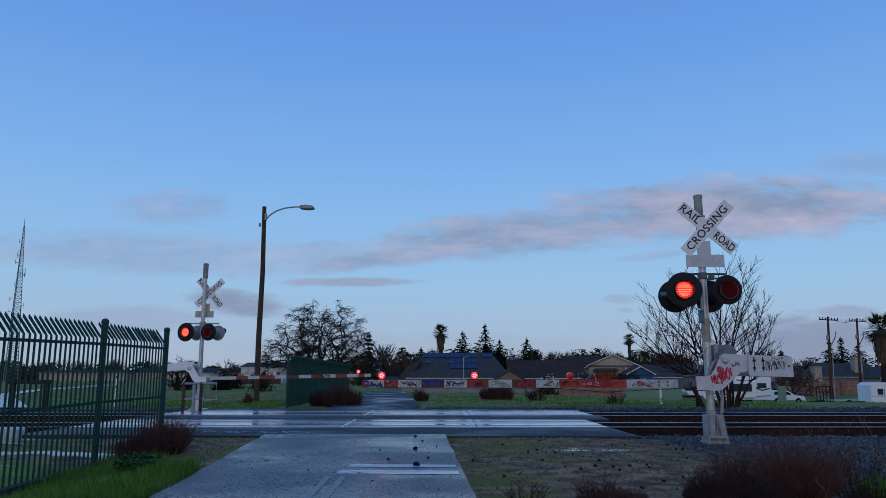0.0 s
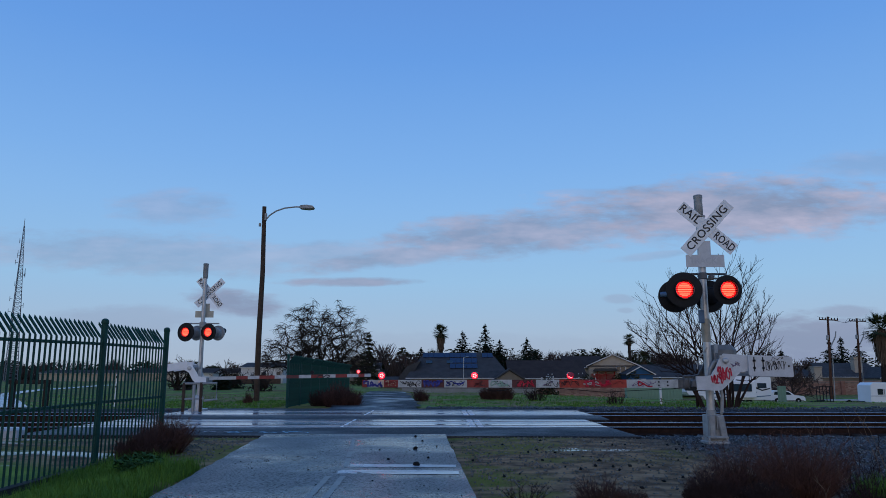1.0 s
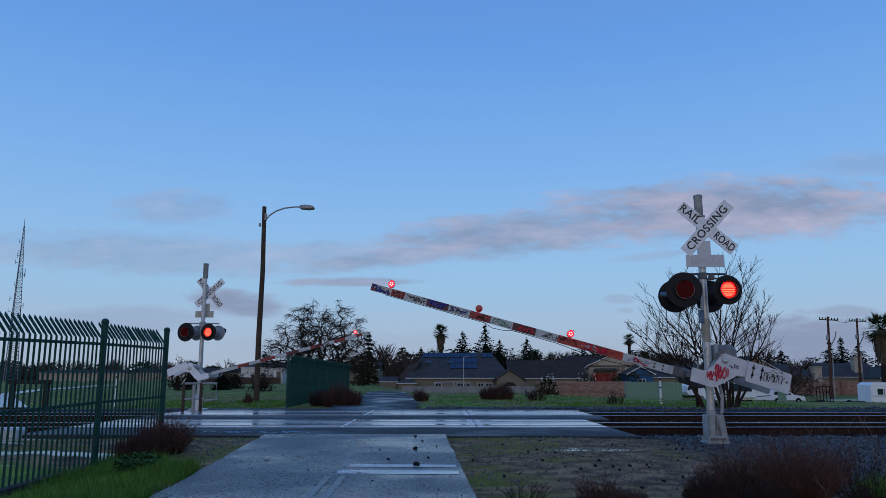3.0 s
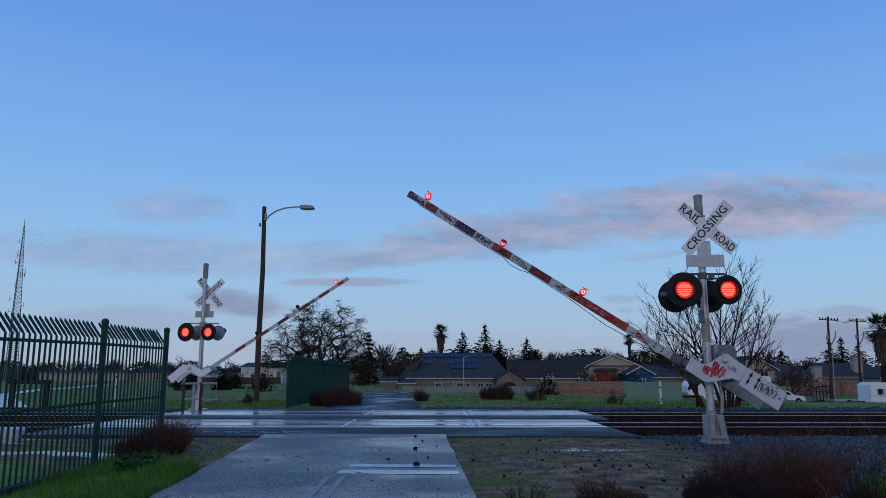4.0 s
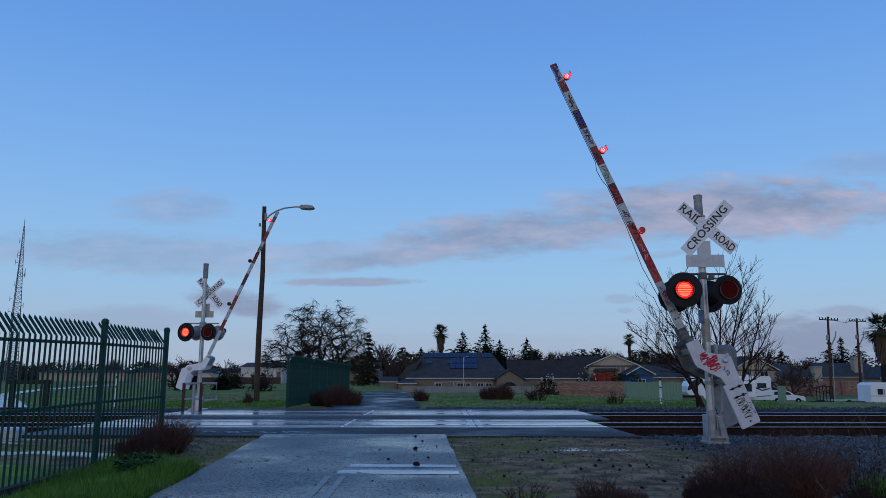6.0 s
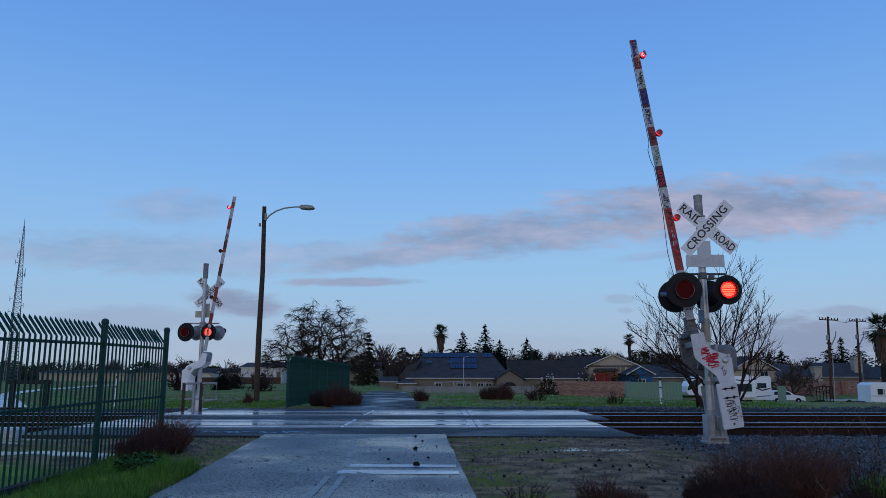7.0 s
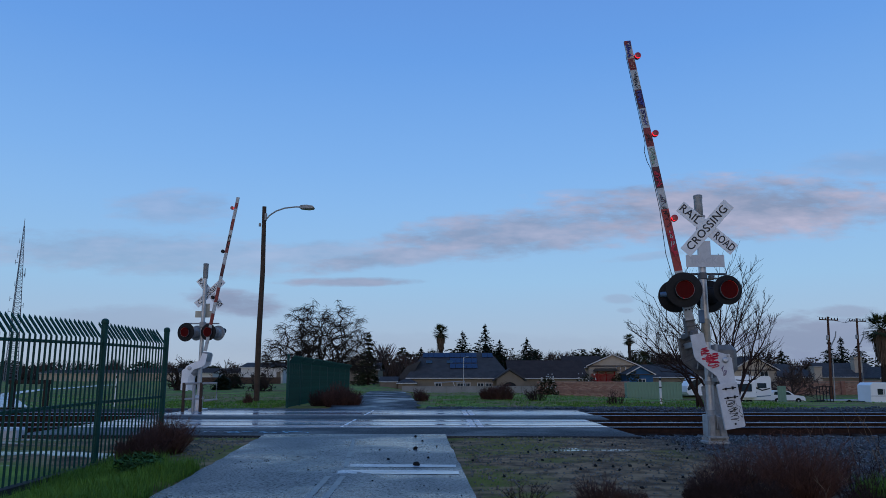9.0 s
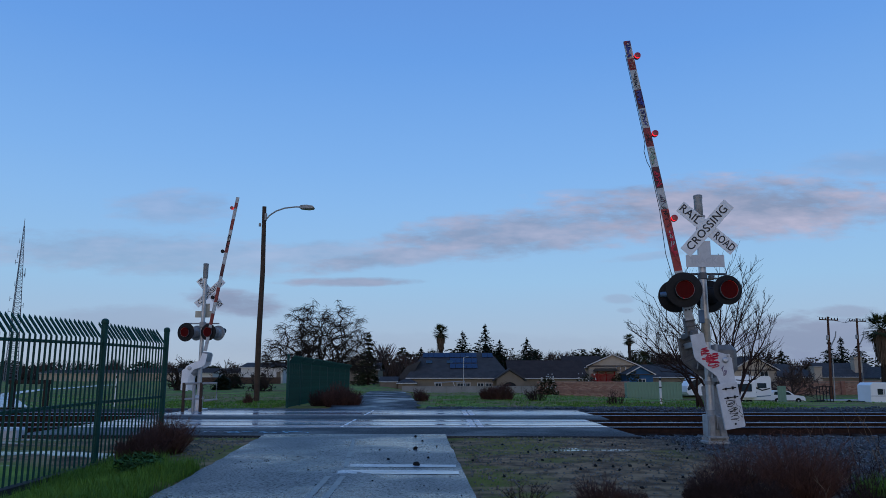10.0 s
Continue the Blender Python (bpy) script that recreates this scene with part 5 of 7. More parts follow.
def crown_tree(x, y, radius, z0, z1, n, r0, mat, label, seed):
    """A domed bare tree: twig ends fill a dome, and each one joins the nearest limb."""
    rng = random.Random(seed)
    t = thing("bare_tree", label, "tree", pose(x, y, ground_z(x, y)))
    g = Geo()
    fork = Vector((0, 0, z0 * 0.75))
    g.tube([(0, 0, -0.1), (0.08, 0, z0 * 0.4), fork], [r0 * 1.3, r0, r0 * 0.9], 10)
    part("trunk", g, mat, t, smooth=True)
    ends = []
    while len(ends) < n:
        a, q, u = rng.uniform(0, 6.283), rng.random() ** 0.42, rng.random()
        el = math.asin(u * 0.98)
        lump = 1 + 0.09 * noise.noise((math.cos(a) * 1.7, math.sin(a) * 1.7, u * 2.5))
        p = Vector((math.cos(a) * math.cos(el) * radius * q * lump, math.sin(a) * math.cos(el) * radius * q * lump, z0 * 0.9 + (z1 - z0 * 0.9) * math.sin(el) * q * lump))
        if (p - fork).length > 0.5:
            ends.append(p)
    ends.sort(key=lambda p: (p - fork).length + rng.uniform(-0.4, 0.4))
    nodes, kin = [fork], [0]
    depth = [0.0]
    for p in ends:
        i = min(range(len(nodes)), key=lambda k: (nodes[k] - p).length + 0.05 * depth[k] + (0.7 if nodes[k].z > p.z + 0.4 else 0))
        ln = (p - nodes[i]).length
        mid = nodes[i].lerp(p, 0.5) + Vector((rng.uniform(-0.2, 0.2), rng.uniform(-0.2, 0.2), rng.uniform(-0.02, 0.22))) * ln
        nodes += [mid, p]
        kin += [i, len(nodes) - 2]
        depth += [depth[i] + 0.5, depth[i] + 1]
    load = [1.0] * len(nodes)
    for k in range(len(nodes) - 1, 0, -1):
        load[kin[k]] += load[k]
    g = Geo()

    def girth(k):
        return min(r0 * 0.62, 0.0095 * load[k] ** 0.48)

    for k in range(1, len(nodes)):
        g.tube([nodes[kin[k]], nodes[k]], [min(girth(kin[k]), girth(k) * 1.3), girth(k)], 6 if load[k] > 20 else 4, caps=False)
    for p in ends:
        if (p - fork).length > radius * 0.4:
            for _ in range(9):
                e = p
                dr = (p - fork).normalized() * 0.5 + Vector((rng.uniform(-1, 1), rng.uniform(-1, 1), rng.uniform(-0.6, 0.6)))
                pts = [e]
                for k in range(4):
                    dr = (dr + Vector((rng.uniform(-0.7, 0.7), rng.uniform(-0.7, 0.7), -0.32))).normalized()
                    e = e + dr * rng.uniform(0.09, 0.20)
                    pts.append(e)
                g.tube(pts, [0.012, 0.011, 0.010, 0.009, 0.007], 3, caps=False)
    part("crown", g, mat, t, "bare crooked limbs and fine twigs")
    return t


crown_tree(-9.65, 58, 4.75, 1.7, 7.05, 820, 0.27, M["bark"], "large spreading bare tree with a domed crown behind the green fence", 8)


def vase_tree(x, y, stems, label, seed):
    """Several stems from one root that arch outward and end in long upright whips. stems: (base offset, tilt in degrees, length)."""
    rng = random.Random(seed)
    t = thing("bare_tree", label, "tree", pose(x, y, ground_z(x, y) - 0.05))

    def shoot(g, p, d, length, r0, r1, n, curl, up):
        pts, rad = [p.copy()], [r0]
        for i in range(n):
            d = (d + Vector((rng.uniform(-1, 1), rng.uniform(-1, 1), rng.uniform(-1, 1))) * curl + Vector((0, 0, up))).normalized()
            p = p + d * (length / n)
            pts.append(p.copy())
            rad.append(r0 + (r1 - r0) * (i + 1) / n)
        g.tube(pts, rad, 6 if r0 > 0.03 else 4 if r0 > 0.012 else 3, caps=False)
        return pts, rad

    for bx, tilt, length in stems:
        g, c = Geo(), Geo()
        ta = radians(tilt)
        d = Vector((math.sin(ta * 0.45), rng.uniform(-0.28, 0.28), math.cos(ta * 0.45))).normalized()
        lower, rad = shoot(g, Vector((bx, rng.uniform(-0.15, 0.15), -0.1)), d, length * 0.38, 0.055, 0.036, 6, 0.10, 0.0)
        d = Vector((math.sin(ta), d.y, math.cos(ta))).normalized()
        upper, urad = shoot(g, lower[-1], d, length * 0.62, 0.034, 0.009, 9, 0.13, 0.035)
        st = part("stem", g, M["bark_red"], t, smooth=True)
        for k in range(18):
            i = min(8, int(k * 0.48))
            axis = (upper[i + 1] - upper[i]).normalized()
            q = upper[i].lerp(upper[i + 1], rng.random())
            side = axis.cross(Vector((rng.uniform(-0.4, 0.4), 1, rng.uniform(-0.4, 0.4)))).normalized() * rng.choice((-1, 1))
            sd = (axis + side * rng.uniform(0.5, 1.1) + Vector((0, rng.uniform(-0.4, 0.4), 0.15))).normalized()
            ln = length * rng.uniform(0.18, 0.36) * (1.15 - 0.04 * k)
            sp, sr = shoot(c, q, sd, ln, max(0.010, urad[i] * 0.5), 0.0055, 6, 0.13, 0.07)
            for _ in range(5):
                j = rng.randint(1, 5)
                ax2 = (sp[j + 1] - sp[j]).normalized()
                nd = (ax2 + Vector((rng.uniform(-0.8, 0.8), rng.uniform(-0.8, 0.8), rng.uniform(-0.1, 0.7)))).normalized()
                shoot(c, sp[j], nd, ln * rng.uniform(0.25, 0.55), 0.0068, 0.0045, 4, 0.16, 0.06)
        tagged(part("spray", c, M["bark_red"], st), "long bare whips and fine side shoots", kind="stuff")


vase_tree(10.45, 27, ((-1.1, -22, 4.9), (-0.95, -48, 3.9), (-0.3, -60, 4.5), (-0.25, -40, 5.0), (-0.2, -26, 5.3), (-0.15, -10, 5.5), (-0.05, 2, 5.6), (0.0, 13, 5.5), (0.1, 22, 5.1), (0.15, 32, 4.4), (0.2, 43, 3.8), (0.3, 56, 3.0), (-0.3, -70, 3.8), (-0.9, -36, 4.2)), "leafless tree with several reddish stems beyond the tracks", 27)
bare_tree(-21.7, 60, 1, 2.5, 0.22, 3, [0, 3, 3, 3], 0.7, 0.3, 0.2, 0.02, M["bark"], "small gnarled bare orchard tree in the field", 5, 1.2, 0, "orchard trees")
bare_tree(-20.6, 70, 1, 2.6, 0.14, 3, [0, 3, 3, 3], 0.7, 0.3, 0.2, 0.02, M["bark"], "small gnarled bare orchard tree in the field", 6, 1.2, 0, "orchard trees")
bare_tree(-18.4, 75, 1, 2.0, 0.10, 3, [0, 3, 3, 3], 0.7, 0.3, 0.2, 0.02, M["bark"], "small gnarled bare orchard tree in the field", 7, 1.2, 0, "orchard trees")
bare_tree(-13.6, 55, 1, 1.1, 0.08, 3, [0, 4, 4, 4], 0.7, 0.3, 0.2, 0.02, M["bark"], "small gnarled bare orchard tree in the field", 9, 1.2, 0, "orchard trees")
bare_tree(55.0, 116, 1, 5.0, 0.2, 4, [0, 2, 3, 4, 4], 0.65, 0.3, 0.2, 0.04, M["twigs_far"], "bare shrubby tree by the brick wall", 31, 1.2)


def clump(g, c, s, rng, flat=0.6):
    """A small irregular tuft of leaves: three crossing blades."""
    for _ in range(3):
        a, b = rng.uniform(0, 6.28), rng.uniform(-0.6, 0.6)
        u = Vector((math.cos(a), math.sin(a), b)) * s * rng.uniform(0.6, 1.2)
        w = Vector((-math.sin(a), math.cos(a), rng.uniform(-0.8, 0.8))) * s * flat * rng.uniform(0.4, 0.9)
        g.add([c - u, c + w * 0.8, c + u * rng.uniform(0.7, 1.1), c - w], [(0, 1, 2, 3)])


def conifer(x, y, top, width, seed, label="dark evergreen conifer with an uneven pointed crown", n=900, mat="leaf_dark", bare=0.08):
    rng = random.Random(seed)
    z0 = ground_z(x, y)
    h = top - z0
    t = thing("conifer_tree", label, "tree", pose(x, y, z0), "conifers")
    g = Geo()
    g.tube([(0, 0, -0.1), (0, 0, h * 0.97)], [0.03 * h, 0.02], 6)
    part("trunk", g, M["bark"], t)
    g = Geo()
    tiers = max(9, int(h * 1.6))
    for i in range(tiers):
        f = bare + (1 - bare) * i / tiers
        for _ in range(max(4, int(n / tiers / 2.6 * (1.15 - f)))):
            a = rng.uniform(0, 6.28)
            ln = width * 0.66 * (1 - f) ** 0.85 * rng.uniform(0.45, 1.15) + 0.12
            for k in range(5):
                q = (k + 1) / 5
                c = Vector((math.cos(a) * ln * q, math.sin(a) * ln * q, h * f - ln * q * q * 0.35 + h * 0.02 * rng.uniform(-1, 1)))
                clump(g, c, 0.30 + 0.022 * h * (1 - f), rng, 0.6)
    for k in range(14):
        clump(g, Vector((rng.uniform(-0.08, 0.08), rng.uniform(-0.08, 0.08), h * rng.uniform(0.92, 1.0))), 0.2, rng)
    part("crown", g, M[mat], t)
    return t


for k, (x, y, top, w) in enumerate(((3.97, 150, 10.2, 10.0), (8.7, 150, 11.6, 11.5), (11.8, 152, 8.5, 7.0), (17.2, 150, 8.8, 9.0), (-11.2, 110, 7.6, 2.8), (-5.1, 170, 7.6, 6.0), (20.5, 185, 7.0, 3.0), (24.0, 190, 7.4, 3.0), (25.5, 190, 6.6, 2.5), (22.4, 188, 6.2, 2.5),
                                   (78.0, 175, 6.6, 6), (81, 175, 7.2, 6), (91, 172, 9.2, 8), (95, 174, 10.2, 9), (98, 172, 9.0, 8), (54.6, 140, 8.0, 6))):
    conifer(x, y, top, w, 40 + k, n=500 if x == -11.2 else 900, mat="leaf_mid" if x == -11.2 else "leaf_dark")


def palm(x, y, top, crown, skirt, seed, label):
    rng = random.Random(seed)
    z0 = ground_z(x, y)
    h = top - z0 - crown * 0.5
    t = thing("palm_tree", label, "tree", pose(x, y, z0), "palms")
    g = Geo()
    g.tube([(0, 0, -0.2), (0.1, 0, h * 0.5), (0, 0, h)], [crown * 0.14, crown * 0.11, crown * 0.10], 10)
    part("trunk", g, M["bark"], t, smooth=True)
    g = Geo()
    for k in range(84):
        a, el = rng.uniform(0, 6.28), rng.uniform(-0.75, 1.35)
        d = Vector((math.cos(a) * math.cos(el), math.sin(a) * math.cos(el), math.sin(el)))
        side = Vector((-math.sin(a), math.cos(a), 0))
        ln = crown * 0.5 * rng.uniform(0.8, 1.1)
        p0 = Vector((0, 0, h))
        tip = p0 + d * ln * 0.62
        g.tube([p0, tip], [0.04, 0.02], 3, caps=False)
        for j in range(13):
            f = (j / 12 - 0.5) * 2.3
            q = tip + (d * math.cos(f) + side * math.sin(f)) * ln * 0.5 * rng.uniform(0.8, 1.1) - Vector((0, 0, ln * 0.10 * abs(f)))
            w = side * ln * 0.035
            g.add([tip - w, tip + w, q], [(0, 1, 2)])
    part("crown", g, M["palm"], t, "green fan fronds")
    g = Geo()
    for k in range(int(800 * skirt)):
        a = rng.uniform(0, 6.28)
        z = h - rng.uniform(0, 1) * skirt * crown * 0.75
        r = crown * 0.09 + rng.uniform(0, 0.10) * crown * (0.4 + (z - h + skirt * crown * 0.75) / (skirt * crown * 0.75))
        c = Vector((math.cos(a) * r, math.sin(a) * r, z))
        e = c + Vector((math.cos(a) * 0.08, math.sin(a) * 0.08, -0.30)) * crown * rng.uniform(0.5, 1.0)
        w = Vector((-math.sin(a), math.cos(a), 0)) * crown * 0.009
        g.add([c - w, c + w, e + w * 1.4, e - w * 1.4], [(0, 1, 2, 3)])
    if g.f:
        part("dead_fronds", g, M["palm_dead"], t, "brown skirt of dead hanging fronds")


palm(-0.44, 140, 10.9, 3.6, 0.9, 3, "tall fan palm with a skirt of dead fronds")
palm(38.3, 150, 9.7, 3.0, 0.15, 4, "slender distant fan palm")
palm(69.4, 115, 11.2, 5.8, 1.0, 5, "large fan palm with a thick brown skirt of dead fronds")
palm(41.2, 150, 6.2, 4.0, 0.2, 6, "low bushy palm among the houses")


def far_woods():
    rng = random.Random(77)
    g, b = Geo(), Geo()
    spans = ((-130, -20, 190, 2.4, 5.4, 90), (-34, -8, 155, 2.4, 4.6, 16), (-14, 0, 150, 4.0, 7.6, 22), (-4, 60, 200, 7.5, 11.0, 95), (36, 70, 165, 6.0, 9.0, 44), (60, 150, 195, 6.0, 9.6, 70), (-10, 60, 260, 6, 10, 40))
    for x0, x1, y0, h0, h1, n in spans:
        for k in range(n):
            x, y = rng.uniform(x0, x1), y0 + rng.uniform(-8, 14)
            z0, h, w = ground_z(x, y), rng.uniform(h0, h1), rng.uniform(2.0, 4.5)
            leafy = rng.random() < 0.5
            for _ in range(170):
                u = rng.random()
                r = w * math.sqrt(rng.random()) * (1 - 0.5 * u * u)
                a = rng.uniform(0, 6.28)
                c = Vector((x + r * math.cos(a), y + r * math.sin(a), z0 + h * (0.05 + 0.95 * u * (1 - 0.25 * (r / w) ** 2))))
                if leafy:
                    clump(g, c, rng.uniform(0.30, 0.60), rng, 0.7)
                else:
                    d = Vector((math.cos(a) * 0.5, math.sin(a) * 0.5, 1)).normalized()
                    b.tube([c - d * 0.9, c, c + (d + Vector((rng.uniform(-0.5, 0.5), 0, 0))) * 1.0], [0.07, 0.05, 0.02], 3, caps=False)
                    clump(b, c, 0.25, rng, 0.5)
    solid("distant_trees", g, M["leaf_mid"], "dark line of distant leafy trees behind the houses", "trees", kind="stuff")
    solid("distant_bare_trees", b, M["twigs_far"], "brown haze of distant leafless trees", "trees", kind="stuff")


far_woods()


def brush(x, y, w, d, h, n, mat, label, seed, twig=5, r=0.004, lean=0.5, group="dry bushes", name="dry_bush"):
    """A bush of many thin dry stems that fork upwards into a feathery spray."""
    rng = random.Random(seed)
    b = thing(name, label, "bush", pose(x, y, ground_z(x, y)), group)
    g, c = Geo(), Geo()
    for _ in range(n):
        a, q = rng.uniform(0, 6.28), math.sqrt(rng.random())
        bx, by = math.cos(a) * q * w / 2 * 0.6, math.sin(a) * q * d / 2 * 0.6
        lump = 0.75 + 0.5 * noise.noise((bx * 5 / w + seed, by * 5 / d, 0.5)) + 0.25
        hh = h * rng.uniform(0.45, 1.05) * (1 - 0.45 * q * q) * lump
        p = Vector((bx, by, ground_z(x + bx, y + by) - ground_z(x, y) - 0.02))
        dr = Vector((math.cos(a) * q * lean + rng.uniform(-0.3, 0.3), math.sin(a) * q * lean + rng.uniform(-0.3, 0.3), 1)).normalized()
        p1 = p + dr * hh * 0.5
        p2 = p1 + (dr + Vector((rng.uniform(-0.35, 0.35), rng.uniform(-0.35, 0.35), 0))).normalized() * hh * 0.5
        g.tube([p, p1, p2], [r * 1.5, r * 1.1, r * 0.5], 3, caps=False)
        for _ in range(twig):
            t = rng.uniform(0.35, 1.0)
            s0 = p.lerp(p1, t * 2) if t < 0.5 else p1.lerp(p2, t * 2 - 1)
            e = s0 + Vector((rng.uniform(-1, 1), rng.uniform(-1, 1), rng.uniform(0.1, 1.0))).normalized() * h * rng.uniform(0.06, 0.20)
            c.tube([s0, e], [r * 0.8, r * 0.4], 3, caps=False)
    tagged(part("stem_tuft", g, mat, b), kind="stuff")
    tagged(part("spray", c, mat, b), "fine dry side twigs", kind="stuff")
    return b


M["brush_mid"] = material("dull_brown_brush", (0.028, 0.015, 0.013), 0.9, col2=(0.12, 0.062, 0.05), scale=2.5, island=True)
brush(3.40, 7.15, 0.72, 0.7, 0.80, 480, M["brush"], "dense feathery reddish-brown dry bush on gravel", 1, 9, 0.0019, 0.75)
brush(3.05, 7.75, 0.6, 0.5, 0.52, 220, M["brush"], "feathery reddish-brown dry bush on gravel", 21, 9, 0.0018, 0.8)
brush(2.70, 7.45, 0.6, 0.5, 0.42, 220, M["brush_mid"], "feathery brown dry bush on gravel", 2, 8, 0.0018, 0.8)
brush(2.46, 6.95, 0.55, 0.5, 0.26, 700, M["brush_dark"], "low rounded dark dry bush on mud", 12, 7, 0.0025, 0.9)
brush(2.92, 6.85, 0.6, 0.5, 0.26, 500, M["brush_dark"], "low rounded dark dry bush on mud", 22, 7, 0.0025, 0.9)
brush(4.15, 7.4, 0.9, 0.7, 0.66, 70, M["brush_dark"], "sparse dark twiggy bush on the ballast slope", 20, 9, 0.0028, 0.9)
brush(3.85, 6.8, 0.6, 0.5, 0.34, 120, M["brush_dark"], "sparse dark twiggy bush on the ballast slope", 23, 8, 0.0025, 0.9)
brush(1.45, 6.95, 0.55, 0.4, 0.30, 260, M["brush_mid"], "small reddish-brown dry bush on mud", 3, 7, 0.0018, 0.8)
brush(1.75, 7.0, 0.35, 0.3, 0.20, 130, M["brush_mid"], "small reddish-brown dry bush on mud", 13, 7, 0.0018, 0.8)
brush(0.76, 7.0, 0.36, 0.3, 0.34, 26, M["brush_dark"], "sparse dark dead weed by the road", 4, 10, 0.0022, 0.9)
brush(-4.42, 10.9, 0.85, 0.9, 0.50, 700, M["brush_mid"], "dark dry bush at the foot of the green fence", 5, 7, 0.003, 0.6)
brush(-4.32, 11.6, 0.8, 0.8, 0.72, 420, M["brush"], "feathery brown dry bush at the foot of the green fence", 15, 8, 0.0028, 0.7)
brush(-3.75, 27.6, 2.1, 1.4, 0.85, 700, M["brush_mid"], "wide dry brown bush beside the green fence", 6, 6, 0.008, 0.35)
brush(-4.6, 28.5, 1.6, 1.4, 0.7, 350, M["brush_dark"], "wide dry brown bush beside the green fence", 16, 6, 0.008, 0.35)
brush(-1.0, 34, 0.95, 0.8, 0.75, 160, M["brush_mid"], "upright dry weeds beside the paved path", 7, 5, 0.008, 0.3)
brush(2.6, 36, 2.5, 1.2, 0.9, 520, M["brush_mid"], "wide dry brown bush on the grass strip", 8, 6, 0.009, 0.3)
brush(4.3, 34, 1.2, 0.8, 1.0, 60, M["brush_dark"], "thin leafless shrub on the grass strip", 18, 8, 0.008, 0.4)
brush(-8.2, 31, 0.55, 0.5, 0.45, 160, M["brush"], "small round dry bush by the wooden pole", 9, 5, 0.006, 0.3)
brush(7.0, 30, 1.0, 0.6, 0.7, 40, M["brush_dark"], "thin leafless shrub on the grass strip", 19, 7, 0.007, 0.4)


def stalks():
    rng = random.Random(6)
    for k, (x, y, h, lx) in enumerate(((3.85, 7.5, 0.72, -0.20), (4.0, 7.6, 0.76, -0.16), (4.15, 7.5, 0.80, -0.10), (3.75, 6.9, 0.34, -0.15), (3.45, 6.75, 0.26, -0.10), (4.2, 7.0, 0.80, -0.28), (4.3, 7.3, 0.86, -0.25))):
        g = Geo()
        p = [(0, 0, -0.02)]
        for i in range(1, 6):
            t = i / 5
            p.append((lx * t ** 1.5 + rng.uniform(-0.012, 0.012), rng.uniform(-0.02, 0.02), h * t))
        g.tube(p, [0.0036, 0.0034, 0.003, 0.0026, 0.002, 0.0012], 5)
        for i in (2, 3, 4):
            q = Vector(p[i])
            g.tube([q, q + Vector((rng.uniform(-0.10, 0.10), 0.0, 0.10))], [0.003, 0.0015], 3)
        solid("dry_stalk", g, M["straw"], "tall pale dry weed stalk", "weed", pose(x, y, ground_z(x, y)), "dry stalks")


stalks()


def grass(name, areas, count, hgt, width, seed, label, skip=None):
    rng = random.Random(seed)
    g = Geo()
    for _ in range(count):
        x0, x1, y0, y1 = rng.choice(areas)
        x, y = rng.uniform(x0, x1), rng.uniform(y0, y1)
        if skip and skip(x, y):
            continue
        if noise.noise((x * 0.7, y * 0.7, 4.0)) < rng.uniform(-0.9, 0.25):
            continue
        h = rng.uniform(*hgt) * (0.7 + 0.6 * noise.noise((x * 0.9, y * 0.9, 8.0)) + 0.3)
        a = rng.uniform(0, 6.28)
        b = Vector((math.cos(a), math.sin(a), 0)) * h * rng.uniform(0.1, 0.6)
        w = Vector((-math.sin(a), math.cos(a), 0)) * width * rng.uniform(0.6, 1.2)
        p = Vector((x, y, ground_z(x, y) - 0.01))
        m = p + b * 0.35 + Vector((0, 0, h * 0.65))
        g.add([p - w, p + w, m + w * 0.7, m - w * 0.7, p + b + Vector((0, 0, h))], [(0, 1, 2, 3), (3, 2, 4)])
    solid(name, g, M["grass"], label, "grass", kind="stuff")


grass("roadside_grass", [(-4.8, -2.9, 5.6, 9.6), (-4.75, -3.8, 8, 10.6), (-4.6, -3.4, 5.6, 9.0), (-3.5, -2.7, 5.6, 9.3)], 32000, (0.05, 0.20), 0.0036, 1, "lush green grass beside the fence and road", lambda x, y: x > -2.80 - 0.0986 * (y - 7.15))
grass("verge_grass", [(0.35, 0.9, 6.5, 9.5), (0.3, 0.7, 8, 13)], 2500, (0.012, 0.035), 0.003, 5, "short sparse grass along the road edge")
grass("right_grass", [(3.9, 4.8, 6.6, 7.2)], 2500, (0.08, 0.24), 0.005, 6, "tuft of green grass at the foot of the dry bushes")
grass("far_grass", [(4.5, 14, 26.6, 32), (-30, -6, 26.2, 44), (-0.3, 9, 27, 42), (-12, -6, 26, 34), (-8, 6, 30, 70), (6, 30, 32, 80)], 26000, (0.03, 0.09), 0.018, 2, "green grass strip beyond the tracks", lambda x, y: y < 56 and abs(x + 2.35 + 1.4 * (y - 24.5) / 36 + 1.0 * ((y - 24.5) / 36) ** 2) < 1.5)


def leafy_weed(x, y, h, seed):
    rng = random.Random(seed)
    g = Geo()
    for _ in range(260):
        a, q = rng.uniform(0, 6.28), math.sqrt(rng.random())
        c = Vector((math.cos(a) * q * h * 0.9, math.sin(a) * q * h * 0.9, h * rng.uniform(0.15, 1.0) * (1 - 0.4 * q)))
        clump(g, c, 0.05, rng, 0.5)
    solid("leafy_weed", g, M["weed"], "low dark green leafy weed in the grass", "weed", pose(x, y, ground_z(x, y)))


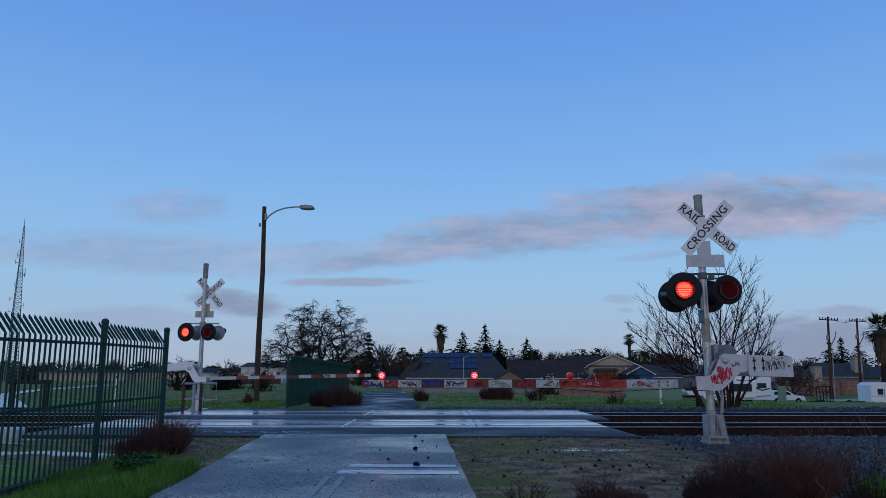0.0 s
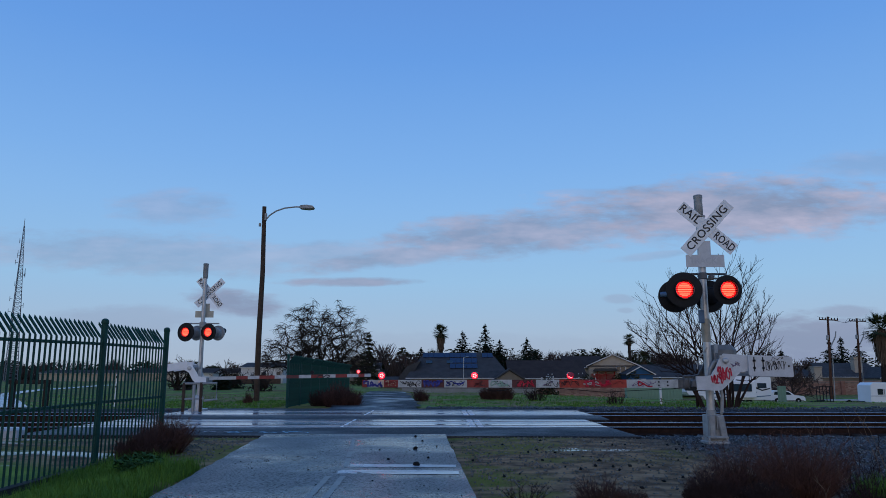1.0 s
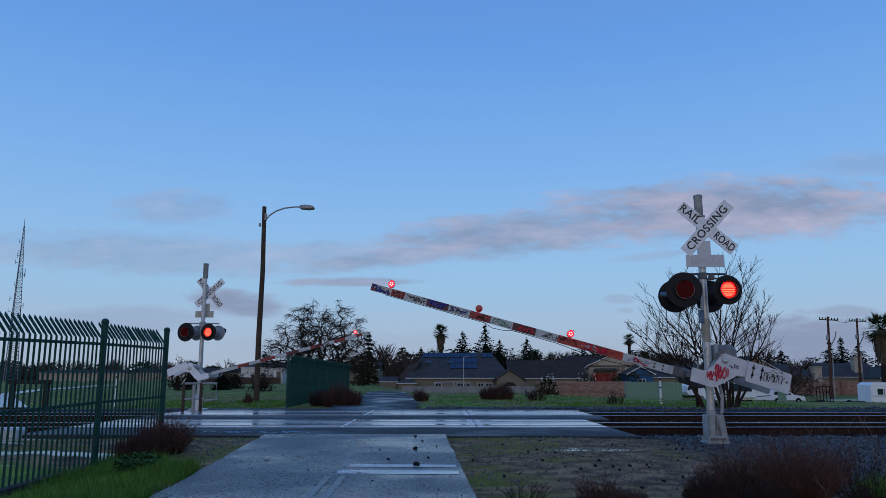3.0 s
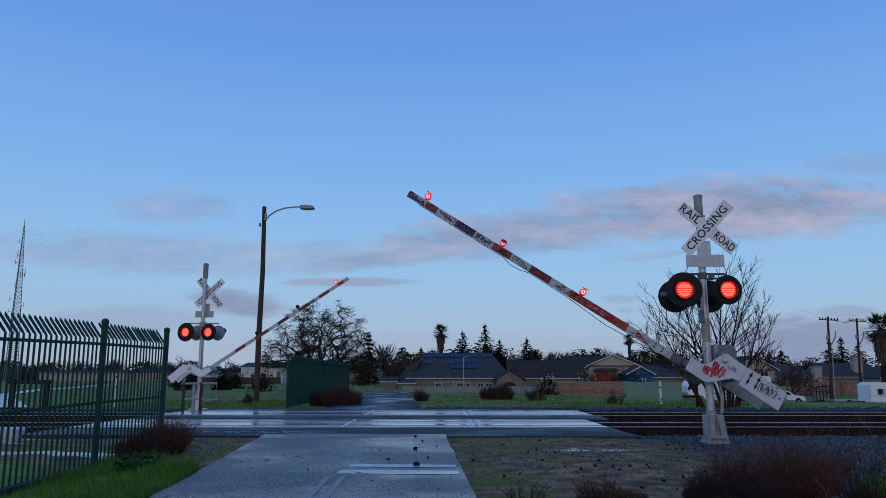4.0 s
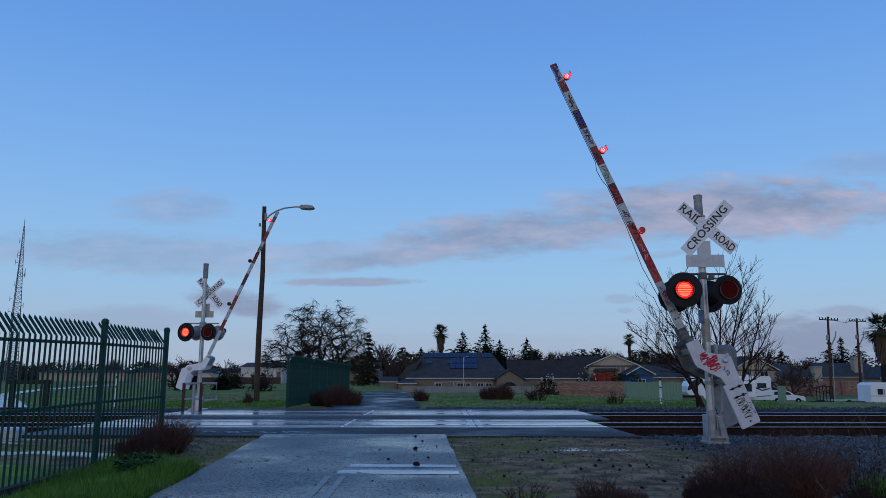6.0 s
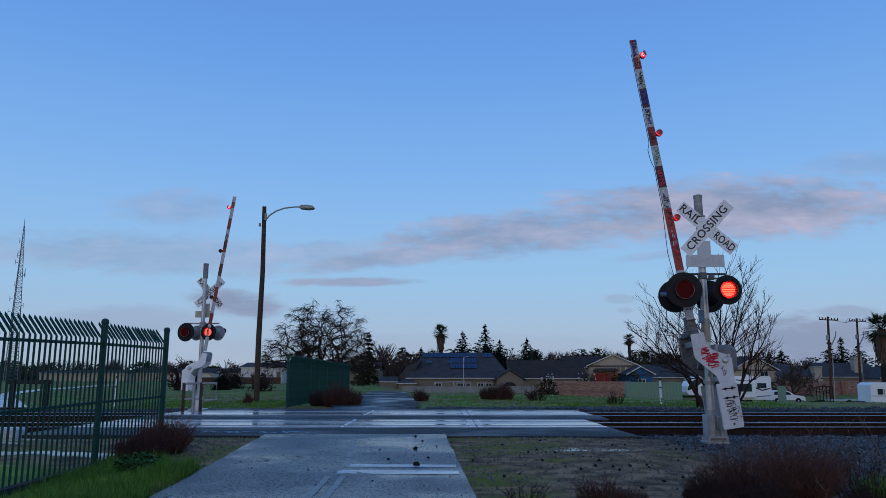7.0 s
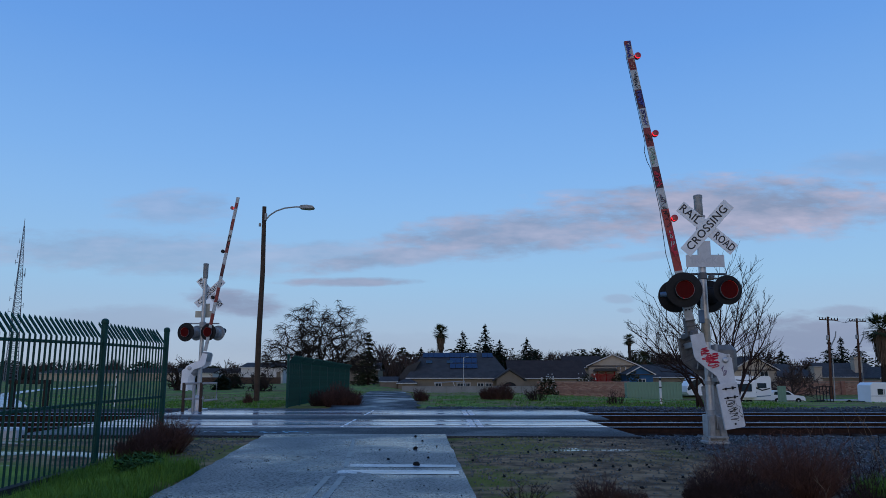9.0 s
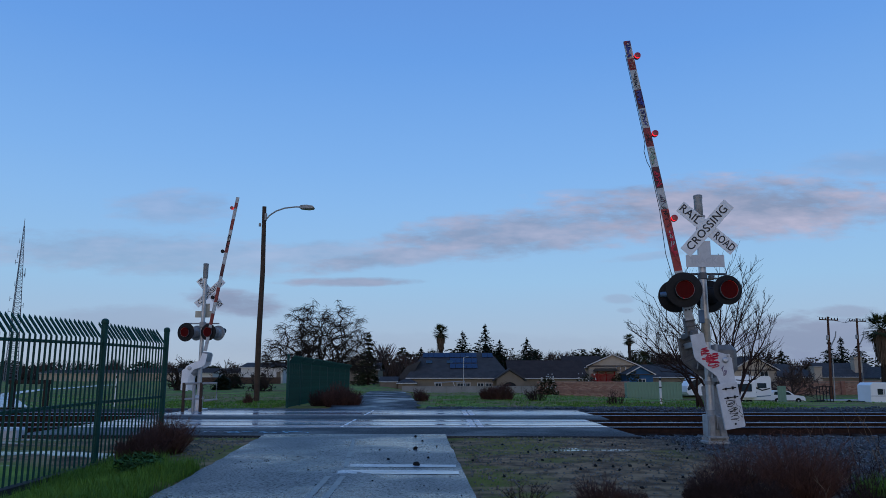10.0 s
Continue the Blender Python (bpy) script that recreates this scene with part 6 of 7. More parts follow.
M["weed"] = material("dark_green_weed_leaf", (0.02, 0.06, 0.022), 0.7, col2=(0.07, 0.17, 0.05), scale=2, island=True)
leafy_weed(-3.75, 9.2, 0.30, 1)
stones("mud_clods", 80, [(0.4, 4.4, 7.4, 14.0)], (0.012, 0.035), M["clod"], "dark clods and bark scraps on the mud", 15, 0.0, on_deck)


# ---- houses and walls ----
M["roof_grey"] = material("grey_roof_shingle", (0.060, 0.058, 0.057), 0.9, 0, 0.3, 1.2, 0.3, 6, spec=0.15)
M["roof_brown"] = material("brown_roof_shingle", (0.048, 0.036, 0.031), 0.9, 0, 0.25, 1.2, 0.3, 6, spec=0.15)
M["stucco"] = material("beige_stucco", (0.20, 0.165, 0.125), 0.85, 0, 0.12, 1.5)
M["stucco_tan"] = material("light_tan_stucco", (0.42, 0.35, 0.27), 0.85, 0, 0.1, 1.5)
M["blue_wall"] = material("blue_painted_siding", (0.035, 0.10, 0.20), 0.8, 0, 0.12, 1.5)
M["trim"] = material("white_trim_paint", (0.55, 0.53, 0.50), 0.6, 0, 0.1, 2)
M["window"] = material("dark_window_glass", (0.02, 0.03, 0.035), 0.08, 0, 0.2, 2)
M["solar"] = material("blue_black_solar_cell", (0.006, 0.012, 0.045), 0.15, 0, 0.3, 2)
M["cmu"] = material("pale_block_wall", (0.26, 0.255, 0.24), 0.85, 0, 0.15, 0.9, 0.2, 8)
M["red_rail"] = material("red_painted_rail", (0.26, 0.022, 0.018), 0.7, 0, 0.2, 3)
M["brickm"] = material("mixed_red_brick", (0.22, 0.09, 0.065), 0.85, col2=(0.50, 0.32, 0.24), scale=2, obj_random=1.0)
M["mortar"] = material("grey_mortar", (0.22, 0.20, 0.18), 0.9, 0, 0.1, 3)
M["green_sheet"] = material("pale_green_metal_sheet", (0.16, 0.27, 0.19), 0.5, 0.1, 0.12, 2)
M["rv_white"] = material("white_gelcoat", (0.80, 0.80, 0.80), 0.25, 0, 0.05, 1)
M["rubber"] = material("black_rubber", (0.012, 0.012, 0.012), 0.8, 0, 0.2, 6)
M["cone"] = material("orange_cone_plastic", (0.6, 0.12, 0.03), 0.5, 0, 0.1, 4)
M["cooler"] = material("blue_plastic", (0.04, 0.09, 0.28), 0.4, 0, 0.1, 4)


def house(x, y, z, w, d, eave, ridge, style, wall, roof, label, over=0.45, yaw=0.0, ridge_w=None):
    """style: 'hip' ridge along x; 'gable_x' ridge along x; 'gable_y' gable towards the viewer."""
    hs = thing("house", label, "house", pose(x, y, z, 0, 0, yaw), "houses")
    g = Geo()
    t = 0.2
    for cx, cy, sx, sy in ((0, -d / 2, w, t), (0, d / 2, w, t), (-w / 2, 0, t, d - t), (w / 2, 0, t, d - t)):
        g.box((cx, cy, eave / 2), (sx, sy, eave))
    if style == "gable_y":
        for yy in (-d / 2, d / 2):
            g.prism([(-w / 2, eave), (w / 2, eave), (0, ridge)], yy - t / 2, yy + t / 2)
    if style == "gable_x":
        for xx in (-w / 2, w / 2):
            g.prism([(-d / 2, eave), (d / 2, eave), (0, ridge)], -t / 2, t / 2, 0, Matrix.Translation((xx, 0, 0)) @ Matrix.Rotation(radians(90), 4, "Z"))
    part("wall", g, M[wall], hs)
    g = Geo()
    W, D = w / 2 + over, d / 2 + over
    e, r, th = eave, ridge, 0.18
    if style == "hip":
        rw = (ridge_w or max(0.5, w - d)) / 2
        v = [(-W, -D, e), (W, -D, e), (W, D, e), (-W, D, e), (-rw, 0, r), (rw, 0, r)]
        f = [(0, 1, 5, 4), (1, 2, 5), (2, 3, 4, 5), (3, 0, 4)]
    elif style == "gable_x":
        v = [(-W, -D, e), (W, -D, e), (W, D, e), (-W, D, e), (-W, 0, r), (W, 0, r)]
        f = [(0, 1, 5, 4), (2, 3, 4, 5)]
    else:
        v = [(-W, -D, e), (W, -D, e), (W, D, e), (-W, D, e), (0, -D, r), (0, D, r)]
        f = [(0, 4, 5, 3), (4, 1, 2, 5)]
    g.add(v, f)
    g.add([(a, b, c + th) for a, b, c in v], f)
    rim = [0, 1, 2, 3]
    for a, b in zip(rim, rim[1:] + rim[:1]):
        pa, pb = v[a], v[b]
        g.add([pa, pb, (pb[0], pb[1], pb[2] + th), (pa[0], pa[1], pa[2] + th)], [(0, 1, 2, 3)])
    rf = part("roof", g, M[roof], hs)
    if style == "gable_y":
        g = Geo()
        for sx in (-1, 1):
            g.add([(sx * W, -D - 0.05, e - 0.04), (0, -D - 0.05, r - 0.04), (0, -D - 0.05, r + 0.14), (sx * W, -D - 0.05, e + 0.14), (sx * W, -D + 0.02, e - 0.04), (0, -D + 0.02, r - 0.04), (0, -D + 0.02, r + 0.14), (sx * W, -D + 0.02, e + 0.14)],
                  [(0, 1, 2, 3), (7, 6, 5, 4), (0, 4, 5, 1), (3, 2, 6, 7)])
        part("bargeboard", g, M["trim"], rf, "white gable trim")
    else:
        g = Geo()
        g.box((0, -D - 0.03, e + 0.08), (2 * W, 0.08, 0.12), ch=0.01)
        part("gutter", g, M["trim"], rf, "pale eaves gutter")
    return hs


def window(parent, x, y, z, w, h, trim="trim"):
    g = Geo()
    g.box((0, 0, 0), (w, 0.06, h))
    wn = part("window", g, M["window"], parent, "dark window", pose(x, y, z))
    g = Geo()
    for cx, cz, sx, sz in ((0, h / 2, w + 0.2, 0.1), (0, -h / 2, w + 0.2, 0.1), (-w / 2, 0, 0.1, h), (w / 2, 0, 0.1, h), (0, 0, 0.06, h)):
        g.box((cx, -0.04, cz), (sx, 0.08, sz))
    part("window_frame", g, M[trim], wn)


def chimney(parent, x, y, z0, z1, w):
    g = Geo()
    g.box((x, y, (z0 + z1) / 2), (w, w, z1 - z0), ch=0.03)
    g.box((x, y, z1 + 0.05), (w + 0.25, w + 0.25, 0.22), ch=0.04)
    g.box((x, y, z1 - 0.35), (w + 0.15, w + 0.15, 0.12), ch=0.03)
    part("chimney", g, M["stucco_tan"], parent, "pale stucco chimney")


zb = -1.75
hs = house(2.3, 114, zb, 14.6, 13, 2.35, 6.15, "hip", "stucco", "roof_grey", "single-storey beige house with grey hip roof and solar panels", ridge_w=10.4)
slope = math.degrees(math.atan2(6.15 - 2.35, 6.95))
for i in range(13):
    for j in range(3):
        if (j > 0 and not 5 <= i <= 9) or (j == 0 and i == 10):
            continue
        g = Geo()
        g.box((0, 0, 0), (0.80, 1.45, 0.05), ch=0.01)
        tt = 0.86 - j * 0.22
        part("solar_panel", g, M["solar"], hs, at=pose(-5.0 + 0.83 * i, -6.95 * (1 - tt), 2.35 + 3.8 * tt + 0.30, slope))
for k, xx in enumerate((-4.4, -1.3)):
    g = Geo()
    g.box((0, 0, 0), (0.9, 0.9, 0.12), ch=0.02)
    part("skylight", g, M["window"], hs, "roof skylight", pose(xx, -6.95 * 0.42, 2.35 + 3.8 * 0.58 + 0.28, slope))
for xx in (-3.0, 0.2, 1.2, 3.2, 4.4):
    window(hs, xx, -6.62, 1.25, 0.9, 1.0)
g = Geo()
g.prism([(-1.9, 0.0), (-1.9, 2.3), (0, 3.5), (1.9, 2.3), (1.9, 0)], -0.1, 0.1)
pch = part("porch_gable", g, M["stucco"], hs, "arched entrance gable", pose(7.3, -8.2, 0))
g = Geo()
g.prism([(-2.4, 2.05), (0, 3.6), (2.4, 2.05), (2.4, 2.25), (0, 3.85), (-2.4, 2.25)], -0.4, 2.6)
part("porch_roof", g, M["roof_grey"], pch)
# no real opening: a black panel on the wall paints its shade
g = Geo()
g.prism([(-1.0, 0.0)] + [(-1.0 * math.cos(a), 1.1 + 0.8 * math.sin(a)) for a in np.linspace(0, math.pi, 9)] + [(1.0, 0.0)], -0.16, -0.12)
part("archway", g, M["black"], pch, "black panel painted as the shade in an arched opening")
g = Geo()
g.prism([(-2.2, 1.5), (0.0, 4.2), (2.0, 5.0), (0.2, 2.2)], -0.3, 2.5)
part("side_roof", g, M["roof_grey"], hs, "overhanging side gable roof", pose(-7.6, -5.0, 0))

hs = house(16.5, 120, zb, 11.5, 9, 2.3, 5.1, "gable_x", "stucco", "roof_brown", "low house with a plain brown shingle roof")
window(hs, 3.4, -4.6, 1.2, 1.6, 1.0)
hs = house(29.6, 127, zb, 8.0, 9, 4.3, 6.25, "gable_y", "stucco_tan", "roof_brown", "two-storey tan house with white trimmed gable", yaw=-14)
window(hs, 1.2, -4.7, 3.8, 1.5, 1.0)
g = Geo()
for xx in (-2.6, -1.2, 0.2):
    g.box((xx, -6.4, 1.7), (0.16, 0.16, 3.4))
g.box((-1.2, -5.6, 1.8), (3.6, 2.0, 0.16))
part("deck_frame", g, M["red_rail"], hs, "dark red deck posts")
for k in range(22):
    g = Geo()
    g.box((-3.6 + 0.17 * k, -6.5, 2.5), (0.12, 0.05, 1.2))
    part("baluster", g, M["red_rail"], hs)
g = Geo()
g.prism([(-3.3, 3.6), (-2.9, 4.0), (0.4, 4.0), (0.9, 3.6)], -6.9, -4.5)
part("deck_roof", g, M["roof_grey"], hs, "dark deck awning roof")
hs = house(24.6, 131, zb, 6.0, 8, 4.1, 6.1, "gable_x", "stucco_tan", "roof_brown", "wing of a tan house with brown roof", yaw=-6)
hs = house(31.6, 122, zb, 3.9, 9, 2.9, 4.2, "gable_y", "blue_wall", "roof_grey", "small blue house with white trimmed gable")
window(hs, 0.2, -4.6, 1.9, 1.1, 0.7)
hs = house(39.5, 126, zb, 13.5, 9, 2.4, 4.5, "gable_x", "stucco", "roof_grey", "grey roofed house behind bare branches")
hs = house(50.8, 124, zb, 7.0, 9, 3.6, 5.8, "gable_y", "stucco_tan", "roof_brown", "two-storey tan house with a plain gable")
window(hs, -1.6, -4.7, 3.0, 1.3, 1.1)
window(hs, 1.4, -4.7, 3.0, 1.3, 1.1)
hs = house(69.0, 150, zb, 13, 11, 2.4, 5.0, "hip", "stucco", "roof_grey", "low house with grey roof and pale chimney")
chimney(hs, 4.5, -5.6, 0.3, 4.4, 1.5)
hs = house(82.0, 152, zb, 11, 11, 2.4, 5.2, "gable_x", "stucco", "roof_grey", "low house with grey roof and pale chimneys")
chimney(hs, 1.8, -3.5, 2.5, 6.4, 1.5)
hs = house(87.5, 145, zb, 7.5, 9, 2.2, 4.4, "gable_y", "stucco_tan", "roof_grey", "tan gabled house wing behind the brick wall")
hs = house(99.0, 152, zb, 9.5, 9, 2.4, 4.8, "gable_y", "stucco_tan", "roof_brown", "tan gabled house beside the large palm")
hs = house(78.0, 185, zb, 12, 10, 4.2, 6.6, "hip", "stucco_tan", "roof_brown", "distant two-storey house with brown roof")
chimney(hs, -2.0, -5.2, 3.5, 6.4, 1.5)
for xx, yy, ww, rr in ((-62, 180, 26, 3.6), (-84, 176, 20, 3.2), (-40.5, 168, 9.5, 3.6), (-57, 172, 9.0, 3.4), (-13.5, 125, 5.5, 4.0)):
    hs = house(xx, yy, -0.4, ww, 10, 1.9 if xx < -20 else 2.3, rr - 0.6, "gable_x", "trim" if -60 < xx < -20 else "stucco_tan" if xx < -20 else "stucco", "roof_brown", "long low pale building beyond the field" if xx < -20 else "small brown house among trees")
hs = house(-31.0, 130, -0.35, 7.0, 9, 2.7, 3.5, "gable_x", "trim", "roof_grey", "low white building with a dark roof beyond the field", 0.25)
for xx, ww in ((2.9, 0.7), (-1.5, 0.5), (0.6, 0.5)):
    g = Geo()
    g.box((xx, -4.62, 1.3), (ww, 0.08, 1.5 if xx > 2 else 0.6), ch=0.01)
    part("window", g, M["window"], hs, "dark window")
hs = house(-13.8, 122, -1.2, 5.0, 7, 3.6, 5.6, "gable_y", "stucco", "roof_brown", "brown gabled house half hidden by trees")
window(hs, 0.6, -3.6, 3.0, 1.0, 1.2)


hs = house(-7.9, 108, -1.6, 2.4, 3, 1.7, 2.35, "gable_x", "stucco", "roof_grey", "small garden shed with a grey roof", 0.2)
hs = house(-5.2, 107, -1.6, 2.4, 3, 1.5, 2.05, "hip", "stucco", "roof_grey", "small garden pavilion with a dark canopy", 0.3)


def block_wall(x0, x1, y, z, h, nx, mat, label, name):
    w = thing(name, label, "wall", pose(x0, y, z), kind="structure")
    step = (x1 - x0) / nx
    g = Geo()
    for i in range(nx):
        g.box(((i + 0.5) * step, 0, h / 2), (step - 0.03, 0.2, h), ch=0.02)
    part("wall_panel", g, M[mat], w)
    g = Geo()
    g.box(((x1 - x0) / 2, 0, h + 0.04), (x1 - x0, 0.28, 0.09), ch=0.02)
    part("coping", g, M[mat], w)
    return w


block_wall(-42, -26.5, 120, -0.5, 1.2, 7, "wood_pole", "weathered brown board fence along the far field", "fence_field")
block_wall(-5.6, 12.7, 100, -1.75, 1.35, 9, "cmu", "pale block garden wall behind the grass", "wall_pale")


def brick_wall(x0, x1, y, z, h, course, ln, label, name, top_only):
    w = thing(name, label, "wall", pose(x0, y, z), kind="structure")
    g = Geo()
    g.box(((x1 - x0) / 2, 0.06, h / 2 - 0.01), (x1 - x0, 0.22, h - 0.02))
    part("core", g, M["mortar"], w, "grey mortar joints")
    g = Geo()
    g.box((0, 0, 0), (ln - 0.03, 0.12, course - 0.03), ch=0.012)
    me = g.mesh("brick", M["brickm"])
    rest = Geo()
    rows, cols = int(h / course), int((x1 - x0) / ln)
    count = 0
    for j in range(rows):
        for i in range(cols):
            xx = (i + 0.5 + 0.5 * (j % 2)) * ln
            if xx > x1 - x0 - ln / 2:
                continue
            zz = (j + 0.5) * course
            if j >= rows - top_only and count < 300:
                part("brick", me, None, w, at=pose(xx, -0.07, zz))
                count += 1
            else:
                rest.box((xx, -0.07, zz), (ln - 0.03, 0.12, course - 0.03))
    if rest.f:
        tagged(part("brick_courses", rest, M["brick_isl"], w), kind="stuff")
    g = Geo()
    g.box(((x1 - x0) / 2, 0.02, h + 0.06), (x1 - x0, 0.42, 0.12), ch=0.02)
    part("coping", g, M["brickm"], w)


M["brick_isl"] = material("mixed_red_brick_courses", (0.22, 0.09, 0.065), 0.85, col2=(0.50, 0.32, 0.24), scale=2, island=True)
brick_wall(12.75, 25.4, 100, -1.8, 1.95, 0.15, 0.42, "mixed red and tan brick garden wall", "wall_brick", 9)
brick_wall(55.0, 92.0, 135, -2.4, 2.3, 0.2, 0.6, "long red brick garden wall with pilasters", "wall_brick", 4)
for i in range(5):
    g = Geo()
    g.box((0, 0, 1.25), (0.7, 0.6, 2.5), ch=0.03)
    solid("wall_pilaster", g, M["brickm"], "red brick wall pilaster", "pilaster", pose(58 + 7.6 * i, 134.8, -2.4), "pilasters", "structure")


def green_screen():
    w = thing("metal_fence", "pale green corrugated metal fence panel on the grass", "fence", pose(20.1, 80, ground_z(23, 80)))
    n = 17
    for i in range(n):
        g = Geo()
        g.prism([(0, 0), (0.34, 0), (0.34, 2.28), (0, 2.28)], -0.03, 0.0)
        g.prism([(0.10, 0), (0.24, 0), (0.24, 2.28), (0.10, 2.28)], -0.08, -0.031)
        part("sheet", g, M["green_sheet"], w, at=pose(0.345 * i, 0, 0))
    g = Geo()
    g.box((2.9, 0, 2.31), (5.9, 0.16, 0.09), ch=0.01)
    part("top_rail", g, M["green_sheet"], w)
    g = Geo()
    g.box((-0.1, 0.4, 1.14), (0.14, 0.9, 2.28), ch=0.02)
    part("end_post", g, M["green_sheet"], w)


green_screen()
w = Geo()
w.box((0, 0, 1.15), (1.0, 0.1, 2.3), ch=0.02)
for k in range(3):
    w.box((-0.3 + 0.3 * k, -0.07, 1.15), (0.1, 0.05, 2.2), ch=0.01)
solid("metal_fence", w, M["green_sheet"], "narrow green metal fence panel by the camper", "fence", pose(40.7, 88.5, ground_z(40.7, 88.5)))


# ---- vehicles ----
def wheel(parent, x, y, z, r, w=0.22):
    g = Geo()
    g.lathe([(r * 0.62, -w / 2), (r * 0.94, -w / 2), (r, -w / 3), (r, w / 3), (r * 0.94, w / 2), (r * 0.62, w / 2)], 20, "y")
    wh = part("wheel", g, M["rubber"], parent, "black tyre", pose(x, y, z), smooth=True)
    g = Geo()
    g.lathe([(0.06, -w / 2 - 0.01), (r * 0.3, -w / 2), (r * 0.6, -w / 2 + 0.02), (r * 0.62, 0)], 12, "y")
    part("rim", g, M["galv"], wh, "grey wheel rim", smooth=True)


def camper():
    c = thing("camper_trailer", "white fifth-wheel camper with dark windows and grey swooshes", "camper", pose(29.8, 90, ground_z(35, 90)))
    g = Geo()
    prof = [(0.0, 1.55), (0.25, 1.25), (1.9, 1.15), (2.3, 0.65), (10.1, 0.65), (10.35, 0.9), (10.35, 3.30), (10.15, 3.5), (1.6, 3.5), (0.7, 3.2), (0.1, 2.3)]
    g.prism(prof, 0, 2.5)
    part("body", g, M["rv_white"], c, "white gelcoat body", smooth=False)
    g = Geo()
    g.prism([(0.06, 1.95), (0.20, 1.75), (1.3, 2.25), (1.9, 2.75), (1.7, 3.15), (0.95, 3.05), (0.45, 2.65)], -0.02, 0.0)
    part("front_cap", g, M["window"], c, "dark front cap decal")
    for x, z, w, h in ((6.9, 2.05, 2.0, 0.95), (9.2, 2.35, 1.1, 0.60), (4.6, 2.2, 0.9, 0.8)):
        g = Geo()
        g.box((x, -0.02, z), (w, 0.05, h), ch=0.02)
        part("window", g, M["window"], c, "dark tinted window")
    for pts in (((3.0, 1.35), (5.0, 1.20), (8.5, 1.5), (8.6, 1.62), (5.0, 1.36), (3.2, 1.5)), ((8.2, 2.1), (9.2, 1.7), (10.2, 1.95), (10.2, 2.08), (9.2, 1.86), (8.4, 2.22)), ((6.0, 3.0), (7.4, 2.8), (8.6, 3.1), (8.6, 3.2), (7.4, 2.95), (6.1, 3.1)), ((2.4, 0.95), (6.5, 0.82), (10.2, 1.1), (10.2, 1.2), (6.5, 0.95), (2.4, 1.05))):
        g = Geo()
        g.prism(pts, -0.012, 0.0)
        part("stripe", g, M["bluegrey"] if pts[0][0] < 4 else M["black"], c, "dark swoosh stripe")
    g = Geo()
    g.box((6.6, -0.25, 1.9), (3.4, 0.45, 2.0), ch=0.05)
    so = part("slide_out", g, M["rv_white"], c, "slide-out room section")
    g = Geo()
    g.box((6.6, -0.50, 2.1), (2.3, 0.04, 0.9), ch=0.02)
    part("window", g, M["window"], so, "dark tinted window")
    for x in (6.7, 7.6):
        wheel(c, x, 0.15, 0.38, 0.38)
    g = Geo()
    for x in (1.8, 9.5):
        g.box((x, 0.3, 0.35), (0.1, 0.1, 0.7))
    part("landing_leg", g, M["black"], c)
    g = Geo()
    g.box((5, 1.2, 3.6), (1.0, 0.8, 0.25), ch=0.06)
    g.box((8, 1.2, 3.58), (0.6, 0.6, 0.18), ch=0.05)
    part("roof_unit", g, M["rv_white"], c, "roof air conditioner")


camper()


def suv():
    c = thing("car", "white sport utility vehicle parked on the gravel", "car", pose(42.2, 95, ground_z(45, 95)))
    g = Geo()
    prof = [(0.0, 0.45), (0.02, 0.95), (0.15, 1.05), (0.35, 1.60), (0.55, 1.68), (2.1, 1.66), (2.45, 1.55), (3.15, 1.08), (4.2, 0.98), (4.45, 0.80), (4.5, 0.40), (4.2, 0.28), (0.3, 0.28)]
    g.prism(prof, 0, 1.8)
    part("body", g, M["rv_white"], c, "white paintwork")
    for pts in (((0.45, 1.12), (0.55, 1.52), (1.25, 1.55), (1.25, 1.12)), ((1.35, 1.12), (1.35, 1.55), (2.1, 1.53), (2.35, 1.45), (2.85, 1.12))):
        g = Geo()
        g.prism(pts, -0.012, 0.0)
        part("window", g, M["window"], c, "dark side window")
    g = Geo()
    g.prism([(0.1, 0.3), (4.3, 0.3), (4.3, 0.42), (0.1, 0.42)], -0.02, 0.0)
    part("sill", g, M["rubber"], c)
    for x in (0.85, 3.55):
        wheel(c, x, 0.08, 0.36, 0.37)
    g = Geo()
    g.box((4.42, 0.2, 0.82), (0.10, 0.3, 0.14), ch=0.02)
    part("headlight", g, M["lens_clear"], c, "clear headlight")
    g = Geo()
    g.box((2.75, -0.08, 1.15), (0.18, 0.12, 0.12), ch=0.03)
    part("mirror", g, M["rv_white"], c)


suv()


def box_trailer():
    c = thing("travel_trailer", "white boxy travel trailer beside the tracks", "trailer", pose(40.6, 70, ground_z(42, 70)))
    g = Geo()
    g.prism([(0, 0.45), (0.05, 2.05), (0.35, 2.3), (6.6, 2.35), (6.8, 2.2), (6.8, 0.45)], 0, 2.2)
    part("body", g, M["rv_white"], c, "white body")
    g = Geo()
    g.box((0.95, -0.015, 1.45), (0.52, 0.03, 0.55), ch=0.02)
    part("window", g, M["window"], c, "small dark window")
    g = Geo()
    g.box((1.32, -0.015, 1.45), (0.10, 0.03, 0.5), ch=0.01)
    part("shutter_strip", g, M["galv_dull"], c)
    g = Geo()
    g.box((3.4, -0.01, 1.05), (6.7, 0.02, 0.05))
    part("stripe", g, M["bluegrey"], c)
    wheel(c, 3.2, 0.1, 0.32, 0.32)
    g = Geo()
    g.tube([(0, 1.1, 0.5), (-1.2, 1.1, 0.45)], 0.05, 6)
    part("drawbar", g, M["black"], c)


box_trailer()


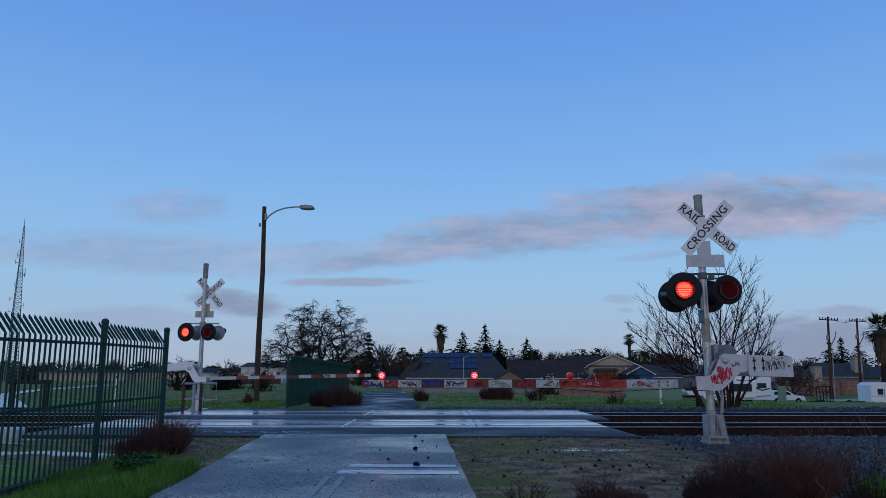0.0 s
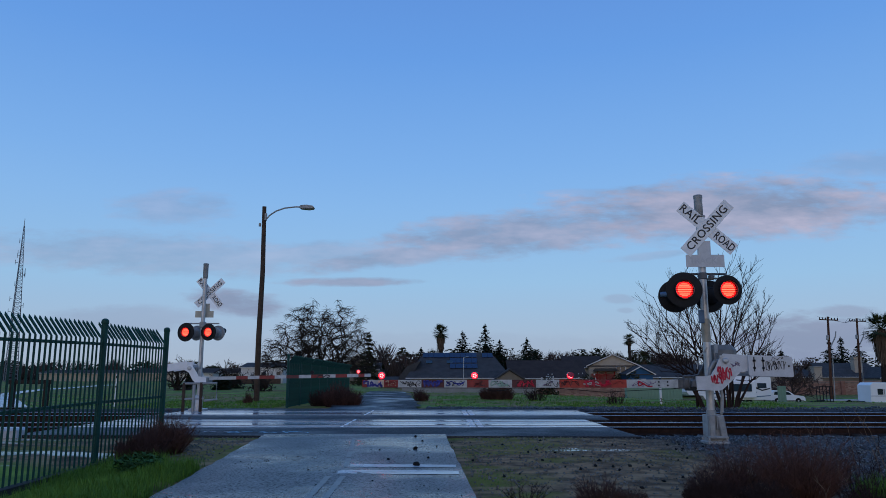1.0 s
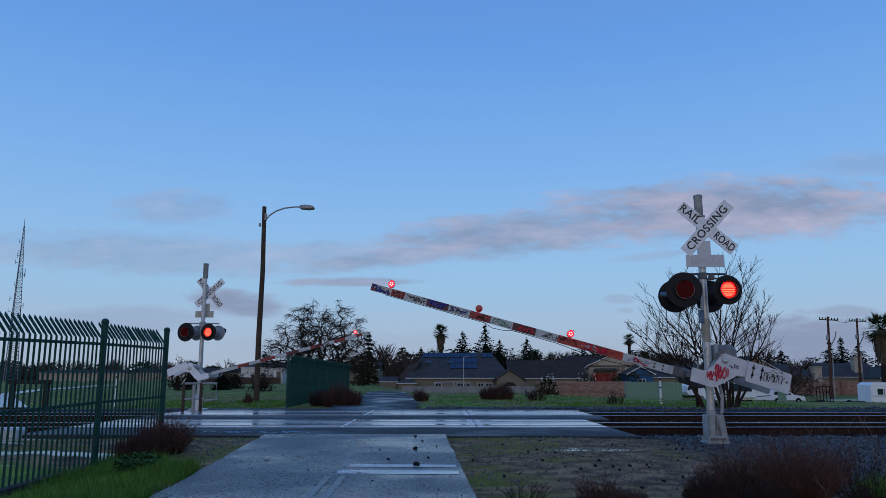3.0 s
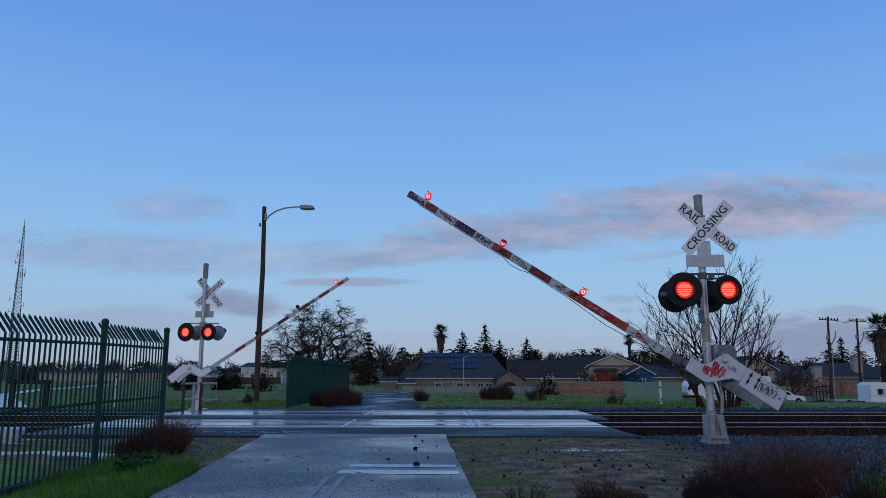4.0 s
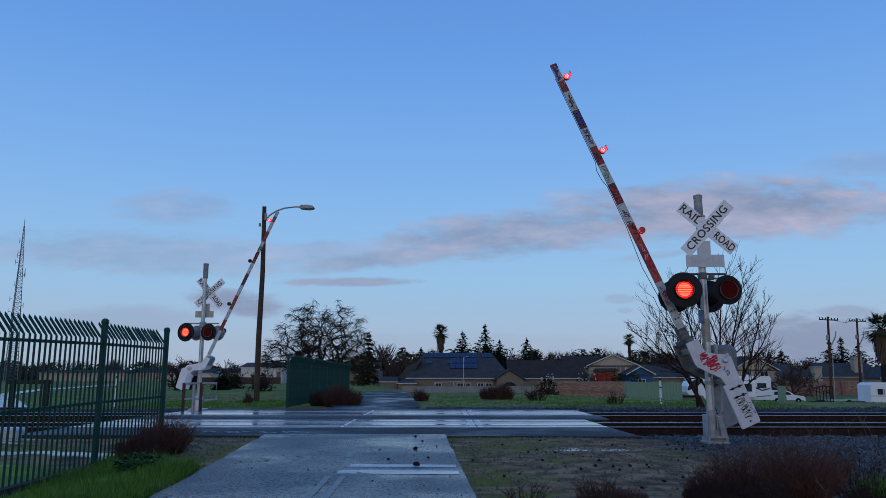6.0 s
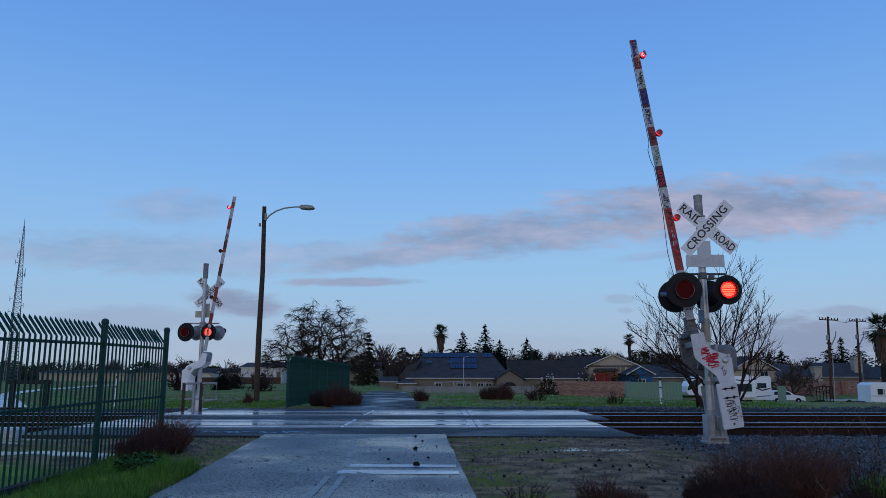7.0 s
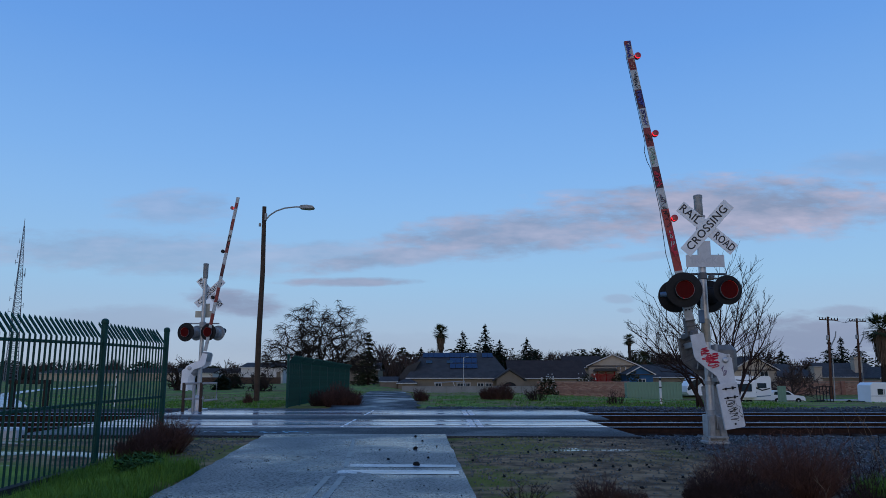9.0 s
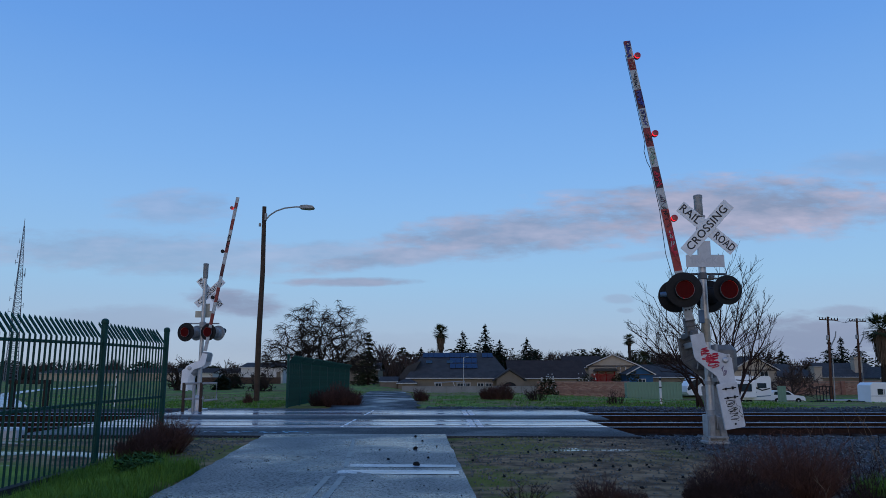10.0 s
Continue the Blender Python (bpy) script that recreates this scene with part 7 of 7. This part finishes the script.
def flat_trailer():
    c = thing("utility_trailer", "low black utility trailer with mesh ramp and pale deck", "trailer", pose(37.2, 72, ground_z(37, 72) + 0.1))
    g = Geo()
    g.box((2.4, 0.8, 0.55), (3.2, 1.6, 0.08), ch=0.02)
    part("deck", g, M["galv"], c, "pale metal deck")
    g = Geo()
    for z in (0.45, 1.9):
        g.box((0.1 + z * 0.0, 0, z), (1.6, 0.06, 0.06))
    for k in range(6):
        g.box((-0.7 + 0.32 * k, 0, 1.15), (0.06, 0.06, 1.5))
    part("ramp", g, M["black"], c, "upright black mesh ramp")
    g = Geo()
    g.tube([(-1.8, 0, 0.35), (0, 0, 0.55)], 0.09, 6)
    g.tube([(3.9, 0.8, 0.5), (4.6, 0.8, 0.3)], 0.06, 6)
    part("frame", g, M["black"], c)
    wheel(c, 2.4, 0.0, 0.3, 0.3)


flat_trailer()
g = Geo()
g.lathe([(0.2, 0), (0.2, 0.03), (0.14, 0.04), (0.04, 0.65), (0.02, 0.66)], 12)
solid("traffic_cone", g, M["cone"], "orange traffic cone on the gravel", "cone", pose(41.7, 83, ground_z(41.7, 83)), smooth=True)
g = Geo()
g.box((0, 0, 0.2), (0.9, 0.5, 0.4), ch=0.04)
g.box((0, 0, 0.46), (0.94, 0.54, 0.12), ch=0.03)
solid("cooler_box", g, [M["cooler"]], "blue cooler box on the grass", "cooler", pose(60.5, 100, ground_z(60.5, 100)))
rng = random.Random(9)
for k in range(9):
    g = Geo()
    g.box((0, 0, 0.2), (rng.uniform(0.4, 0.9), 0.5, rng.uniform(0.25, 0.5)), ch=0.05)
    solid("junk_box", g, M[rng.choice(["black", "bluegrey", "galv_dull", "rubber"])], "dark box of clutter lying by the vehicles", "box", pose(rng.uniform(40, 47), 87.0 + 0.2 * k, ground_z(43, 87), 0, 0, rng.uniform(0, 90)), "clutter by the camper")
g = Geo()
for k in range(40):
    clump(g, Vector((rng.uniform(-1.2, 1.2), rng.uniform(-0.5, 0.5), rng.uniform(0.05, 0.5))), 0.35, rng, 0.8)
solid("tarpaulin_heap", g, M["rubber"], "black crumpled heap under the camper nose", "heap", pose(28.0, 85, ground_z(28, 85)))

# shrubs in the gardens
def shrub(x, y, z, w, h, seed, mat, label, flowers=False):
    r_ = random.Random(seed)
    s = thing("shrub", label, "shrub", pose(x, y, z), "garden shrubs")
    g = Geo()
    for _ in range(300):
        a, q, u = r_.uniform(0, 6.28), math.sqrt(r_.random()), r_.random()
        clump(g, Vector((math.cos(a) * q * w / 2 * (1 - 0.4 * u), math.sin(a) * q * w / 2 * (1 - 0.4 * u), h * u * (1 - 0.3 * q))), 0.22, r_, 0.7)
    part("leaves", g, M[mat], s)
    if flowers:
        g = Geo()
        for _ in range(36):
            a, u = r_.uniform(0, 6.28), r_.random()
            g.box((math.cos(a) * w / 2 * 0.8 * (1 - 0.4 * u), -abs(math.sin(a)) * w / 2 * 0.8, h * u), (0.13, 0.13, 0.13), ch=0.03)
        part("blossoms", g, M["trim"], s, "small white blossoms")


shrub(14.0, 99, -1.7, 3.4, 3.0, 1, "leaf_mid", "dark green citrus shrub behind the wall", True)
shrub(20.3, 104, -1.7, 4.5, 3.2, 2, "leaf_mid", "grey-green shrub behind the brick wall", True)
shrub(29.0, 112, -1.7, 3.4, 3.9, 3, "leaf_mid", "olive shrub beside the tan house")
shrub(26.5, 112, -1.7, 2.4, 3.4, 4, "leaf_mid", "olive shrub beside the tan house")
shrub(-14.5, 95, -0.8, 3.0, 3.0, 5, "leaf_dark", "dark shrub beyond the green fence")
shrub(-11.5, 100, -0.8, 2.6, 4.0, 6, "leaf_mid", "yellowish shrub beyond the green fence")
shrub(-18.6, 62, -0.3, 1.8, 1.6, 7, "leaf_dark", "dark evergreen shrub in the field")
shrub(-21.0, 74, -0.3, 1.8, 1.6, 8, "leaf_dark", "dark evergreen shrub in the field")
shrub(-24.5, 72, -0.3, 2.0, 2.0, 9, "leaf_dark", "dark evergreen shrub in the field")


# ---- small things by the tracks ----
def marker_post(x, y, h, label, digits):
    s = thing("marker_post", label, "marker post", pose(x, y, ground_z(x, y)), "marker posts")
    g = Geo()
    g.box((0, 0, h / 2), (0.085, 0.05, h), ch=0.008)
    part("post", g, M["sign"], s)
    for ch, z in digits:
        me = text_mesh(ch, 0.22, 0.001)
        me.materials.append(M["letter"])
        part("lettering", me, None, s, at=pose(0, -0.027, z, 90, 0, 0))
    g = Geo()
    g.box((0, -0.002, h - 0.09), (0.088, 0.052, 0.10))
    g.box((0, -0.002, h * 0.62), (0.088, 0.052, 0.05))
    part("band", g, M["letter"], s, "dark bands")


marker_post(8.86, 30, 1.1, "white milepost with black numerals on the ballast shoulder", (("2", 0.18),))
marker_post(-12.2, 27.5, 1.2, "white marker post with dark bands on the grass", ())


def pipe_frame():
    s = thing("pipe_barrier", "weathered timber and pipe barrier at the signal foot", "barrier", pose(-7.95, 22.9 + 1.0, -0.1))
    for x, hgt, m in ((0.0, 1.0, "wood_pole"), (0.32, 0.95, "galv_dull"), (0.55, 1.02, "wood_pole")):
        g = Geo()
        g.tube([(x - 0.25, -0.6, -0.05), (x - 0.25, -0.6, hgt)], 0.05, 8)
        part("post", g, M[m], s)
    g = Geo()
    g.tube([(-0.3, -0.6, 0.98), (0.78, -0.6, 1.0), (0.80, -0.6, 0.5), (0.4, -0.6, 0.45)], 0.035, 6)
    g.tube([(-0.3, -0.6, 0.5), (0.4, -0.6, 0.52)], 0.03, 6)
    part("rail", g, M["galv_dull"], s)


pipe_frame()


def field_path():
    g = Geo()
    pts = ((-15.0, 25.8, 1.1), (-17.6, 30, 1.1), (-20.8, 35, 1.1), (-24.6, 41, 1.1), (-27.4, 47, 1.1), (-31.6, 57.5, 1.3), (-35.5, 68, 1.5), (-42.5, 88, 1.8), (-47, 104, 2.0))
    for x, y, w in pts:
        for k in (-0.5, 0.5):
            g.v.append((x + k * w, y, ground_z(x + k * w, y) + 0.06))
    g.f = [(2 * i, 2 * i + 1, 2 * i + 3, 2 * i + 2) for i in range(len(pts) - 1)]
    g.mi = [0] * len(g.f)
    solid("footpath", g, M["paint_white"], "pale wet concrete footpath across the field", "path", kind="structure")


field_path()


def barrier_rail(x, y, w, h, yaw):
    s = thing("timber_barrier", "dark timber post barrier in the grass", "barrier", pose(x, y, ground_z(x, y), 0, 0, yaw), "timber barriers")
    for k in (0.0, w):
        g = Geo()
        g.box((k, 0, h / 2), (0.16, 0.16, h), ch=0.01)
        part("post", g, M["tie"], s)
    g = Geo()
    g.box((w / 2, 0, h - 0.08), (w + 0.3, 0.08, 0.14), ch=0.01)
    part("rail", g, M["tie"], s)


barrier_rail(-15.2, 26.0, 1.2, 1.0, 0)
g = Geo()
g.box((0, 0, 0.25), (1.3, 0.5, 0.55), ch=0.05)
g.box((0.9, 0.1, 0.15), (0.6, 0.4, 0.3), ch=0.04)
solid("concrete_block", g, M["panel"], "pale concrete block by the track", "concrete block", pose(-9.3, 14.2, -0.15))
g = Geo()
g.tube([(0, 0, -0.2), (0.02, 0, 4.9), (0.0, 0, 5.3)], 0.05, 6)
g.tube([(0.0, 0, 5.2), (0.35, 0, 5.4), (0.8, 0, 5.45)], 0.035, 5)
solid("flagpole", g, M["galv"], "thin grey lamp pole behind the garden wall", "lamp pole", pose(2.9, 103, -1.7))
g = Geo()
g.tube([(0, 0, -0.2), (0, 0, 6.4), (-0.3, 0, 7.1), (-1.2, 0, 7.6), (-1.7, 0, 7.7)], 0.06, 6)
g.box((-2.0, 0, 7.7), (0.7, 0.25, 0.15), ch=0.03)
solid("street_lamp", g, M["galv"], "distant curved grey street lamp behind the houses", "street lamp", pose(28.4, 142, -1.7))
g = Geo()
g.tube([(0, 0, 0), (4.2, 0, 0.2), (4.6, 0, -1.6)], 0.05, 5)
g.tube([(0, 0, 0), (0.5, 0, -1.6)], 0.05, 5)
g.tube([(2.6, 0, 0.1), (3.2, 0, -1.6)], 0.05, 5)
solid("soccer_goal", g, M["galv"], "thin white goal frame behind the garden wall", "goal", pose(-1.2, 102, 0.1))

motions()
